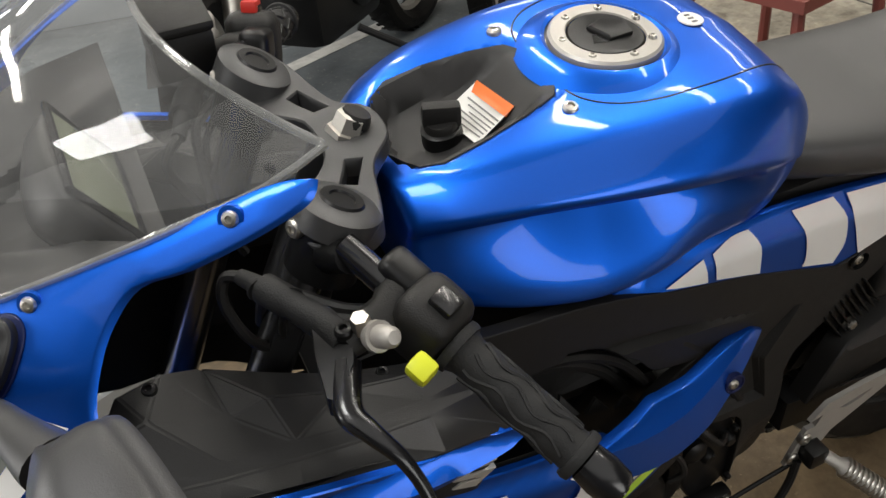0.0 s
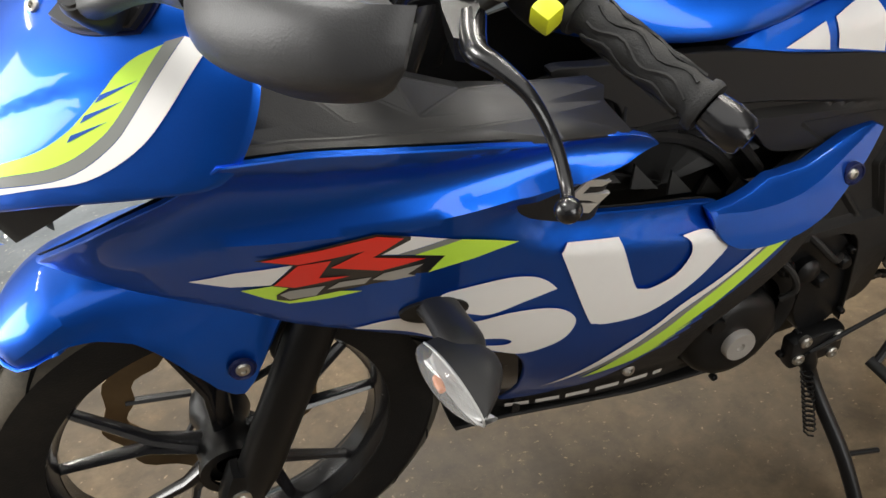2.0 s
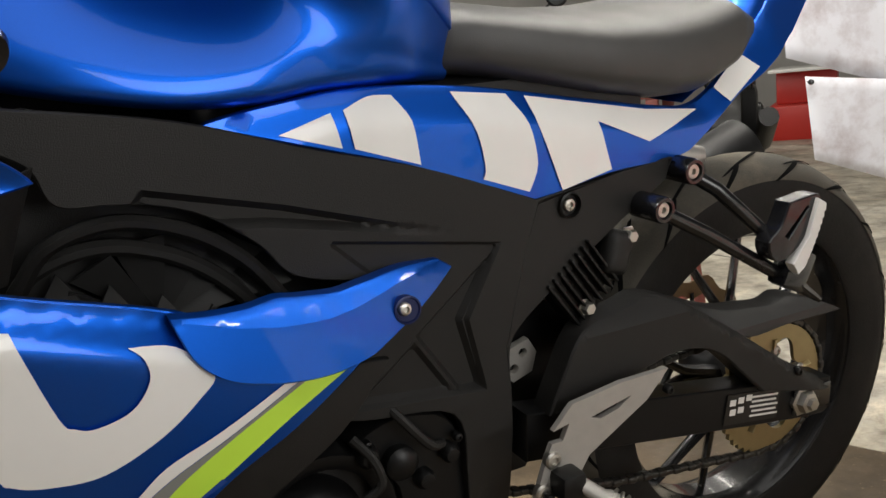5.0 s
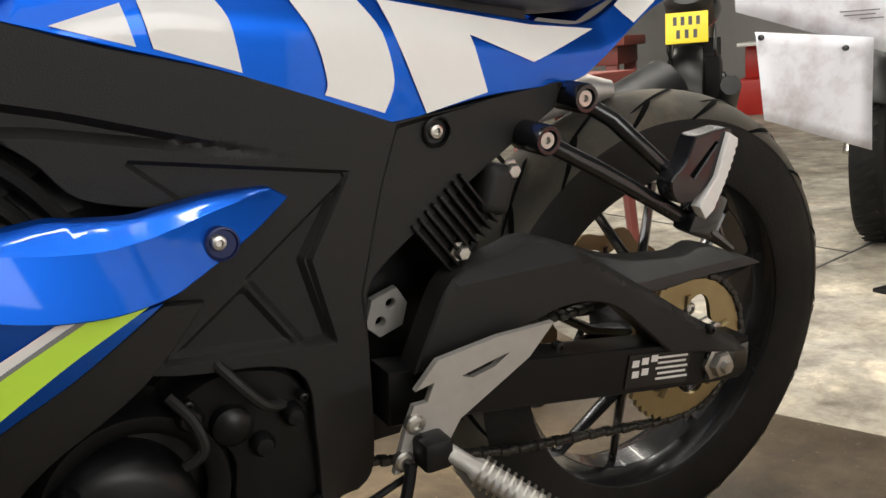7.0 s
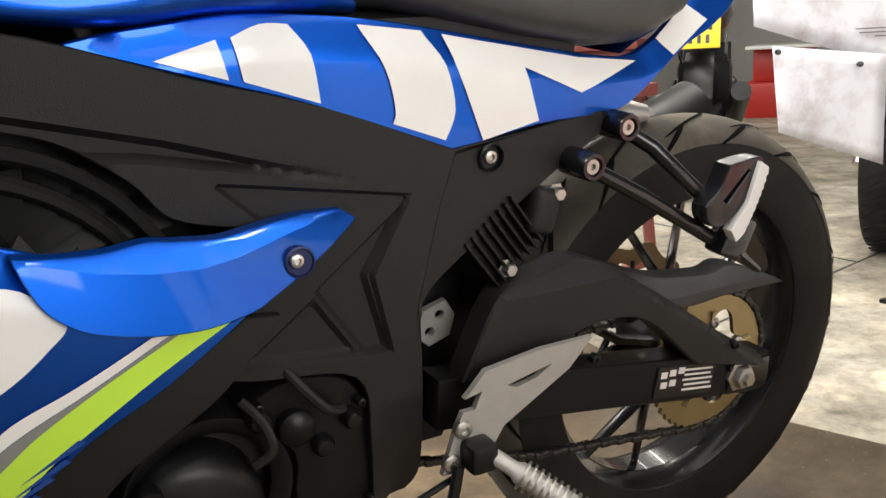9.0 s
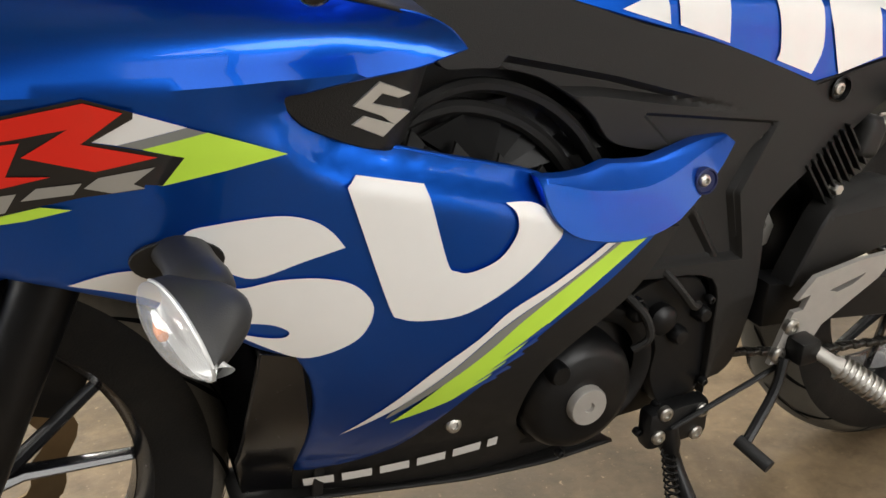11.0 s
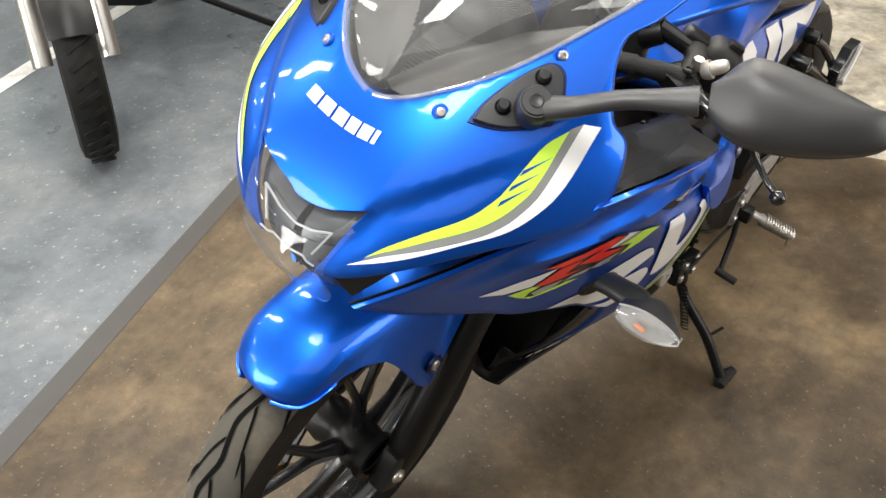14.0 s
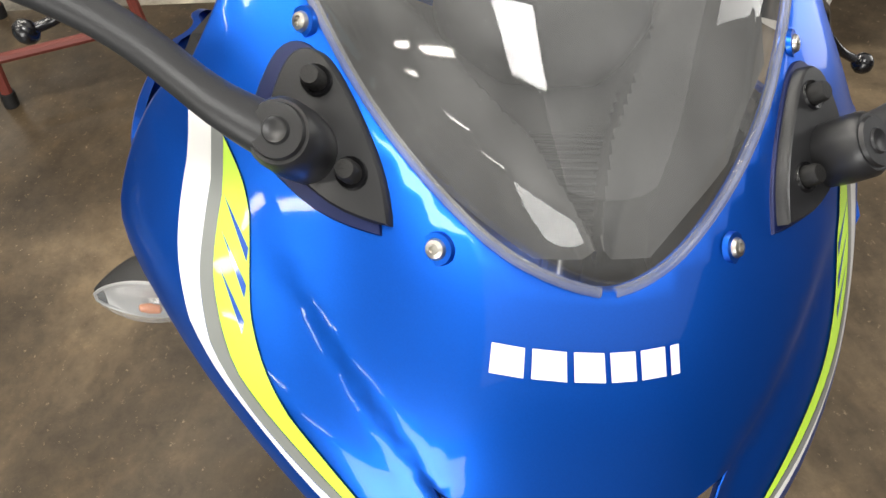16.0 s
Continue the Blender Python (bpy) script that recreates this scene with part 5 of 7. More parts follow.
# ---- wheels ----
def wheel(centre, r_out, width, rim_r, name, label, sprocket):
    c = Vector(centre)
    hub = part(name, lathe([(0.020, -0.055), (0.036, -0.055), (0.040, -0.03), (0.032, -0.01), (0.032, 0.01), (0.040, 0.03), (0.036, 0.055), (0.020, 0.055)], c, (0, -1, 0), 28), SATIN, bike, label)
    w = width / 2
    th = r_out - rim_r
    prof = []
    for i in range(25):
        a = math.pi * (i / 24)
        y = -w * math.cos(a) * (1.0 if 3 < i < 21 else 1.0)
        s = math.sin(a)
        prof.append((rim_r - 0.004 + (th + 0.004) * s ** 0.62, y * (0.78 + 0.22 * min(1, s * 1.6))))
    prof += [(rim_r - 0.012, w * 0.72), (rim_r - 0.012, -w * 0.72)]
    tyre = part("tyre", lathe(prof, c, (0, -1, 0), 88, None, True), TYRE, hub, "worn black road tyre")
    # dusty tread band over the crown; raised black strips imitate shaded slits in it

    def crown(ang, aa, lift):
        s = math.sin(ang)
        rr = rim_r - 0.004 + (th + 0.004) * s ** 0.62 + lift
        return c + Vector((rr * math.cos(aa), -w * math.cos(ang) * (0.78 + 0.22 * min(1, s * 1.6)) * 1.012, rr * math.sin(aa)))

    part("tread_band", lathe([(rim_r - 0.004 + (th + 0.004) * math.sin(g) ** 0.62 + 0.0012, -w * math.cos(g) * (0.78 + 0.22 * min(1, math.sin(g) * 1.6)) * 1.01) for g in [math.pi / 2 + 1.02 * (k / 10 - 1) for k in range(21)]], c, (0, 1, 0), 96), TREAD, tyre, "dusty worn tread")
    n = 17
    slit = None
    for side in (-1, 1):
        for kind, (u0, u1, sl, wd) in enumerate(((0.10, 0.66, 0.30, 0.0066), (0.46, 1.06, 0.20, 0.0062))):
            bm = bmesh.new()
            rows = []
            for i in range(9):
                u = i / 8
                ang = math.pi / 2 + side * (u0 + (u1 - u0) * u)
                half = wd / r_out * (0.35 + 0.65 * math.sin(math.pi * (0.12 + 0.76 * u)))
                mid = sl * u ** 1.3 + 0.5 * kind * 2 * math.pi / n
                rows.append([bm.verts.new(crown(ang, mid + q * half, 0.0030) - c) for q in (-1, 0, 1)])
            for a, b in zip(rows, rows[1:]):
                for q in range(2):
                    bm.faces.new((a[q], a[q + 1], b[q + 1], b[q]))
            slit = part("tread_slit", bm, GROOVE_BLACK, tyre)
            slit.matrix_basis = Matrix.Translation(c)
            for k in range(1, n):
                ob = new("tread_slit", slit.data)
                ob.parent = tyre
                ob.matrix_basis = Matrix.Translation(c) @ Matrix.Rotation(2 * math.pi * (k + (0.5 if side > 0 else 0)) / n, 4, "Y")
    if not sprocket:
        # wavy black strip round the crown, drawn as a groove's shade
        bm = bmesh.new()
        rows = []
        for i in range(n * 10):
            aa = 2 * math.pi * i / (n * 10)
            mid = math.pi / 2 + 0.13 * math.asin(0.97 * math.sin(n / 2 * aa * 2)) / 1.4
            rows.append([bm.verts.new(crown(mid + q, aa, 0.0028)) for q in (-0.07, 0, 0.07)])
        for a, b in zip(rows, rows[1:] + rows[:1]):
            for q in range(2):
                bm.faces.new((a[q], a[q + 1], b[q + 1], b[q]))
        part("tread_groove", bm, GROOVE_BLACK, tyre)
    rim = part("rim", lathe([(rim_r, -w * 0.74), (rim_r + 0.006, -w * 0.76), (rim_r + 0.006, -w * 0.70), (rim_r - 0.012, -w * 0.66), (rim_r - 0.026, -w * 0.30), (rim_r - 0.026, w * 0.30), (rim_r - 0.012, w * 0.66), (rim_r + 0.006, w * 0.70), (rim_r + 0.006, w * 0.76), (rim_r, w * 0.74), (rim_r - 0.006, w * 0.5), (rim_r - 0.008, 0), (rim_r - 0.006, -w * 0.5)], c, (0, -1, 0), 80, None, True), GLOSS, hub, "gloss black cast rim")
    part("rim_stripe", lathe([(rim_r - 0.027, -w * 0.28), (rim_r - 0.0275, 0), (rim_r - 0.027, w * 0.28)], c, (0, -1, 0), 80), GLOSS, rim)
    for k in range(5):
        a = 2 * math.pi * k / 5 + (0.5 if sprocket else 0.22)
        for d in (-0.17, 0.17):
            p = c + Vector((0.034 * math.cos(a), -0.018, 0.034 * math.sin(a)))
            m = c + Vector((0.095 * math.cos(a + d * 0.5), -0.012, 0.095 * math.sin(a + d * 0.5)))
            q = c + Vector(((rim_r - 0.022) * math.cos(a + d * 1.55), 0.0, (rim_r - 0.022) * math.sin(a + d * 1.55)))
            part("spoke", tube([p, m, q], [0.018, 0.011, 0.0085], 8, None, 0.62), GLOSS, hub)
    return hub


front = wheel((-0.008, 0.0, 0.290), 0.297, 0.096, 0.226, "front_wheel", "front wheel with black cast five-arm rim", False)
rear = wheel((1.318, 0.018, 0.312), 0.307, 0.132, 0.222, "rear_wheel", "rear wheel with black cast rim and wide tyre", True)


def brake_disc(c, y, r, parent):
    bm = bmesh.new()
    n = 60
    rows = []
    for i in range(n):
        a = 2 * math.pi * i / n
        ro = r + 0.006 * math.cos(10 * a)
        ri = r * 0.76 + 0.006 * math.cos(10 * a + 0.8)
        d = Vector((math.cos(a), 0, math.sin(a)))
        rows.append([bm.verts.new(Vector(c) + d * q + Vector((0, y + t, 0))) for q, t in ((ri, -0.002), (ro, -0.002), (ro, 0.002), (ri, 0.002))])
    for i in range(n):
        p, q = rows[i], rows[(i + 1) % n]
        for j in range(4):
            bm.faces.new((p[j], p[(j + 1) % 4], q[(j + 1) % 4], q[j]))
    d = part("brake_disc", bm, DISC, parent, "worn wavy brake disc")
    for k in range(5):
        a = 2 * math.pi * k / 5
        part("disc_arm", tube([Vector(c) + Vector((0.035 * math.cos(a), y, 0.035 * math.sin(a))), Vector(c) + Vector((r * 0.8 * math.cos(a + 0.25), y, r * 0.8 * math.sin(a + 0.25)))], 0.007, 6, None, 0.5), SATIN, d)
    return d


brake_disc((-0.008, 0, 0.290), 0.060, 0.145, front)
part("disc_bolt_ring", lathe([(0.030, 0.004), (0.042, 0.004), (0.042, -0.004)], (-0.008, -0.058, 0.290), (0, -1, 0), 24), SATIN, front)
brake_disc((1.318, 0.018, 0.312), 0.075, 0.110, rear)
# sprocket with teeth
c = Vector((1.318, -0.068, 0.312))
bm = bmesh.new()
n = 88
rows = []
for i in range(n):
    a = 2 * math.pi * i / n
    ro = 0.094 + (0.004 if i % 2 else -0.002)
    ri = 0.060 + 0.010 * math.cos(5 * a)
    d = Vector((math.cos(a), 0, math.sin(a)))
    rows.append([bm.verts.new(c + d * q + Vector((0, t, 0))) for q, t in ((ri, -0.003), (ro, -0.003), (ro, 0.003), (ri, 0.003))])
for i in range(n):
    p, q = rows[i], rows[(i + 1) % n]
    for j in range(4):
        bm.faces.new((p[j], p[(j + 1) % 4], q[(j + 1) % 4], q[j]))
spr = part("sprocket", bm, GOLD, rear, "brass-coloured rear sprocket")
for k in range(5):
    a = 2 * math.pi * k / 5 + 0.3
    screw(spr, c + Vector((0.052 * math.cos(a), -0.004, 0.052 * math.sin(a))), (0, -1, 0), 0.008)
    part("sprocket_arm", tube([c + Vector((0.03 * math.cos(a), 0.004, 0.03 * math.sin(a))), c + Vector((0.07 * math.cos(a), 0.0, 0.07 * math.sin(a)))], 0.010, 6, None, 0.4), GOLD, spr)

# chain: links along the lower and upper run and round the sprocket
chain = part("chain", tube([(0.80, -0.068, 0.345), (0.81, -0.068, 0.345)], 0.004, 6), SATIN, bike, "dark oiled drive chain")
run = [Vector((0.80, -0.068, 0.312)), Vector((1.05, -0.068, 0.252)), Vector((1.29, -0.068, 0.218))]
run += [c + Vector((0.094 * math.cos(a), 0, 0.094 * math.sin(a))) for a in [radians(-95 + 12 * k) for k in range(17)]]
run += [Vector((1.28, -0.068, 0.404)), Vector((1.05, -0.068, 0.395)), Vector((0.80, -0.068, 0.372))]
pos, acc, nxt, idx = [], 0.0, 0.0, 0
for p, q in zip(run, run[1:]):
    L = (q - p).length
    while nxt <= acc + L:
        pos.append((p + (q - p) * ((nxt - acc) / L), (q - p).normalized()))
        nxt += 0.0127
    acc += L
link_a, link_b = None, None
for i, (p, d) in enumerate(pos):
    ang = math.atan2(d.z, d.x)
    m = Matrix.Translation(p) @ Matrix.Rotation(-ang, 4, "Y")
    if i < 2:
        b = block((0.0135, 0.011 if i % 2 else 0.015, 0.0085), (0, 0, 0), 0.002, None, None, 1)
        ob = part("chain_link", b, CHAINMAT, chain)
        link_a, link_b = (ob, link_b) if i == 0 else (link_a, ob)
        ob.matrix_basis = m
    else:
        ob = new("chain_link", (link_b if i % 2 else link_a).data)
        ob.parent = chain
        ob.matrix_basis = m

# ---- front fork, fender, caliper ----
top = Vector((0.318, 0, 0.955))
low = Vector((-0.006, 0, 0.290))
ax = (top - low).normalized()
for s in (-1, 1):
    y = Vector((0, s * 0.090, 0))
    leg = part("fork_leg", tube([low + y + ax * -0.02 + Vector((0.018, 0, 0)), low + y + ax * 0.03 + Vector((0.018, 0, 0)), low + y + ax * 0.34 + Vector((0.02, 0, 0)), low + y + ax * 0.345 + Vector((0.02, 0, 0))], [0.020, 0.027, 0.027, 0.024], 20), SATIN, bike, "black fork leg")
    part("stanchion", tube([low + y + ax * 0.33 + Vector((0.02, 0, 0)), top + y - ax * 0.02], 0.0195, 18), STANCHION, leg, "dark bright-polished fork tube")
    part("axle_lug", block((0.05, 0.036, 0.07), low + y + Vector((0.004, 0, 0.0)), 0.012, None, pose(0, 0, 0, 0, 25, 0)), SATIN, leg)
    part("axle_end", lathe([(0, 0.010), (0.006, 0.010), (0.008, 0.007), (0.012, 0.006), (0.013, -0.02)], low + Vector((0, s * 0.105, 0)), (0, s, 0), 16), STEEL, leg)
# fender: crown over the tyre whose sides run down into bolted flaps beside the fork
F_ANG = (123.3, 122, 120, 117, 113.5, 109, 104, 98, 94, 90, 84, 79, 75, 71.5, 69.5, 68, 60, 48)
F_LOW = (0.324, 0.316, 0.311, 0.309, 0.310, 0.309, 0.303, 0.285, 0.258, 0.228, 0.195, 0.181, 0.179, 0.200, 0.250, 0.298, 0.318, 0.320)
F_HALF = (0.026, 0.044, 0.056, 0.063, 0.067, 0.071, 0.077, 0.085, 0.091, 0.096, 0.099, 0.100, 0.100, 0.098, 0.096, 0.094, 0.080, 0.070)
rings = []
for i in range(70):
    deg = 123.3 - 75.3 * i / 69
    low_r, hw = (float(np.interp(-deg, [-q for q in F_ANG], row)) for row in (F_LOW, F_HALF))
    rr = 0.330 + 0.022 * math.sqrt(clamp01((123.3 - deg) / 16))
    top_w = min(hw, 0.068)
    d = Vector((math.cos(radians(deg)), 0, math.sin(radians(deg))))
    sec = [(hw, low_r), (hw * 0.7 + top_w * 0.3, low_r * 0.6 + (rr - 0.040) * 0.4), (hw * 0.25 + top_w * 0.75, min(rr - 0.030, low_r * 0.1 + (rr - 0.030) * 0.9)), (top_w * 0.97, rr - 0.020), (top_w * 0.80, rr - 0.009), (top_w * 0.45, rr - 0.002), (0.0, rr)]
    prof = [(-a_, b_) for a_, b_ in sec] + [(a_, b_) for a_, b_ in reversed(sec[:-1])]
    rings.append([Vector((-0.008, 0, 0.290)) + d * b_ + Vector((0, a_, 0)) for a_, b_ in prof])
fender = part("front_fender", loft(rings, False, False), BLUE, bike, "metallic blue front fender with bolted side flaps", 50)
fs = fender.modifiers.new("thickness", "SOLIDIFY")
fs.thickness = 0.004
fb = fender.modifiers.new("rounding", "BEVEL")
fb.width, fb.segments, fb.limit_method = 0.0016, 2, "ANGLE"
for s in (-1, 1):
    # navy cup again carries its own shade as colour
    part("bolt_cup", lathe([(0.0, 0.0012), (0.0125, 0.0012), (0.014, 0.003), (0.0155, 0.0)], (0.044, s * 0.0985, 0.502), (0, s, 0.06), 20), RECESS_SHADE, fender)
    screw(fender, (0.044, s * 0.1005, 0.502), (0, s, 0.06), 0.0085)
cal = part("brake_caliper", block((0.075, 0.06, 0.09), (0.125, 0.072, 0.36), 0.014, None, pose(0, 0, 0, 0, 25, 0)), SATIN, bike, "black brake caliper")
part("caliper_pot", lathe([(0, 0.012), (0.018, 0.010), (0.022, 0.0)], (0.125, 0.10, 0.36), (0, 1, 0), 18), SATIN, cal)
part("speed_ring", lathe([(0.030, -0.002), (0.042, -0.002), (0.042, 0.003), (0.030, 0.003)], (-0.008, -0.064, 0.290), (0, -1, 0), 30, None, True), SATIN, front)

# ---- steering head and handlebars ----
yoke_ring = curve(corners([(0.318, -0.138), (0.345, -0.128), (0.356, -0.104), (0.372, -0.050), (0.398, -0.020), (0.398, 0.020), (0.372, 0.050), (0.356, 0.104), (0.345, 0.128), (0.318, 0.138), (0.294, 0.126), (0.292, 0.100), (0.312, 0.060), (0.340, 0.026), (0.340, -0.026), (0.312, -0.060), (0.292, -0.100), (0.294, -0.126)], ()), 4)
yoke_holes = [curve(corners([(0.352, s * 0.036), (0.368, s * 0.040), (0.350, s * 0.074), (0.336, s * 0.066)], "all"), 2) for s in (-1, 1)]
yoke = part("top_yoke", sheet(yoke_ring, lambda x, y: (x, y, 0.9385 + 0.004 * sm((0.045 - abs(y)) / 0.02)), (0, 0, 1), 0.010, 0.016, 0.004, 0.0, yoke_holes), CLAMP, bike, "grey cast top yoke with open arms", 35)
part("steering_nut", lathe([(0, 0.020), (0.009, 0.020), (0.011, 0.022), (0.0145, 0.020), (0.0155, 0.006), (0.019, 0.005), (0.019, -0.006)], (0.368, 0, 0.936), ax, 6), STEEL, yoke, "large steel steering stem nut")
part("nut_cap", lathe([(0, 0.030), (0.012, 0.029), (0.014, 0.024), (0.014, 0.018)], (0.368, 0, 0.930), ax, 24), PLASTIC, yoke)
part("steering_head", tube([(0.366, 0, 0.93), (0.29, 0, 0.77)], [0.030, 0.034], 16), SATIN, bike, "black steering head")
for s in (-1, 1):
    clampb = part("clip_on_clamp", lathe([(0.018, 0.0085), (0.026, 0.008), (0.034, 0.004), (0.035, -0.014), (0.018, -0.014)], (0.322, s * 0.106, 0.947), ax, 28), CLAMP, bike, "grey cast handlebar clamp")
    part("fork_cap", lathe([(0, 0.0085), (0.010, 0.0085), (0.011, 0.0105), (0.017, 0.0105), (0.019, 0.008)], (0.322, s * 0.106, 0.947), ax, 28), SATIN, clampb)
    part("clamp_barrel", tube([Vector((0.318, s * 0.106, 0.936)), Vector((0.300, s * 0.106, 0.896))], 0.030, 22), SATIN, clampb)
    part("clamp_arm", tube([(0.308, s * 0.106, 0.915), (0.306, s * 0.128, 0.925), (0.314, s * 0.146, 0.934)], [0.019, 0.016, 0.014], 14), SATIN, clampb)
    screw(clampb, (0.284, s * 0.110, 0.945), (-1, s * 0.4, 0.2), 0.008)
    bar0, bar1 = Vector((0.312, s * 0.140, 0.940)), Vector((0.407, s * 0.3255, 0.8437))
    dirb = (bar1 - bar0).normalized()
    g0 = Vector((0.358, s * 0.229, 0.8935))
    tubeb = part("handlebar", tube([bar0, g0, bar1], 0.011, 14), GLOSS, bike, "gloss black handlebar tube")
    # grip with raised wavy ribs
    L = (bar1 - g0).length
    pts = [g0 + (bar1 - g0) * (i / 20) for i in range(20)]
    grip = part("grip", tube(pts, [0.0185 if i < 2 else 0.0165 + 0.0006 * math.sin(i * 1.7) for i in range(20)], 20), RUBBER, tubeb, "black ribbed rubber grip")
    side_v = dirb.orthogonal().normalized()
    up_v = dirb.cross(side_v)
    for k in range(9):
        a = 2 * math.pi * k / 9
        pp = [g0 + dirb * (L * (0.14 + 0.74 * i / 14)) + (side_v * math.cos(a + 0.22 * math.sin(i * 0.9 + k)) + up_v * math.sin(a + 0.22 * math.sin(i * 0.9 + k))) * 0.0168 for i in range(15)]
        part("grip_rib", tube(pp, 0.0016, 5), RUBBER, grip)
    part("grip_flange", lathe([(0.012, -0.004), (0.021, -0.004), (0.022, 0.0), (0.021, 0.004), (0.012, 0.004)], g0 + dirb * 0.002, dirb, 24, None, True), RUBBER, grip)
    part("grip_flange", lathe([(0.012, -0.004), (0.0195, -0.004), (0.0205, 0.0), (0.0195, 0.004), (0.012, 0.004)], bar1 - dirb * 0.004, dirb, 24, None, True), RUBBER, grip)
    part("bar_end", lathe([(0, 0.036), (0.006, 0.036), (0.007, 0.033), (0.0125, 0.034), (0.0152, 0.030), (0.0165, 0.016), (0.0150, 0.002), (0.010, 0.0)], bar1, dirb, 24), GLOSS, tubeb, "gloss black bar-end weight")
    # switch block
    sw_c = g0 - dirb * 0.026
    tz = dirb.to_track_quat("X", "Z").to_matrix().to_4x4()
    sw = part("switch_block", block((0.048, 0.052, 0.060), sw_c, 0.018, None, tz, 4), PLASTIC, tubeb, "black switch block")
    part("switch_button", block((0.020, 0.018, 0.010), sw_c + tz.to_3x3() @ Vector((0.004, 0.0, 0.031)), 0.003, None, tz), GLOSS, sw)
    if s < 0:
        part("switch_lever", block((0.018, 0.018, 0.022), Vector((0.324, -0.246, 0.902)), 0.004, None, tz @ pose(0, 0, 0, 20, 0, 0)), LIME, sw, "lime yellow passing switch")
        part("horn_button", block((0.012, 0.008, 0.010), sw_c + tz.to_3x3() @ Vector((0.008, 0.0265, -0.016)), 0.002, None, tz), GLOSS, sw)
    else:
        part("kill_switch", block((0.026, 0.016, 0.012), sw_c + tz.to_3x3() @ Vector((0.0, 0.0, 0.034)), 0.003, None, tz), REDP, sw, "red engine stop switch")
    # lever perch and lever
    per = Vector((0.343, s * 0.176, 0.922))
    perch = part("lever_perch", block((0.040, 0.030, 0.032), per, 0.010, None, tz, 3), SATIN, tubeb, "black lever perch")
    piv = Vector((0.286, s * 0.200, 0.905))
    part("perch_bracket", tube([per + Vector((-0.006, s * 0.004, 0)), (0.322, s * 0.196, 0.914), piv], [0.016, 0.017, 0.014], 12, None, 0.75), PLASTIC, perch)
    boot = [Vector((0.239, s * 0.097, 0.906)), Vector((0.250, s * 0.120, 0.909)), Vector((0.262, s * 0.145, 0.909)), Vector((0.276, s * 0.172, 0.907)), piv]
    part("cable_boot", tube([boot[0], boot[0] * 0.5 + boot[1] * 0.5, boot[1], boot[1] + Vector((0.001, s * 0.002, 0)), boot[2], boot[2] + Vector((0.001, s * 0.002, 0)), boot[3], piv], [0.0065, 0.0075, 0.008, 0.0125, 0.0125, 0.0105, 0.0125, 0.012], 14), RUBBER, perch, "ribbed rubber cable boot")
    for k in range(4):
        part("boot_ring", lathe([(0.010, -0.0016), (0.0138, -0.001), (0.0138, 0.001), (0.010, 0.0016)], boot[1] + (boot[2] - boot[1]) * (0.1 + 0.27 * k), boot[2] - boot[1], 16, None, True), RUBBER, perch)
    wing_ = [(0.272, s * 0.168, 0.914), (0.296, s * 0.186, 0.914), (0.284, s * 0.222, 0.906), (0.264, s * 0.243, 0.896), (0.258, s * 0.236, 0.896), (0.262, s * 0.205, 0.903)]
    part("lever_hub", loft([[Vector(p) + Vector((0, 0, h_)) for p in wing_] for h_ in (0.002, -0.016)]), SATIN, perch, "black lever hub", 30)
    lev = curve([piv + Vector((-0.006, s * 0.014, -0.006)), (0.268, s * 0.248, 0.892), (0.276, s * 0.268, 0.886), (0.290, s * 0.288, 0.870), (0.299, s * 0.306, 0.842), (0.297, s * 0.328, 0.821), (0.290, s * 0.346, 0.814)], 7, False)
    lever = part("lever", tube(lev, [0.0115 - 0.0062 * sm(i / 26) for i in range(len(lev))], 12, None, 0.75), GLOSS, perch, "gloss black lever with ball end")
    part("lever_ball", lathe([(0, 0.0098), (0.005, 0.0084), (0.0087, 0.0046), (0.0098, 0.0), (0.0087, -0.0046), (0.005, -0.0084), (0, -0.0098)], (0.289, s * 0.348, 0.813), (0, 1, 0), 20), GLOSS, lever)
    screw(perch, piv + Vector((0, 0, 0.012)), (0, 0, 1), 0.007, SATIN)
    part("pivot_nut", lathe([(0, 0.010), (0.0065, 0.010), (0.0075, 0.008), (0.0075, -0.004)], (0.298, s * 0.205, 0.920), (-0.1, s * 0.1, 1), 6), STEEL, perch, "small steel nut")
    part("adjuster", lathe([(0, 0.018), (0.005, 0.0175), (0.0075, 0.014), (0.0085, 0.006), (0.0085, -0.002), (0.0115, -0.002), (0.0115, -0.008), (0.009, -0.014)], (0.306, s * 0.222, 0.921), (0.25, s * 0.75, 0.5), 18), ALU, perch, "alloy cable adjuster knob")
    part("cable", tube(curve([boot[0], (0.228, s * 0.088, 0.902), (0.222, s * 0.092, 0.880), (0.235, s * 0.100, 0.840), (0.27, s * 0.07, 0.78)], 6, False), 0.0048, 8), PLASTIC, perch)
    part("cable", tube(curve([(0.330, s * 0.185, 0.905), (0.300, s * 0.160, 0.897), (0.272, s * 0.130, 0.900), (0.255, s * 0.105, 0.893), (0.25, s * 0.06, 0.82)], 6, False), 0.0050, 8), PLASTIC, perch)
    part("cable", tube(curve([(0.320, s * 0.175, 0.900), (0.285, s * 0.145, 0.885), (0.262, s * 0.115, 0.868), (0.262, s * 0.085, 0.80)], 6, False), 0.0036, 8), PLASTIC, perch)
    if s > 0:
        res = part("fluid_reservoir", block((0.060, 0.062, 0.045), (0.272, 0.190, 0.938), 0.006), PLASTIC, perch, "black brake fluid reservoir")
        part("reservoir_lid", block((0.064, 0.066, 0.010), (0.272, 0.190, 0.966), 0.004), PLASTIC, res)

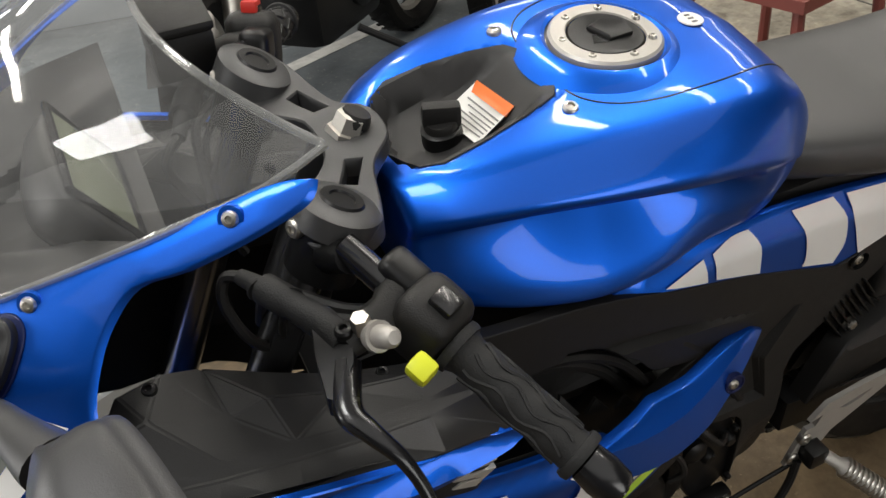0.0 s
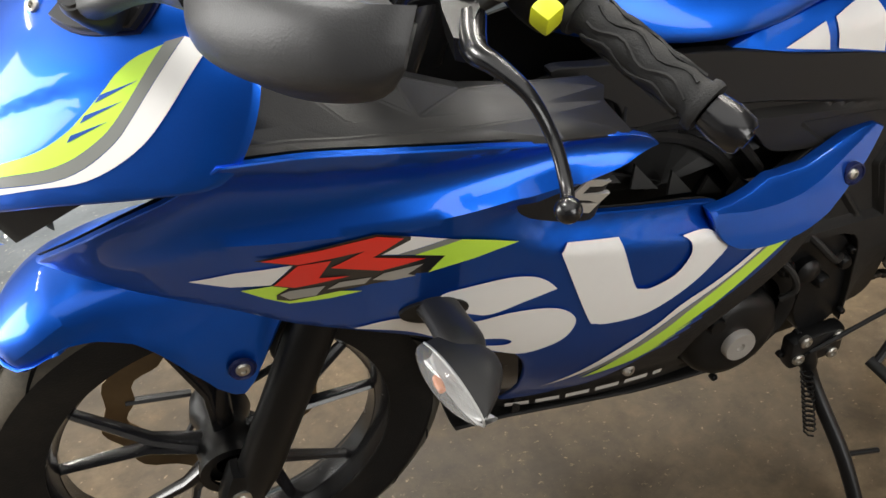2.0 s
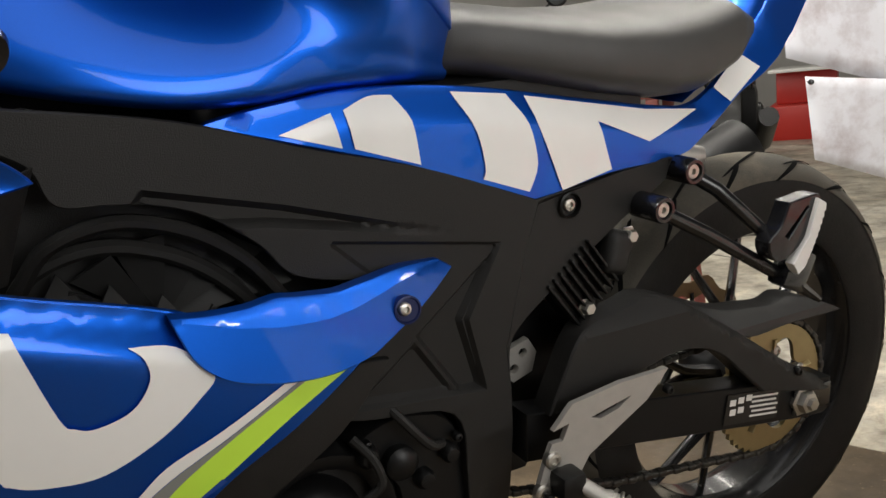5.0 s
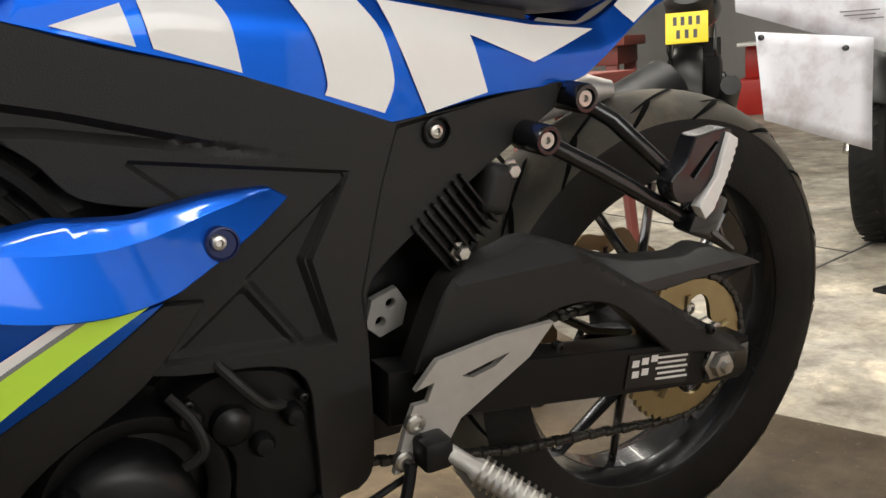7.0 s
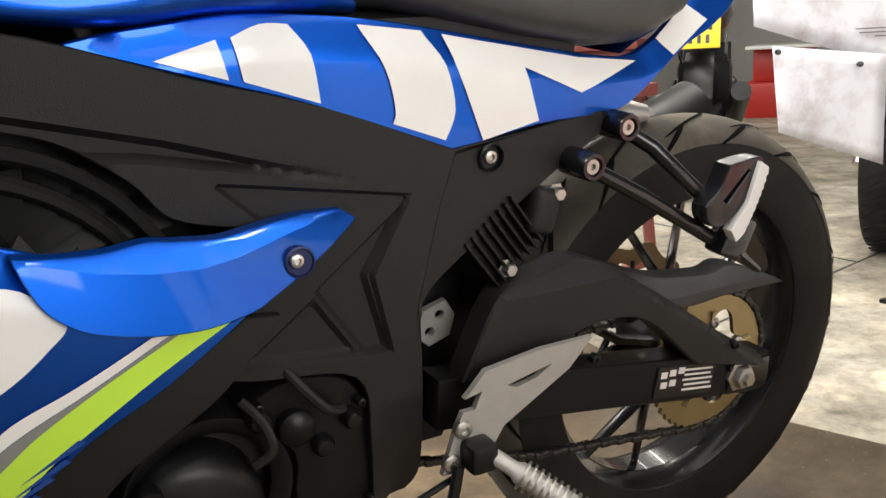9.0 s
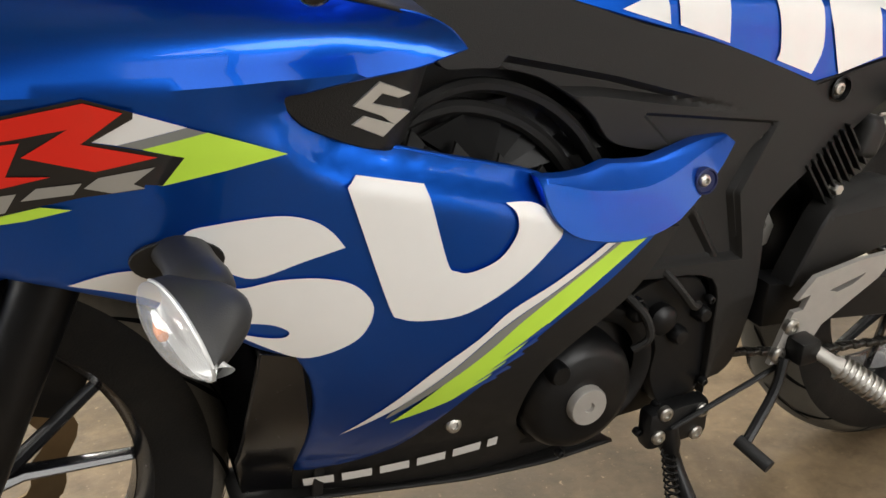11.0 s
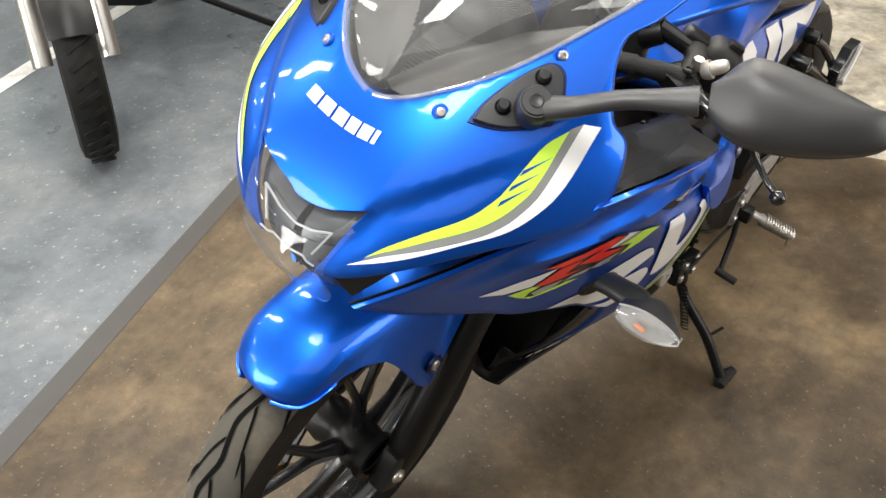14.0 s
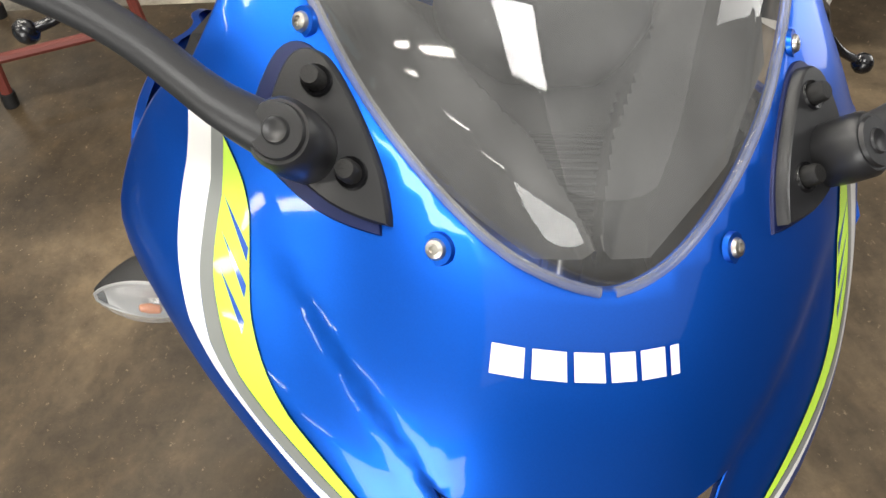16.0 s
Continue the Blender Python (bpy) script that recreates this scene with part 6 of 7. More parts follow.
# ---- indicators ----
for s in (-1, 1):
    more = 0.026 if s > 0 else 0.0
    arm = curve([(0.232, s * 0.170, 0.613), (0.234, s * 0.200, 0.613), (0.236, s * (0.232 + more), 0.611), (0.238, s * (0.256 + more), 0.607)], 5, False)
    ind = part("indicator", tube(arm, [0.021, 0.021, 0.0205, 0.020, 0.0195, 0.019, 0.019, 0.019, 0.0195, 0.020, 0.021, 0.021, 0.021, 0.020, 0.018, 0.016], 18, None, 0.74), PLASTIC_GREY, bike, "dark stalk indicator with clear lens")
    socket = [(0.230 + 0.031 * math.cos(a), 0.606 + 0.018 * math.sin(a)) for a in [2 * math.pi * k / 28 for k in range(28)]]
    part("indicator_socket", sheet(socket, (left if s < 0 else right)(fairing_y), (0, s, 0), 0.012, 0.003, 0.002, 0.004), PLASTIC, ind, "black recessed rubber socket")
    rings, rings2 = [], []
    for i in range(17):
        t = i / 16
        y = s * (0.233 + more + 0.084 * t)
        x = 0.205 + 0.020 * t
        z = 0.607 - 0.016 * t
        full = math.sin(math.pi * (0.12 + 0.86 * t))
        hh = 0.0205 * full ** 0.62
        ring_f, ring_b = [], []
        for k in range(15):
            a = math.pi * k / 14
            ring_f.append(Vector((x - 0.017 * math.sin(a) ** 0.8 * full ** 0.6, y, z + hh * math.cos(a))))
            ring_b.append(Vector((x + 0.052 * math.sin(a) * full ** 0.9 * (1 - 0.25 * t), y, z + hh * math.cos(a) + 0.006 * math.sin(a))))
        rings.append(ring_f)
        rings2.append(ring_b)
    part("lens", loft(rings, False), INDICATOR_LENS, ind, "clear indicator lens").visible_shadow = False
    part("lamp_shell", loft(rings2, False), PLASTIC_GREY, ind)
    part("lamp_bowl", loft([[p + Vector((0.016 * math.sin(math.pi * k / 14), 0, 0)) for k, p in enumerate(r)] for r in rings], False), BOWL, ind)
    part("lens_rim", tube([r[0] for r in rings] + [r[-1] for r in reversed(rings)], 0.0014, 6), BOWL, ind)
    part("bulb", lathe([(0, 0.010), (0.0035, 0.008), (0.0045, 0.0), (0.0035, -0.008), (0, -0.010)], (0.204, s * (0.268 + more), 0.600), (0, 1, 0.1), 14), AMBER, ind, "orange bulb")

# ---- rear end: swing arm, guards, pegs, stand ----
sw_arm = part("swing_arm", sheet(curve(corners([(0.885, 0.410), (1.05, 0.382), (1.372, 0.330), (1.372, 0.287), (1.33, 0.284), (1.05, 0.330), (0.96, 0.345), (0.885, 0.355)], (0, 2, 3, 7)), 3), lambda x, z: (x, -0.118, z), LOUT, 0.02, 0.035, 0.005), SATIN, bike, "black box-section swing arm")
part("arm_far_side", sheet(curve(corners([(0.885, 0.410), (1.372, 0.330), (1.372, 0.287), (0.885, 0.355)], "all"), 3), lambda x, z: (x, 0.150, z), ROUT, 0.03, 0.035, 0.005), SATIN, sw_arm)
part("axle_nut", lathe([(0, 0.020), (0.008, 0.020), (0.009, 0.014), (0.0145, 0.013), (0.0165, 0.004), (0.022, 0.003), (0.022, -0.004)], (1.318, -0.120, 0.312), (0, -1, 0), 6), STEEL, sw_arm, "steel rear axle nut")
part("adjuster_plate", block((0.07, 0.004, 0.034), (1.335, -0.120, 0.310), 0.002), GLOSS, sw_arm)
label = part("arm_sticker", block((0.095, 0.001, 0.040), (1.225, -0.1195, 0.327), 0, None, pose(0, 0, 0, 0, 9, 0)), BLACK_DECAL, sw_arm, "black and white safety sticker")
for k in range(5):
    part("print_bar", block((0.050 - 0.006 * (k % 2), 0.0006, 0.0025), Vector((1.245, -0.1203, 0.338 - 0.0065 * k)), 0, None, pose(0, 0, 0, 0, 9, 0)), STICKER, label)
for k in range(5):
    part("print_block", block((0.010, 0.0006, 0.008), Vector((1.190 + 0.014 * (k % 3), -0.1203, 0.342 - 0.013 * (k // 3))), 0, None, pose(0, 0, 0, 0, 9, 0)), STICKER, label)
GUARD = corners([(0.9310, 0.4531), (0.9548, 0.4895), (1.0212, 0.5012), (1.0562, 0.5059), (1.0931, 0.4956), (1.1249, 0.4783), (1.1979, 0.4306), (1.2750, 0.3784), (1.3650, 0.3264), (1.3660, 0.3180), (1.2360, 0.3498), (1.2014, 0.3812), (1.1608, 0.4172), (1.1234, 0.4349), (1.0813, 0.4386), (1.0413, 0.4303), (0.9657, 0.4169), (0.9097, 0.4076)], (0, 8, 9, 10, 17))
guard = part("chain_guard", sheet(curve(GUARD, 4), lambda x, z: (x, -0.128 + 0.9 * max(0, z - (0.487 if x < 1.10 else 0.487 - 0.66 * (x - 1.10))), z), LOUT, 0.008, 0.03, 0.006), PLASTIC, bike, "matt black chain guard", 25)
screw(guard, (1.075, -0.130, 0.395), (0, -1, 0), 0.006, SATIN)
screw(guard, (1.295, -0.130, 0.362), (0, -1, 0), 0.006, SATIN)
part("hugger", sheet(curve(corners([(1.1412, 0.4706), (1.1985, 0.4509), (1.2506, 0.4453), (1.2840, 0.4433), (1.3267, 0.4458), (1.3885, 0.4218), (1.2945, 0.4232), (1.2203, 0.4209), (1.1719, 0.4495)], (0, 5)), 4), lambda x, z: (x, -0.112 + 1.6 * max(0, z - 0.432), z), LOUT, 0.008, 0.03, 0.005), PLASTIC_GREY, guard, "matt black hugger blade", 25)
HEEL = corners([(0.9190, 0.4280), (0.9860, 0.4360), (1.0510, 0.4360), (1.0220, 0.4060), (0.9420, 0.3620), (0.9310, 0.3450), (0.9130, 0.3400), (0.8930, 0.3250), (0.8700, 0.3250), (0.8850, 0.3710), (0.8930, 0.3890), (0.9070, 0.3890), (0.9150, 0.4070), (0.8950, 0.4030)], "all")
HOLE = corners([(0.9440, 0.4060), (0.9720, 0.4120), (0.9990, 0.4170), (0.9810, 0.4060), (0.9570, 0.4010)], "all")
heel = part("heel_guard", sheet(curve(HEEL, 3), lambda x, z: (x, -0.152, z), LOUT, 0.010, 0.007, 0.0, 0.0, [curve(HOLE, 2)]), ALU, bike, "brushed aluminium heel guard")
for x, z in ((0.893, 0.371), (0.880, 0.337)):
    screw(heel, (x, -0.154, z), (0, -1, 0), 0.010)
part("peg_bracket", block((0.03, 0.035, 0.03), (0.905, -0.160, 0.345), 0.006), SATIN, heel)
peg0, peg1 = Vector((0.915, -0.165, 0.345)), Vector((0.985, -0.245, 0.292))
peg = part("foot_peg", tube([peg0, peg0 + (peg1 - peg0) * 0.25, peg0 + (peg1 - peg0) * 0.3, peg1], [0.010, 0.010, 0.014, 0.015], 12, None, 0.75), ALU, bike, "knurled aluminium foot peg")
for k in range(11):
    p = peg0 + (peg1 - peg0) * (0.34 + 0.06 * k)
    part("peg_rib", lathe([(0.011, -0.0012), (0.0158, -0.0012), (0.0158, 0.0012), (0.011, 0.0012)], p, peg1 - peg0, 12, None, True), STEEL, peg)
part("peg_feeler", tube([peg1 + Vector((0, 0.004, -0.008)), peg1 + Vector((0.002, 0.002, -0.030))], 0.004, 8), STEEL, peg)
shift = part("shift_lever", tube(curve([(0.885, -0.158, 0.335), (0.872, -0.165, 0.300), (0.845, -0.172, 0.265), (0.825, -0.178, 0.246)], 5, False), 0.006, 8), SATIN, bike, "black gear lever")
part("toe_rubber", tube([(0.822, -0.170, 0.248), (0.832, -0.212, 0.236)], 0.008, 10), RUBBER, shift)
part("shift_rod", tube([(0.885, -0.150, 0.318), (0.752, -0.135, 0.262)], 0.0035, 8), SATIN, shift)
part("regulator_body", block((0.070, 0.03, 0.062), (0.968, -0.085, 0.540), 0.004, None, pose(0, 0, 0, 0, -38, 0)), SATIN, bike, "black regulator body")
regm = pose(0.968, -0.102, 0.540) @ pose(0, 0, 0, 0, -38, 0)
regb = part("regulator_core", block((0.01, 0.01, 0.01), (0.968, -0.09, 0.540), 0.001), SATIN, bike, "black finned regulator")
for k in range(8):
    part("fin", block((0.0028, 0.016, 0.066), regm @ Vector((-0.034 + 0.0095 * k, 0, 0)), 0.001, None, pose(0, 0, 0, 0, -38, 0)), SATIN, regb)
part("fuse_box", block((0.034, 0.03, 0.050), (1.016, -0.098, 0.565), 0.012, None, pose(0, 0, 0, 0, 15, 0), 4), PLASTIC, regb)
for x, z in ((1.032, 0.582), (0.974, 0.510)):
    part("bolt_head", lathe([(0, 0.0095), (0.0062, 0.0092), (0.0076, 0.007), (0.0076, 0.0), (0.0105, 0.0), (0.0105, -0.002)], (x, -0.104, z), (0, -1, 0), 6), STEEL, regb)
part("rear_fender", sheet(curve(corners([(-0.07, 0.33), (-0.075, 0.60), (-0.06, 0.70), (0.06, 0.70), (0.075, 0.60), (0.07, 0.33)], "all"), 3), lambda y, z: (0.985 + 0.25 * (z - 0.33) ** 1.5 + 1.5 * y * y, y, z), (1, 0, 0), 0.03, 0.006, 0.003), PLASTIC, bike, "black inner rear fender")
# added dark sheet that blocks the view through, in place of the engine's rear
part("frame_plate", sheet(curve(corners([(0.84, 0.64), (1.00, 0.66), (1.00, 0.42), (0.93, 0.30), (0.84, 0.30)], "all"), 2), lambda x, z: (x, -0.045, z), LOUT, 0.03, 0.01, 0.002), SATIN, bike, "black backing sheet that closes the gap behind the engine")
LINK = corners([(0.898, 0.462), (0.925, 0.470), (0.936, 0.452), (0.930, 0.430), (0.905, 0.422), (0.890, 0.436)], "all")
link_holes = [[(x + 0.006 * math.cos(a), z + 0.006 * math.sin(a)) for a in [2 * math.pi * k / 10 for k in range(10)]] for x, z in ((0.918, 0.455), (0.906, 0.438))]
part("frame_link", sheet(curve(LINK, 3), lambda x, z: (x, -0.062, z), LOUT, 0.008, 0.008, 0.002, 0.0, link_holes), ALU, bike, "dull alloy linkage plate")
part("shock", tube([(0.96, 0.0, 0.62), (0.99, 0.0, 0.42)], 0.025, 14), SATIN, bike, "black rear shock absorber")
# passenger peg hanger
hang = part("peg_hanger", tube([(1.053, -0.118, 0.613), (1.12, -0.133, 0.575), (1.225, -0.142, 0.512)], 0.0085, 12), GLOSS, bike, "gloss black tubular passenger peg hanger")
part("hanger_tube", tube([(1.110, -0.100, 0.645), (1.14, -0.125, 0.622), (1.19, -0.140, 0.575), (1.228, -0.142, 0.540)], 0.0085, 12), GLOSS, hang)
part("peg_clevis", block((0.040, 0.028, 0.050), (1.245, -0.148, 0.515), 0.006, None, pose(0, 0, 0, 0, 25, 0)), GLOSS, hang)
PEG = corners([(1.1853, 0.5599), (1.2022, 0.5748), (1.2144, 0.6015), (1.2554, 0.6058), (1.2636, 0.6010), (1.2413, 0.5585), (1.2167, 0.5385), (1.1944, 0.5388)], (2, 4))
PEG_SLOT = [(1.2080, 0.5640), (1.2420, 0.5960), (1.2470, 0.5920), (1.2160, 0.5580)]
pp = part("passenger_peg", sheet(curve(PEG, 3), lambda x, z: (x, -0.166, z), LOUT, 0.008, 0.020, 0.004, 0.0, [PEG_SLOT]), GLOSS, hang, "folded passenger foot peg", 30)
STRIP = [(1.2550, 0.6023), (1.2666, 0.5954)]
for k in range(9):
    u_ = (k + 1) / 9
    STRIP += [(1.2680 - 0.0270 * u_ ** 1.4, 0.5954 - 0.0680 * u_), (1.2650 - 0.0270 * u_ ** 1.4, 0.5934 - 0.0700 * u_)]
STRIP += [(1.2288, 0.5169), (1.2199, 0.5300), (1.2421, 0.5591)]
part("peg_strip", sheet(STRIP, lambda x, z: (x, -0.172, z), LOUT, 0.008, 0.012, 0.002), STICKER, pp, "pale serrated rubber strip", 30)
for p in ((1.053, -0.128, 0.613), (1.110, -0.112, 0.645)):
    part("hanger_boss", lathe([(0.0085, 0.002), (0.010, 0.010), (0.0135, 0.010), (0.0150, 0.007), (0.0150, -0.035)], p, (0, -1, 0), 24), GLOSS, hang)
    part("boss_screw", lathe([(0, 0.003), (0.003, 0.003), (0.0036, 0.0075), (0.0078, 0.0075), (0.0090, 0.004), (0.0090, 0.0)], p, (0, -1, 0), 18), STEEL, hang, "steel socket screw")
part("hook", tube([(1.250, -0.155, 0.495), (1.285, -0.158, 0.470)], [0.008, 0.004], 8), GLOSS, hang)
# exhaust can on the far side
part("silencer", tube([(1.02, 0.15, 0.30), (1.10, 0.17, 0.36), (1.38, 0.185, 0.50), (1.52, 0.19, 0.56)], [0.03, 0.055, 0.060, 0.045], 20), SATIN, bike, "black exhaust silencer")
part("rear_brace", tube([(1.15, 0.05, 0.60), (1.235, 0.03, 0.622), (1.262, 0.02, 0.622)], [0.020, 0.018, 0.010], 14), ALU, bike)
# side stand down
stand = part("side_stand", tube(curve([(0.752, -0.125, 0.262), (0.765, -0.140, 0.20), (0.772, -0.215, 0.12), (0.774, -0.270, 0.040)], 6, False), [0.014] * 4 + [0.0105] * 15, 12), SATIN, bike, "black side stand, folded down")
part("stand_foot", tube([(0.752, -0.278, 0.040), (0.774, -0.272, 0.038), (0.812, -0.280, 0.044)], [0.012, 0.016, 0.010], 10, None, 0.6), SATIN, stand)
part("stand_pin", tube([(0.772, -0.215, 0.125), (0.822, -0.225, 0.120)], 0.004, 8), SATIN, stand)
part("stand_bracket", block((0.085, 0.025, 0.050), (0.765, -0.122, 0.262), 0.008), SATIN, stand)
for x, z in ((0.735, 0.255), (0.790, 0.245), (0.742, 0.285), (0.795, 0.275)):
    screw(stand, (x, -0.136, z), (0, -1, 0), 0.009)
spring = [Vector((0.748 + 0.008 * math.cos(i * 0.9), -0.140 + 0.008 * math.sin(i * 0.9) - 0.00035 * i, 0.235 - 0.0011 * i)) for i in range(90)]
part("stand_spring", tube(spring, 0.0016, 5), SATIN, stand)

# the rolling parts stand a little further over than the upper bodywork
TILT = pose(0, 0, 0.92) @ pose(0, 0, 0, 4.5) @ pose(0, 0, -0.92)
for ob in bike.children:
    if ob.name.split(".")[0] in ("front_wheel", "front_fender", "fork_leg", "brake_caliper"):
        ob.matrix_basis = TILT

# shear the upper meshes: lift the right half, push the nose's right side outward
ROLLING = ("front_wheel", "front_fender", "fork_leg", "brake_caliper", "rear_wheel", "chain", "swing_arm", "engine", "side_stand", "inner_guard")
sheared = set()
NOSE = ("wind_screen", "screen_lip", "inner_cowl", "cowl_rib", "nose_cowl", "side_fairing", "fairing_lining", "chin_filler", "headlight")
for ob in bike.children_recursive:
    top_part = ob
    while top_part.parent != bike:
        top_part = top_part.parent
    if top_part.name.split(".")[0] in ROLLING or ob.data is None or ob.data.name in sheared:
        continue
    sheared.add(ob.data.name)
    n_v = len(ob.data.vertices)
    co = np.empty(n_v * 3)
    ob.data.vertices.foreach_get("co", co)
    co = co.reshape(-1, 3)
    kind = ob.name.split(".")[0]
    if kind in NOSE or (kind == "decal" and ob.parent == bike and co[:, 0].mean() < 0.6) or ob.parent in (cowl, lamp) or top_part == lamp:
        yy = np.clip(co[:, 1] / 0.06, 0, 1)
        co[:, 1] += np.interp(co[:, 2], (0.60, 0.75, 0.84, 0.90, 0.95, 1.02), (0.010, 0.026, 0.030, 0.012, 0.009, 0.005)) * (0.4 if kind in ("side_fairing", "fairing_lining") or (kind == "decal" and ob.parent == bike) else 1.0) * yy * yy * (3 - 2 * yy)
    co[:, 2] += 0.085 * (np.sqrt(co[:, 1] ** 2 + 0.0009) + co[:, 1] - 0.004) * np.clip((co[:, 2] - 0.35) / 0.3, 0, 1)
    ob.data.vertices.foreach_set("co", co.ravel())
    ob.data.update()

# ---- the workshop ----
def floor_mat(name, dark, mid, light, rough, big, fine, splash=None, blotch=0.85):
    """Worn floor: broad soil patches, mid stains, fine speckle and scuffs."""
    m = bpy.data.materials.new(name)
    m.use_nodes = True
    nt = m.node_tree
    b = nt.nodes["Principled BSDF"]
    tc = nt.nodes.new("ShaderNodeTexCoord")

    def noise(scale, detail, roughness, distortion=0.0):
        n = nt.nodes.new("ShaderNodeTexNoise")
        n.inputs["Scale"].default_value, n.inputs["Detail"].default_value = scale, detail
        n.inputs["Roughness"].default_value, n.inputs["Distortion"].default_value = roughness, distortion
        nt.links.new(tc.outputs["Object"], n.inputs["Vector"])
        return n.outputs["Fac"]

    def ramp(fac, stops):
        r = nt.nodes.new("ShaderNodeValToRGB")
        e = r.color_ramp.elements
        e[0].position, e[0].color = stops[0][0], (*stops[0][1], 1)
        e[1].position, e[1].color = stops[-1][0], (*stops[-1][1], 1)
        for p, c in stops[1:-1]:
            el = e.new(p)
            el.color = (*c, 1)
        nt.links.new(fac, r.inputs["Fac"])
        return r.outputs["Color"]

    def mix(a, b_, fac, mode="MIX"):
        x = nt.nodes.new("ShaderNodeMix")
        x.data_type, x.blend_type = "RGBA", mode
        nt.links.new(a, x.inputs["A"])
        if isinstance(b_, tuple):
            x.inputs["B"].default_value = (*b_, 1)
        else:
            nt.links.new(b_, x.inputs["B"])
        if isinstance(fac, float):
            x.inputs["Factor"].default_value = fac
        else:
            nt.links.new(fac, x.inputs["Factor"])
        return x.outputs["Result"]

    base = ramp(noise(big, 6, 0.62, 0.4), [(0.36, dark), (0.49, mid), (0.62, light)])
    spots = ramp(noise(fine, 8, 0.7, 0.2), [(0.36, (0.36, 0.34, 0.32)), (0.47, (0.8, 0.8, 0.8)), (0.56, (1.0, 0.98, 0.95)), (0.68, (1.7, 1.62, 1.5))])
    col = mix(base, spots, blotch, "MULTIPLY")
    col = mix(col, ramp(noise(fine * 3.7, 6, 0.72, 0.6), [(0.35, (0.62, 0.58, 0.55)), (0.55, (1.0, 1.0, 1.0)), (0.72, (1.3, 1.25, 1.15))]), blotch * 0.82, "MULTIPLY")
    speck = ramp(noise(fine * 9, 4, 0.7), [(0.62, (0, 0, 0)), (0.72, (1, 1, 1))])
    col = mix(col, splash or light, speck)
    nt.links.new(col, b.inputs["Base Color"])
    b.inputs["Specular IOR Level"].default_value = 0.3
    rr = ramp(noise(big * 2.3, 5, 0.6), [(0.35, (rough * 0.7,) * 3), (0.65, (rough * 1.35,) * 3)])
    nt.links.new(rr, b.inputs["Roughness"])
    bp = nt.nodes.new("ShaderNodeBump")
    bp.inputs["Strength"].default_value, bp.inputs["Distance"].default_value = 0.25, 0.003
    nt.links.new(noise(fine * 5, 6, 0.65), bp.inputs["Height"])
    nt.links.new(bp.outputs["Normal"], b.inputs["Normal"])
    return m


CONCRETE = floor_mat("painted_concrete", (0.085, 0.097, 0.108), (0.13, 0.144, 0.158), (0.19, 0.203, 0.212), 0.36, 0.8, 7.0, (0.42, 0.40, 0.33), 0.35)
MATTE = floor_mat("stained_brown_floor_sheet", (0.038, 0.027, 0.0155), (0.082, 0.0595, 0.035), (0.182, 0.133, 0.079), 0.46, 1.3, 8.5, (0.22, 0.165, 0.10), 0.52)
TAPE = mat("black_edge_tape", (0.045, 0.043, 0.04), 0.5, 0.0, 0.25, 12, 0.1, 100)
LINE = mat("worn_white_line_paint", (0.55, 0.54, 0.52), 0.5, 0.0, 0.12, 12, 0.1, 80, 0.0, stain=(0.3, 0.3, 0.29), stain_scale=14, stain_amount=0.8)
WALL = mat("grubby_wall_paint", (0.42, 0.41, 0.39), 0.7, 0.0, 0.06, 3, 0.1, 60, 0.0, stain=(0.25, 0.24, 0.22), stain_scale=1.2, stain_amount=0.4)
DWALL = mat("dark_reflection_wall", (0.07, 0.07, 0.075), 0.7, 0.0, 0.08, 3, 0.1, 60)
CEIL = mat("dark_ceiling", (0.28, 0.28, 0.27), 0.8, 0.0, 0.05, 3)
X0, X1, Y0, Y1, H = -4.0, 8.5, -4.0, 8.0, 2.75


def slab(name, lo, hi, material, label, category, kind="structure"):
    size = [b - a for a, b in zip(lo, hi)]
    ob = part(name, block(size, [(a + b) / 2 for a, b in zip(lo, hi)], 0), material, None, label, 0)
    return tagged(ob, label, category, "", kind)


slab("floor", (X0, Y0, -0.12), (X1, Y1, -0.004), CONCRETE, "grey painted concrete workshop floor, worn and stained", "floor")
slab("ceiling", (X0, Y0, H), (X1, Y1, H + 0.1), CEIL, "dark workshop ceiling", "ceiling")
slab("wall_north", (X0, Y1, 0), (X1, Y1 + 0.15, H), WALL, "grubby painted workshop wall", "wall")
# unseen wall, kept dark so the left flank mirrors a dark side
slab("wall_south", (X0, Y0 - 0.15, 0), (X1, Y0, H), DWALL, "unseen south workshop wall, coloured dark for the flank's reflections", "wall")
slab("wall_east", (X1, Y0, 0), (X1 + 0.15, Y1, H), WALL, "grubby painted workshop wall", "wall")
slab("wall_west", (X0 - 0.15, Y0, 0), (X0, Y1, H), WALL, "grubby painted workshop wall", "wall")
# brown sheet under the motorcycle, with a dark taped edge
u = Vector((0.891, 0.455, 0)).normalized()
v = Vector((-0.455, 0.891, 0)).normalized()
cor = Vector((1.51, 1.62, 0))
pts = [cor, Vector((1.80, 1.20, 0)), Vector((1.72, 0.40, 0)), Vector((1.96, -0.22, 0)), Vector((3.3, -1.42, 0)), Vector((3.3, -3.9, 0)), Vector((-2.6, -3.9, 0)), cor - u * 4.6]
ring = [(p.x, p.y) for p in pts]
sheet_ob = part("floor_sheet", sheet(curve(corners(ring, "all"), 4), lambda x, y: (x, y, 0), (0, 0, 1), 0.6, 0.004, 0), MATTE, None, "", 0)
tagged(sheet_ob, "oil-stained brown board sheet on the floor", "floor sheet", "", "structure")
ring = [(p.x, p.y) for p in (cor, cor - u * 4.6, cor - u * 4.6 - v * 0.055, cor - v * 0.055)]
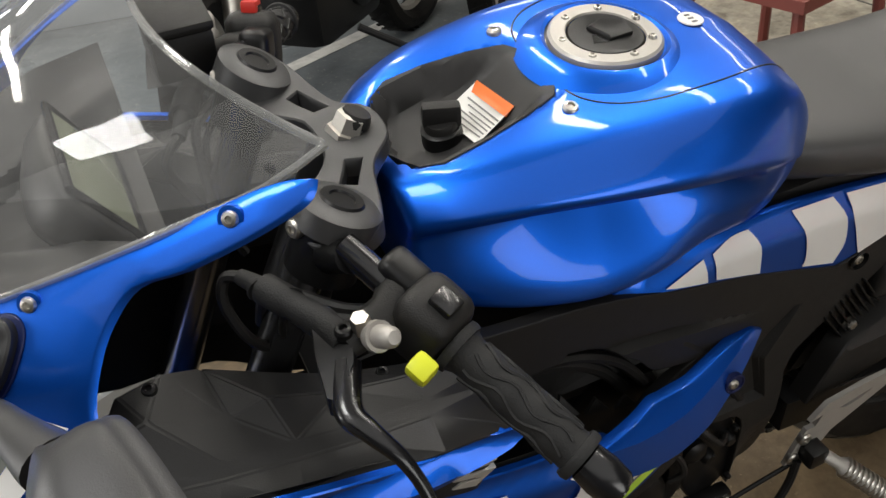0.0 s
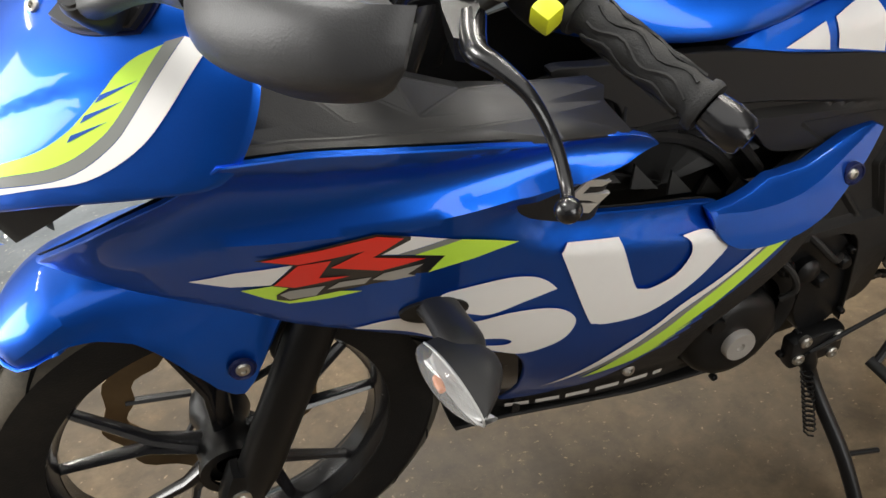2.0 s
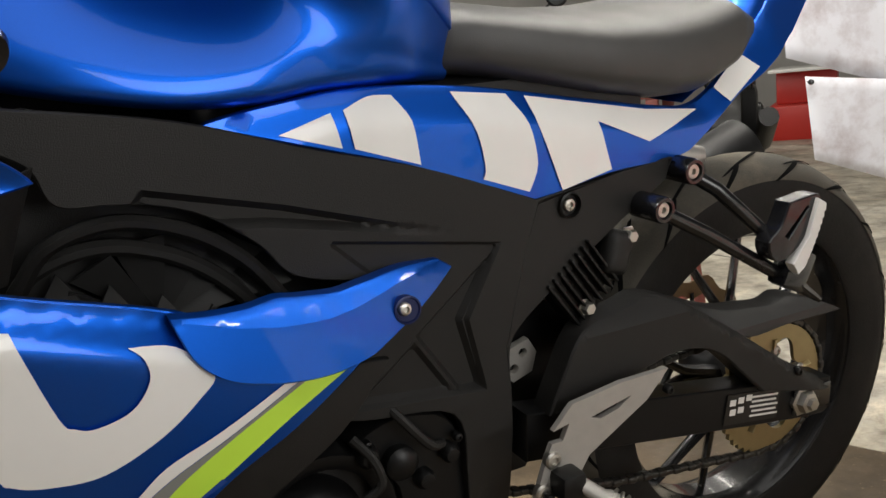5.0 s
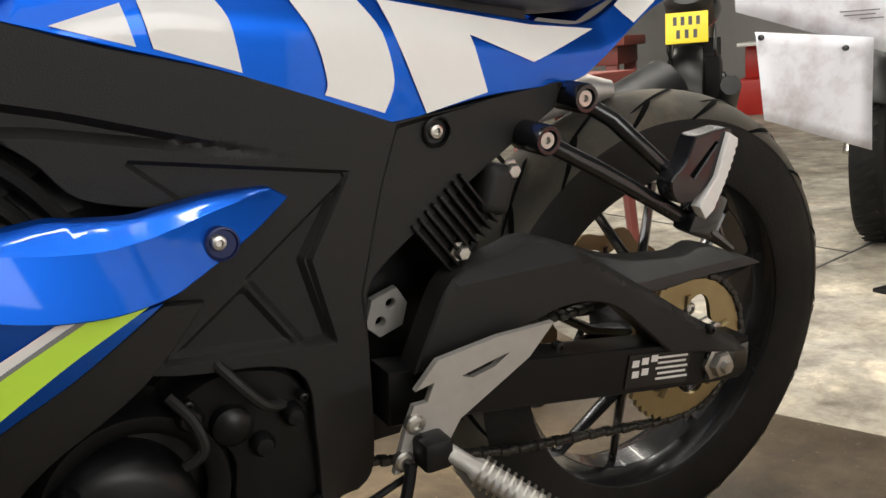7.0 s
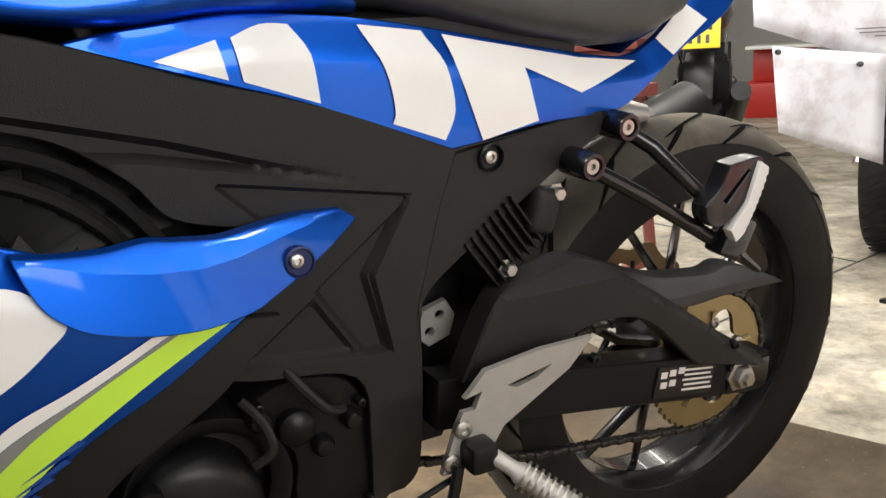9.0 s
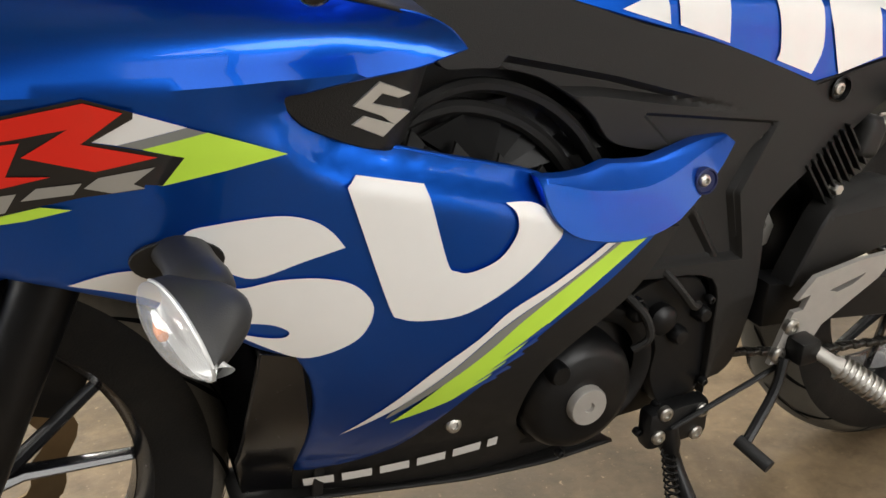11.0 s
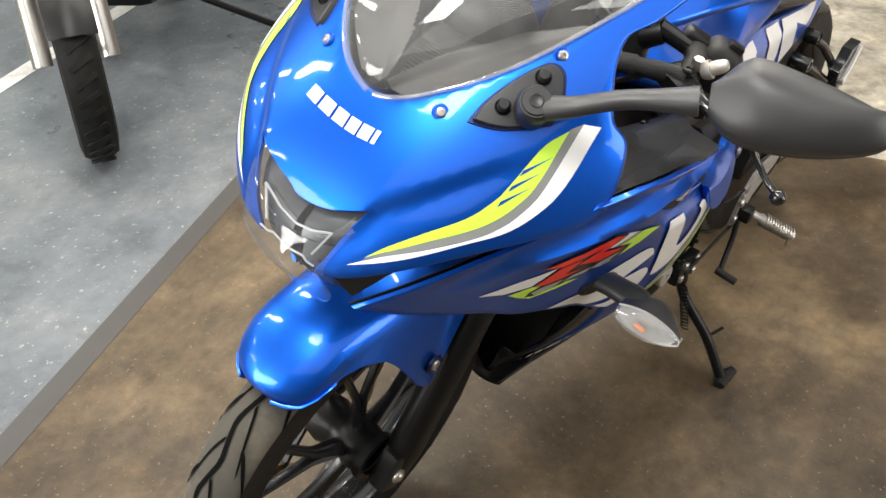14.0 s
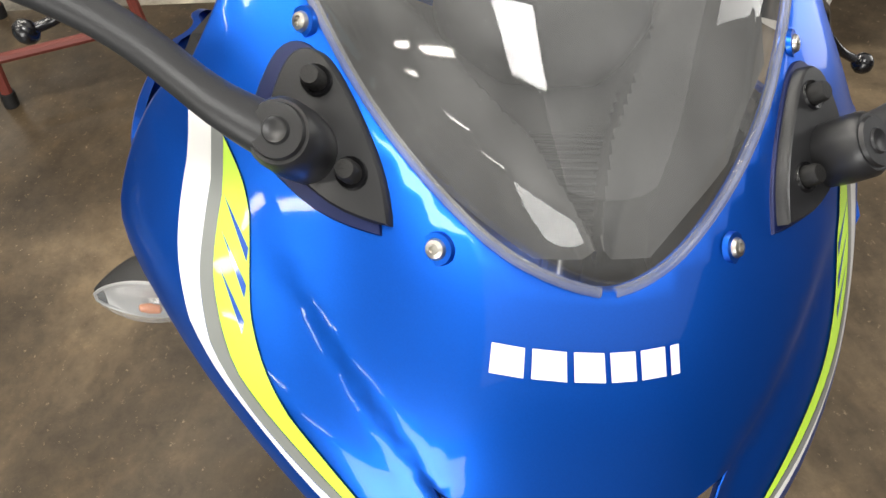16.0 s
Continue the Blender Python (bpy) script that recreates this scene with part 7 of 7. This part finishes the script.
tape = part("edge_tape", sheet(curve(corners(ring, "all"), 3), lambda x, y: (x, y, 0.0012), (0, 0, 1), 0.3, 0.001, 0), TAPE, None, "", 0)
tagged(tape, "worn black edge tape along the sheet", "tape", "", "structure")
a, b = Vector((-0.34, 1.835, -0.0035)), Vector((2.0, 3.0, -0.0035))
w = Vector((-0.447, 0.894, 0)) * 0.036
ring = [(p.x, p.y) for p in (a - w, b - w, b + w, a + w)]
line = part("bay_line", sheet(curve(corners(ring, "all"), 6), lambda x, y: (x, y, -0.0015), (0, 0, 1), 0.2, 0.001, 0), LINE, None, "", 0)
tagged(line, "worn white painted bay line on the floor", "floor line", "", "structure")
# bare pale concrete beyond the sheet
BARE = floor_mat("bare_pale_concrete", (0.26, 0.235, 0.19), (0.38, 0.35, 0.29), (0.50, 0.47, 0.405), 0.5, 1.6, 6.0, (0.30, 0.26, 0.20))
ring = [(1.80, 1.20), (1.72, 0.40), (1.95, -0.20), (3.30, -1.40), (8.4, -1.40), (8.4, 7.9), (2.2, 7.9)]
bare = part("concrete_strip", sheet(ring, lambda x, y: (x, y, -0.0012), (0, 0, 1), 0.8, 0.002, 0), BARE, None, "", 0)
tagged(bare, "pale bare concrete floor with worn stains", "floor", "", "structure")
for a_, b_ in (((1.95, 0.70), (8.3, 2.4)), ((2.9, 0.95), (2.4, 7.5))):
    d_ = (Vector(b_) - Vector(a_)).normalized()
    w_ = Vector((-d_.y, d_.x)) * 0.004
    jr = [tuple(Vector(a_) - w_), tuple(Vector(b_) - w_), tuple(Vector(b_) + w_), tuple(Vector(a_) + w_)]
    jt = part("floor_joint", sheet(jr, lambda x, y: (x, y, 0.0006), (0, 0, 1), 1.0, 0.001, 0), TAPE, None, "", 0)
    tagged(jt, "dark joint between concrete slabs", "floor joint", "", "structure")
# lamps' fittings under the ceiling
DIFF = mat("lit_tube", (0.9, 0.9, 0.88), 0.5, 0, 0.02, 10, emit=((1.0, 0.96, 0.9), 9.0))
FIT = mat("white_enamel", (0.7, 0.7, 0.68), 0.4, 0, 0.04, 10)
first = None
for tx, ty in TUBES:
    if first is None:
        first = thing("tube_lamp", "white batten lamp with a lit fluorescent tube", "ceiling lamp", pose(tx, ty, 2.70), "ceiling lamps")
        part("batten", block((0.11, 1.5, 0.05), (0, 0, 0.022), 0.006), FIT, first)
        part("tube", tube([(0, -0.72, -0.03), (0, 0.72, -0.03)], 0.014, 10), DIFF, first, "lit glass tube")
        for sy in (-0.73, 0.73):
            part("end_cap", block((0.03, 0.02, 0.05), (0, sy, -0.02), 0.004), FIT, first)
    else:
        copy_thing(first, pose(tx, ty, 2.70))


pf = thing("panel_lamp", "square-edged white ceiling panel lamp, lit", "ceiling lamp", pose(-0.62, -0.32, 2.66))
for x, y, sx, sy in ((-0.35, 0, 0.03, 0.62), (0.35, 0, 0.03, 0.62), (0, -0.30, 0.73, 0.03), (0, 0.30, 0.73, 0.03)):
    part("rail", block((sx, sy, 0.03), (x, y, 0.015), 0.003), FIT, pf)
part("backing", block((0.72, 0.62, 0.02), (0, 0, 0.045), 0.003), FIT, pf)
part("hanger", tube([(0, 0, 0.05), (0, 0, 0.09)], 0.008, 8), FIT, pf)


# parked motorcycles behind
def parked_bike(m, colour, label, steer=0.0, foot=(0.78, -0.30)):
    b = thing("parked_motorcycle", label, "motorcycle", m, "motorcycles parked behind")
    for x, w, r, nm in ((0, 0.11, 0.30, "front_wheel"), (1.35, 0.15, 0.31, "rear_wheel")):
        prof = [(r - 0.07, -w * 0.36), (r - 0.05, -w * 0.48), (r - 0.02, -w * 0.42), (r, -w * 0.12), (r, w * 0.12), (r - 0.02, w * 0.42), (r - 0.05, w * 0.48), (r - 0.07, w * 0.36), (r - 0.09, 0)]
        wh = part(nm, lathe(prof, (x, 0, r), (0, -1, 0), 48, None, True), TYRE, b, "black road tyre")
        for k in range(40):
            a = 2 * math.pi * k / 40
            part("tread_bar", block((0.014, w * 0.62, 0.005), (x + r * math.cos(a) * 0.998, 0, r + r * math.sin(a) * 0.998), 0, None, Matrix.Rotation(-a + math.pi / 2, 4, "Y") @ Matrix.Rotation(0.5, 4, "Z")), TYRE, wh)
        part("rim", lathe([(r - 0.075, -0.03), (r - 0.085, 0.0), (r - 0.075, 0.03), (r - 0.095, 0.02), (r - 0.095, -0.02)], (x, 0, r), (0, -1, 0), 40, None, True), ALU, wh)
        for k in range(5):
            a = 2 * math.pi * k / 5
            part("spoke", tube([(x, 0, r), (x + (r - 0.09) * math.cos(a), 0, r + (r - 0.09) * math.sin(a))], [0.03, 0.012], 6, None, 0.5), GLOSS, wh)
    for s in (-1, 1):
        part("fork_leg", tube([(0.0, s * 0.09, 0.28), (0.16, s * 0.09, 0.62), (0.30, s * 0.09, 0.92)], [0.028, 0.026, 0.020], 10), STEEL, b)
        part("handlebar", tube(curve([(0.30, s * 0.05, 0.98), (0.30, s * 0.2, 1.03), (0.38, s * 0.38, 1.0)], 5, False), 0.012, 8), SATIN, b)
    part("engine", block((0.42, 0.30, 0.34), (0.68, 0, 0.42), 0.05), SATIN, b, "dark engine")
    part("exhaust", tube(curve([(0.5, 0.1, 0.5), (0.42, 0.14, 0.3), (0.6, 0.16, 0.2), (1.0, 0.17, 0.28), (1.55, 0.2, 0.45)], 5, False), [0.022] * 15 + [0.05] * 6, 10), SATIN, b)
    rings = []
    for i in range(12):
        t = i / 11
        x = 0.36 + 0.5 * t
        w, zt, zb = 0.15 * math.sin(math.pi * (0.15 + 0.75 * t)) ** 0.5, 0.80 + 0.16 * math.sin(math.pi * (0.2 + 0.7 * t)), 0.72
        rings.append([Vector((x, w * math.cos(a), (zt + zb) / 2 + (zt - zb) / 2 * math.sin(a))) for a in [2 * math.pi * k / 16 for k in range(16)]])
    part("fuel_tank", loft(rings), colour, b)
    part("seat", tube(curve([(0.82, 0, 0.80), (1.0, 0, 0.78), (1.25, 0, 0.84), (1.45, 0, 0.88)], 5, False), [0.08] + [0.12] * 13 + [0.1, 0.07], 12, None, 0.45), SEAT, b)
    part("headlight", lathe([(0, -0.07), (0.06, -0.06), (0.09, 0.0), (0.085, 0.02), (0, 0.03)], (0.16, 0, 0.86), (-1, 0, 0.1), 20), CHROME, b)
    part("side_stand", tube([(0.70, -0.14, 0.25), (foot[0], foot[1], 0.02)], 0.013, 8), SATIN, b)
    part("stand_foot", block((0.09, 0.035, 0.012), (foot[0] + 0.01, foot[1], 0.012), 0.004), SATIN, b)
    part("front_fender", lathe([(0.31, -0.06), (0.325, -0.03), (0.33, 0), (0.325, 0.03), (0.31, 0.06)], (0, 0, 0.30), (0, -1, 0), 24, arc=(radians(40), radians(150))), SATIN, b)
    # engine castings, radiator and a bag of cables that fill the frame
    for s in (-1, 1):
        part("engine_cover", lathe([(0, 0.035), (0.06, 0.030), (0.085, 0.015), (0.09, -0.02)], (0.74, s * 0.15, 0.40), (0, s, 0), 24), SATIN, b)
        part("side_panel", block((0.26, 0.012, 0.14), (1.02, s * 0.12, 0.66), 0.005, None, pose(0, 0, 0, 0, -12, 0)), colour, b)
        part("mirror", lathe([(0, 0.012), (0.045, 0.010), (0.055, 0.0), (0.045, -0.008), (0, -0.01)], (0.30, s * 0.36, 1.12), (-1, 0, 0.1), 20), SATIN, b)
        part("mirror_stem", tube([(0.31, s * 0.24, 1.02), (0.30, s * 0.33, 1.09)], 0.006, 8), SATIN, b)
    part("radiator", block((0.05, 0.28, 0.24), (0.40, 0, 0.56), 0.008, None, pose(0, 0, 0, 0, -15, 0)), PLASTIC, b)
    part("swing_arm", block((0.58, 0.20, 0.05), (1.10, 0, 0.33), 0.012), SATIN, b)
    part("rear_fender", lathe([(0.33, -0.07), (0.345, 0), (0.33, 0.07)], (1.35, 0, 0.31), (0, -1, 0), 20, arc=(radians(20), radians(110))), SATIN, b)
    if steer:
        turn = pose(0.12, 0, 0, 0, 0, steer) @ pose(-0.12, 0, 0)
        for ob in b.children:
            if ob.name.split(".")[0] in ("front_wheel", "fork_leg", "handlebar", "headlight", "front_fender", "mirror", "mirror_stem"):
                ob.matrix_basis = turn
    return b


RED = mat("dark_red_paint", (0.20, 0.02, 0.018), 0.3, 0.1, 0.1, 60, 0, 200, 0.6)
DARKP = mat("black_tank_paint", (0.015, 0.015, 0.017), 0.25, 0.1, 0.1, 60, 0, 200, 0.6)
parked_bike(pose(0.36, 1.60, -0.004, 0, 0, 44), DARKP, "dark motorcycle with its front wheel turned towards the bay", 24.0, (0.90, -0.46))
parked_bike(pose(1.60, 2.35, -0.004, 0, 0, 58), DARKP, "black motorcycle parked beside the bay line")
parked_bike(pose(2.45, 2.75, -0.004, 0, 0, 58), RED, "dark red motorcycle parked in the row")
b = parked_bike(pose(4.78, 3.62, -0.004, 0, 0, 225), DARKP, "black motorcycle seen from behind with a yellow plate")
PLATE = mat("yellow_plate", (0.85, 0.62, 0.02), 0.4, 0, 0.03, 30)
pl = part("number_plate", block((0.012, 0.20, 0.15), (1.56, 0, 0.735), 0.003, None, pose(0, 0, 0, 0, -12, 0)), PLATE, b, "yellow plate with dark bars")
for k in range(2):
    for y in (-0.055, -0.019, 0.017, 0.053) if k == 0 else (-0.04, 0.0, 0.04):
        part("plate_bar", block((0.003, 0.018, 0.042), (1.571 - 0.013 * (1 - k), y, 0.768 - 0.062 * k), 0, None, pose(0, 0, 0, 0, -12, 0)), BLACK_DECAL, pl)
parked_bike(pose(3.12, 1.02, -0.004, 0, 0, 28), DARKP, "motorcycle with a chromed front wheel")

# red-brown steel trestle
tr = thing("trestle", "small red-brown steel trestle standing on the floor", "trestle", pose(1.61, 0.75, 0.0))
TRED = mat("red_oxide_paint", (0.16, 0.035, 0.025), 0.5, 0, 0.15, 20, 0.1, 200)
feet = [Vector((-0.230, 0.110, 0.0)), Vector((-0.143, -0.221, 0.0)), Vector((0.230, -0.110, 0.0)), Vector((0.143, 0.221, 0.0))]
heads = [f * 0.80 + Vector((0, 0, 0.60)) for f in feet]
for f, h_ in zip(feet, heads):
    leg = part("leg", tube([f, h_], 0.013, 8), TRED, tr)
    part("rubber_foot", tube([f, f + (h_ - f) * 0.06], 0.017, 10), RUBBER, leg)
for k in range(4):
    hgt = 0.20 if k % 2 == 0 else 0.38
    part("side_rail", tube([feet[k] + (heads[k] - feet[k]) * hgt, feet[(k + 1) % 4] + (heads[(k + 1) % 4] - feet[(k + 1) % 4]) * hgt], 0.012, 8), TRED, tr)
part("top_board", sheet([tuple(h_.xy * 1.22) for h_ in heads], lambda x, y: (x, y, 0.625), (0, 0, 1), 0.2, 0.025, 0.004), TRED, tr, "dark red wooden top", 30)

# white sign board with printed bars
sg = thing("sign_board", "white sign board with red and black printing standing on the floor", "sign", Matrix())
p0, p1 = Vector((1.30, -0.97, 0.0)), Vector((2.40, -0.28, 0.0))
dx = (p1 - p0).normalized()
nx = Vector((-dx.y, dx.x, 0))
SIGN = mat("white_sign_face", (0.68, 0.66, 0.62), 0.45, 0, 0.04, 10)
frame_m = Matrix((( dx.x, nx.x, 0, p0.x), (dx.y, nx.y, 0, p0.y), (0, 0, 1, 0), (0, 0, 0, 1)))
lean = frame_m @ pose(0, 0, 0, 14, 0, 0)
L = (p1 - p0).length


def on_board(name, x, z, w, hgt, material, shear=0.0, lift=0.011):
    bm = block((w, 0.002, hgt), (x, lift, z), 0)
    bmesh.ops.transform(bm, matrix=lean, verts=bm.verts)
    return part(name, bm, material, sg, "", 0)


bm = block((L, 0.02, 0.75), (L / 2, 0, 0.375), 0.003)
bmesh.ops.transform(bm, matrix=lean, verts=bm.verts)
part("board", bm, SIGN, sg, "white printed board")
on_board("red_panel", 0.55, 0.36, 0.46, 0.12, RED_DECAL)
for k in range(7):
    on_board("print_bar", 0.38 + 0.055 * k, 0.36, 0.035, 0.075, SIGN, lift=0.0125)
for k in range(9):
    on_board("print_bar", 0.36 + 0.055 * k, 0.24, 0.038, 0.055, BLACK_DECAL)
for k in range(16):
    on_board("print_bar", 0.22 + 0.05 * k, 0.12, 0.032, 0.035, BLACK_DECAL)
for k in range(10):
    on_board("print_bar", 0.25 + 0.07 * k, 0.56, 0.045, 0.075, RED_DECAL)
for i in range(5):
    for j in range(4):
        if (i + j) % 2 == 0:
            on_board("check", 0.30 - 0.026 * i, 0.40 + 0.026 * j, 0.026, 0.026, BLACK_DECAL)
for x in (0.1, L - 0.1):
    bm = tube([frame_m @ Vector((x, -0.02, 0.70)), frame_m @ Vector((x, -0.42, 0.0))], 0.012, 8)
    part("back_leg", bm, TRED, sg)

# paper notices clipped on a stand
PAPER = mat("smudged_paper", (0.62, 0.62, 0.66), 0.6, 0, 0.05, 8, 0, 200, 0, stain=(0.36, 0.31, 0.32), stain_scale=9, stain_amount=0.75)
nt = thing("notice_stand", "stand with white paper notices pinned to it", "notice stand", Matrix())
P0, P1 = Vector((2.285, 0.838, 0)), Vector((2.75, 0.600, 0))
e = (P1 - P0).normalized()
side_n = Vector((e.y, -e.x, 0))


def paper(x0, x1, ztl, ztr, zbl, zbr, out, name, label):
    bm = bmesh.new()
    rows = []
    for j in range(9):
        row = []
        for i in range(9):
            u, w = i / 8, j / 8
            z = (ztl * (1 - u) + ztr * u) * (1 - w) + (zbl * (1 - u) + zbr * u) * w
            row.append(bm.verts.new(P0 + e * (x0 + (x1 - x0) * u + 0.02 * w * (1 - u)) + side_n * (out + 0.006 * math.sin(u * 5 + w * 2) * w) + Vector((0, 0, z))))
        rows.append(row)
    for a_, b_ in zip(rows, rows[1:]):
        for i in range(8):
            bm.faces.new((a_[i], a_[i + 1], b_[i + 1], b_[i]))
    ob = part(name, bm, PAPER, nt, label)
    sol = ob.modifiers.new("thickness", "SOLIDIFY")
    sol.thickness = 0.0015
    return ob


upper = paper(0.0, 0.47, 1.06, 1.04, 0.735, 0.585, 0.0, "upper_sheet", "white printed paper sheet")
lower = paper(0.066, 0.362, 0.683, 0.648, 0.463, 0.365, 0.012, "lower_sheet", "smudged white paper sheet")
part("sheet_edge", tube([P0 + e * 0.47 + side_n * 0.002 + Vector((0, 0, 1.04)), P0 + e * 0.47 + side_n * 0.002 + Vector((0, 0, 0.585))], 0.004, 6), LIME, upper, "yellow edge strip")
for k, (x, z) in enumerate(((0.33, 0.715), (0.33, 0.705), (0.36, 0.695))):
    part("print_bar", block((0.10 - 0.02 * k, 0.0008, 0.003), P0 + e * x + side_n * 0.0035 + Vector((0, 0, z)), 0, None, pose(0, 0, 0, 0, 0, math.degrees(math.atan2(e.y, e.x)))), INK, upper)
for x, z in ((0.075, 0.668), (0.285, 0.627)):
    p = P0 + e * x + side_n * 0.014 + Vector((0, 0, z))
    part("pin", lathe([(0, 0.022), (0.007, 0.020), (0.008, 0.014), (0.004, 0.008), (0.004, 0.0)], p, side_n, 12), BLACK_DECAL, lower, "black push pin")
part("post", tube([P0 + e * 0.52 - side_n * 0.02 + Vector((0, 0, -0.004)), P0 + e * 0.52 - side_n * 0.01 + Vector((0, 0, 1.12))], 0.012, 8), SATIN, nt, "black steel post")
part("rail", tube([P0 - side_n * 0.012 + Vector((0, 0, 1.08)), P0 + e * 0.54 - side_n * 0.012 + Vector((0, 0, 1.08))], 0.010, 8), SATIN, nt)
part("foot", block((0.34, 0.06, 0.012), P0 + e * 0.52 + Vector((0, 0, 0.003)), 0.003), SATIN, nt)

# red tool boxes and a work table far behind
tb = thing("tool_box", "bright red steel tool boxes stacked on the floor", "tool box", pose(7.15, 5.15, -0.004, 0, 0, 40))
part("box", block((1.5, 0.6, 0.30), (0, 0, 0.15), 0.02), REDP, tb)
part("upper_box", block((1.2, 0.5, 0.28), (0.1, 0, 0.44), 0.02), REDP, tb)
part("lid", block((1.5, 0.6, 0.03), (0.0, 0, 0.595), 0.01), STICKER, tb, "white lid")
part("handle", tube(curve([(-0.2, -0.3, 0.2), (-0.15, -0.34, 0.2), (0.15, -0.34, 0.2), (0.2, -0.3, 0.2)], 4, False), 0.012, 8), STEEL, tb)
wt = thing("work_table", "dark red wooden work bench", "table", pose(3.45, 3.05, -0.004, 0, 0, 42))
part("table_top", block((0.7, 0.55, 0.05), (0, 0, 0.70), 0.008), TRED, wt, "dark red bench top")
part("apron", block((0.62, 0.47, 0.09), (0, 0, 0.63), 0.006), TRED, wt)
for x in (-0.27, 0.27):
    for y in (-0.2, 0.2):
        part("leg", block((0.06, 0.06, 0.60), (x, y, 0.30), 0.005), TRED, wt)
fd = thing("white_panel", "white curved body panel lying on the bench", "body panel", pose(3.45, 3.05, 0.722, 0, 0, 42))
part("shell", loft([[Vector((-0.28 + 0.56 * t, -0.18 + 0.36 * k / 8, 0.004 + 0.10 * math.sin(math.pi * k / 8) * (0.3 + 0.7 * t))) for k in range(9)] for t in (0, 0.2, 0.4, 0.6, 0.8, 1.0)], False), STICKER, fd).modifiers.new("thickness", "SOLIDIFY").thickness = 0.01
# pale blue cabinet far behind
PALE = mat("pale_blue_enamel", (0.34, 0.52, 0.60), 0.4, 0, 0.06, 8, 0, 200, 0, stain=(0.5, 0.55, 0.56), stain_scale=3, stain_amount=0.5)
GREYB = mat("grey_plinth", (0.32, 0.34, 0.36), 0.5, 0, 0.08, 8)
cb = thing("parts_cabinet", "pale blue steel parts cabinet on a grey plinth", "cabinet", pose(0.05, 3.72, -0.004, 0, 0, -8))
part("plinth", block((1.9, 0.5, 0.16), (0, 0, 0.08), 0.01), GREYB, cb, "grey plinth")
part("body", block((1.9, 0.46, 0.80), (0, 0, 0.56), 0.01), PALE, cb)
for k in range(4):
    d = part("drawer", block((0.44, 0.02, 0.34), (-0.70 + 0.465 * k, -0.238, 0.40), 0.006), STICKER if k % 2 else PALE, cb)
    part("pull", block((0.14, 0.02, 0.02), (-0.70 + 0.465 * k, -0.252, 0.50), 0.004), STEEL, d)
    d = part("drawer", block((0.44, 0.02, 0.34), (-0.70 + 0.465 * k, -0.238, 0.76), 0.006), PALE, cb)
    part("pull", block((0.14, 0.02, 0.02), (-0.70 + 0.465 * k, -0.252, 0.86), 0.004), STEEL, d)
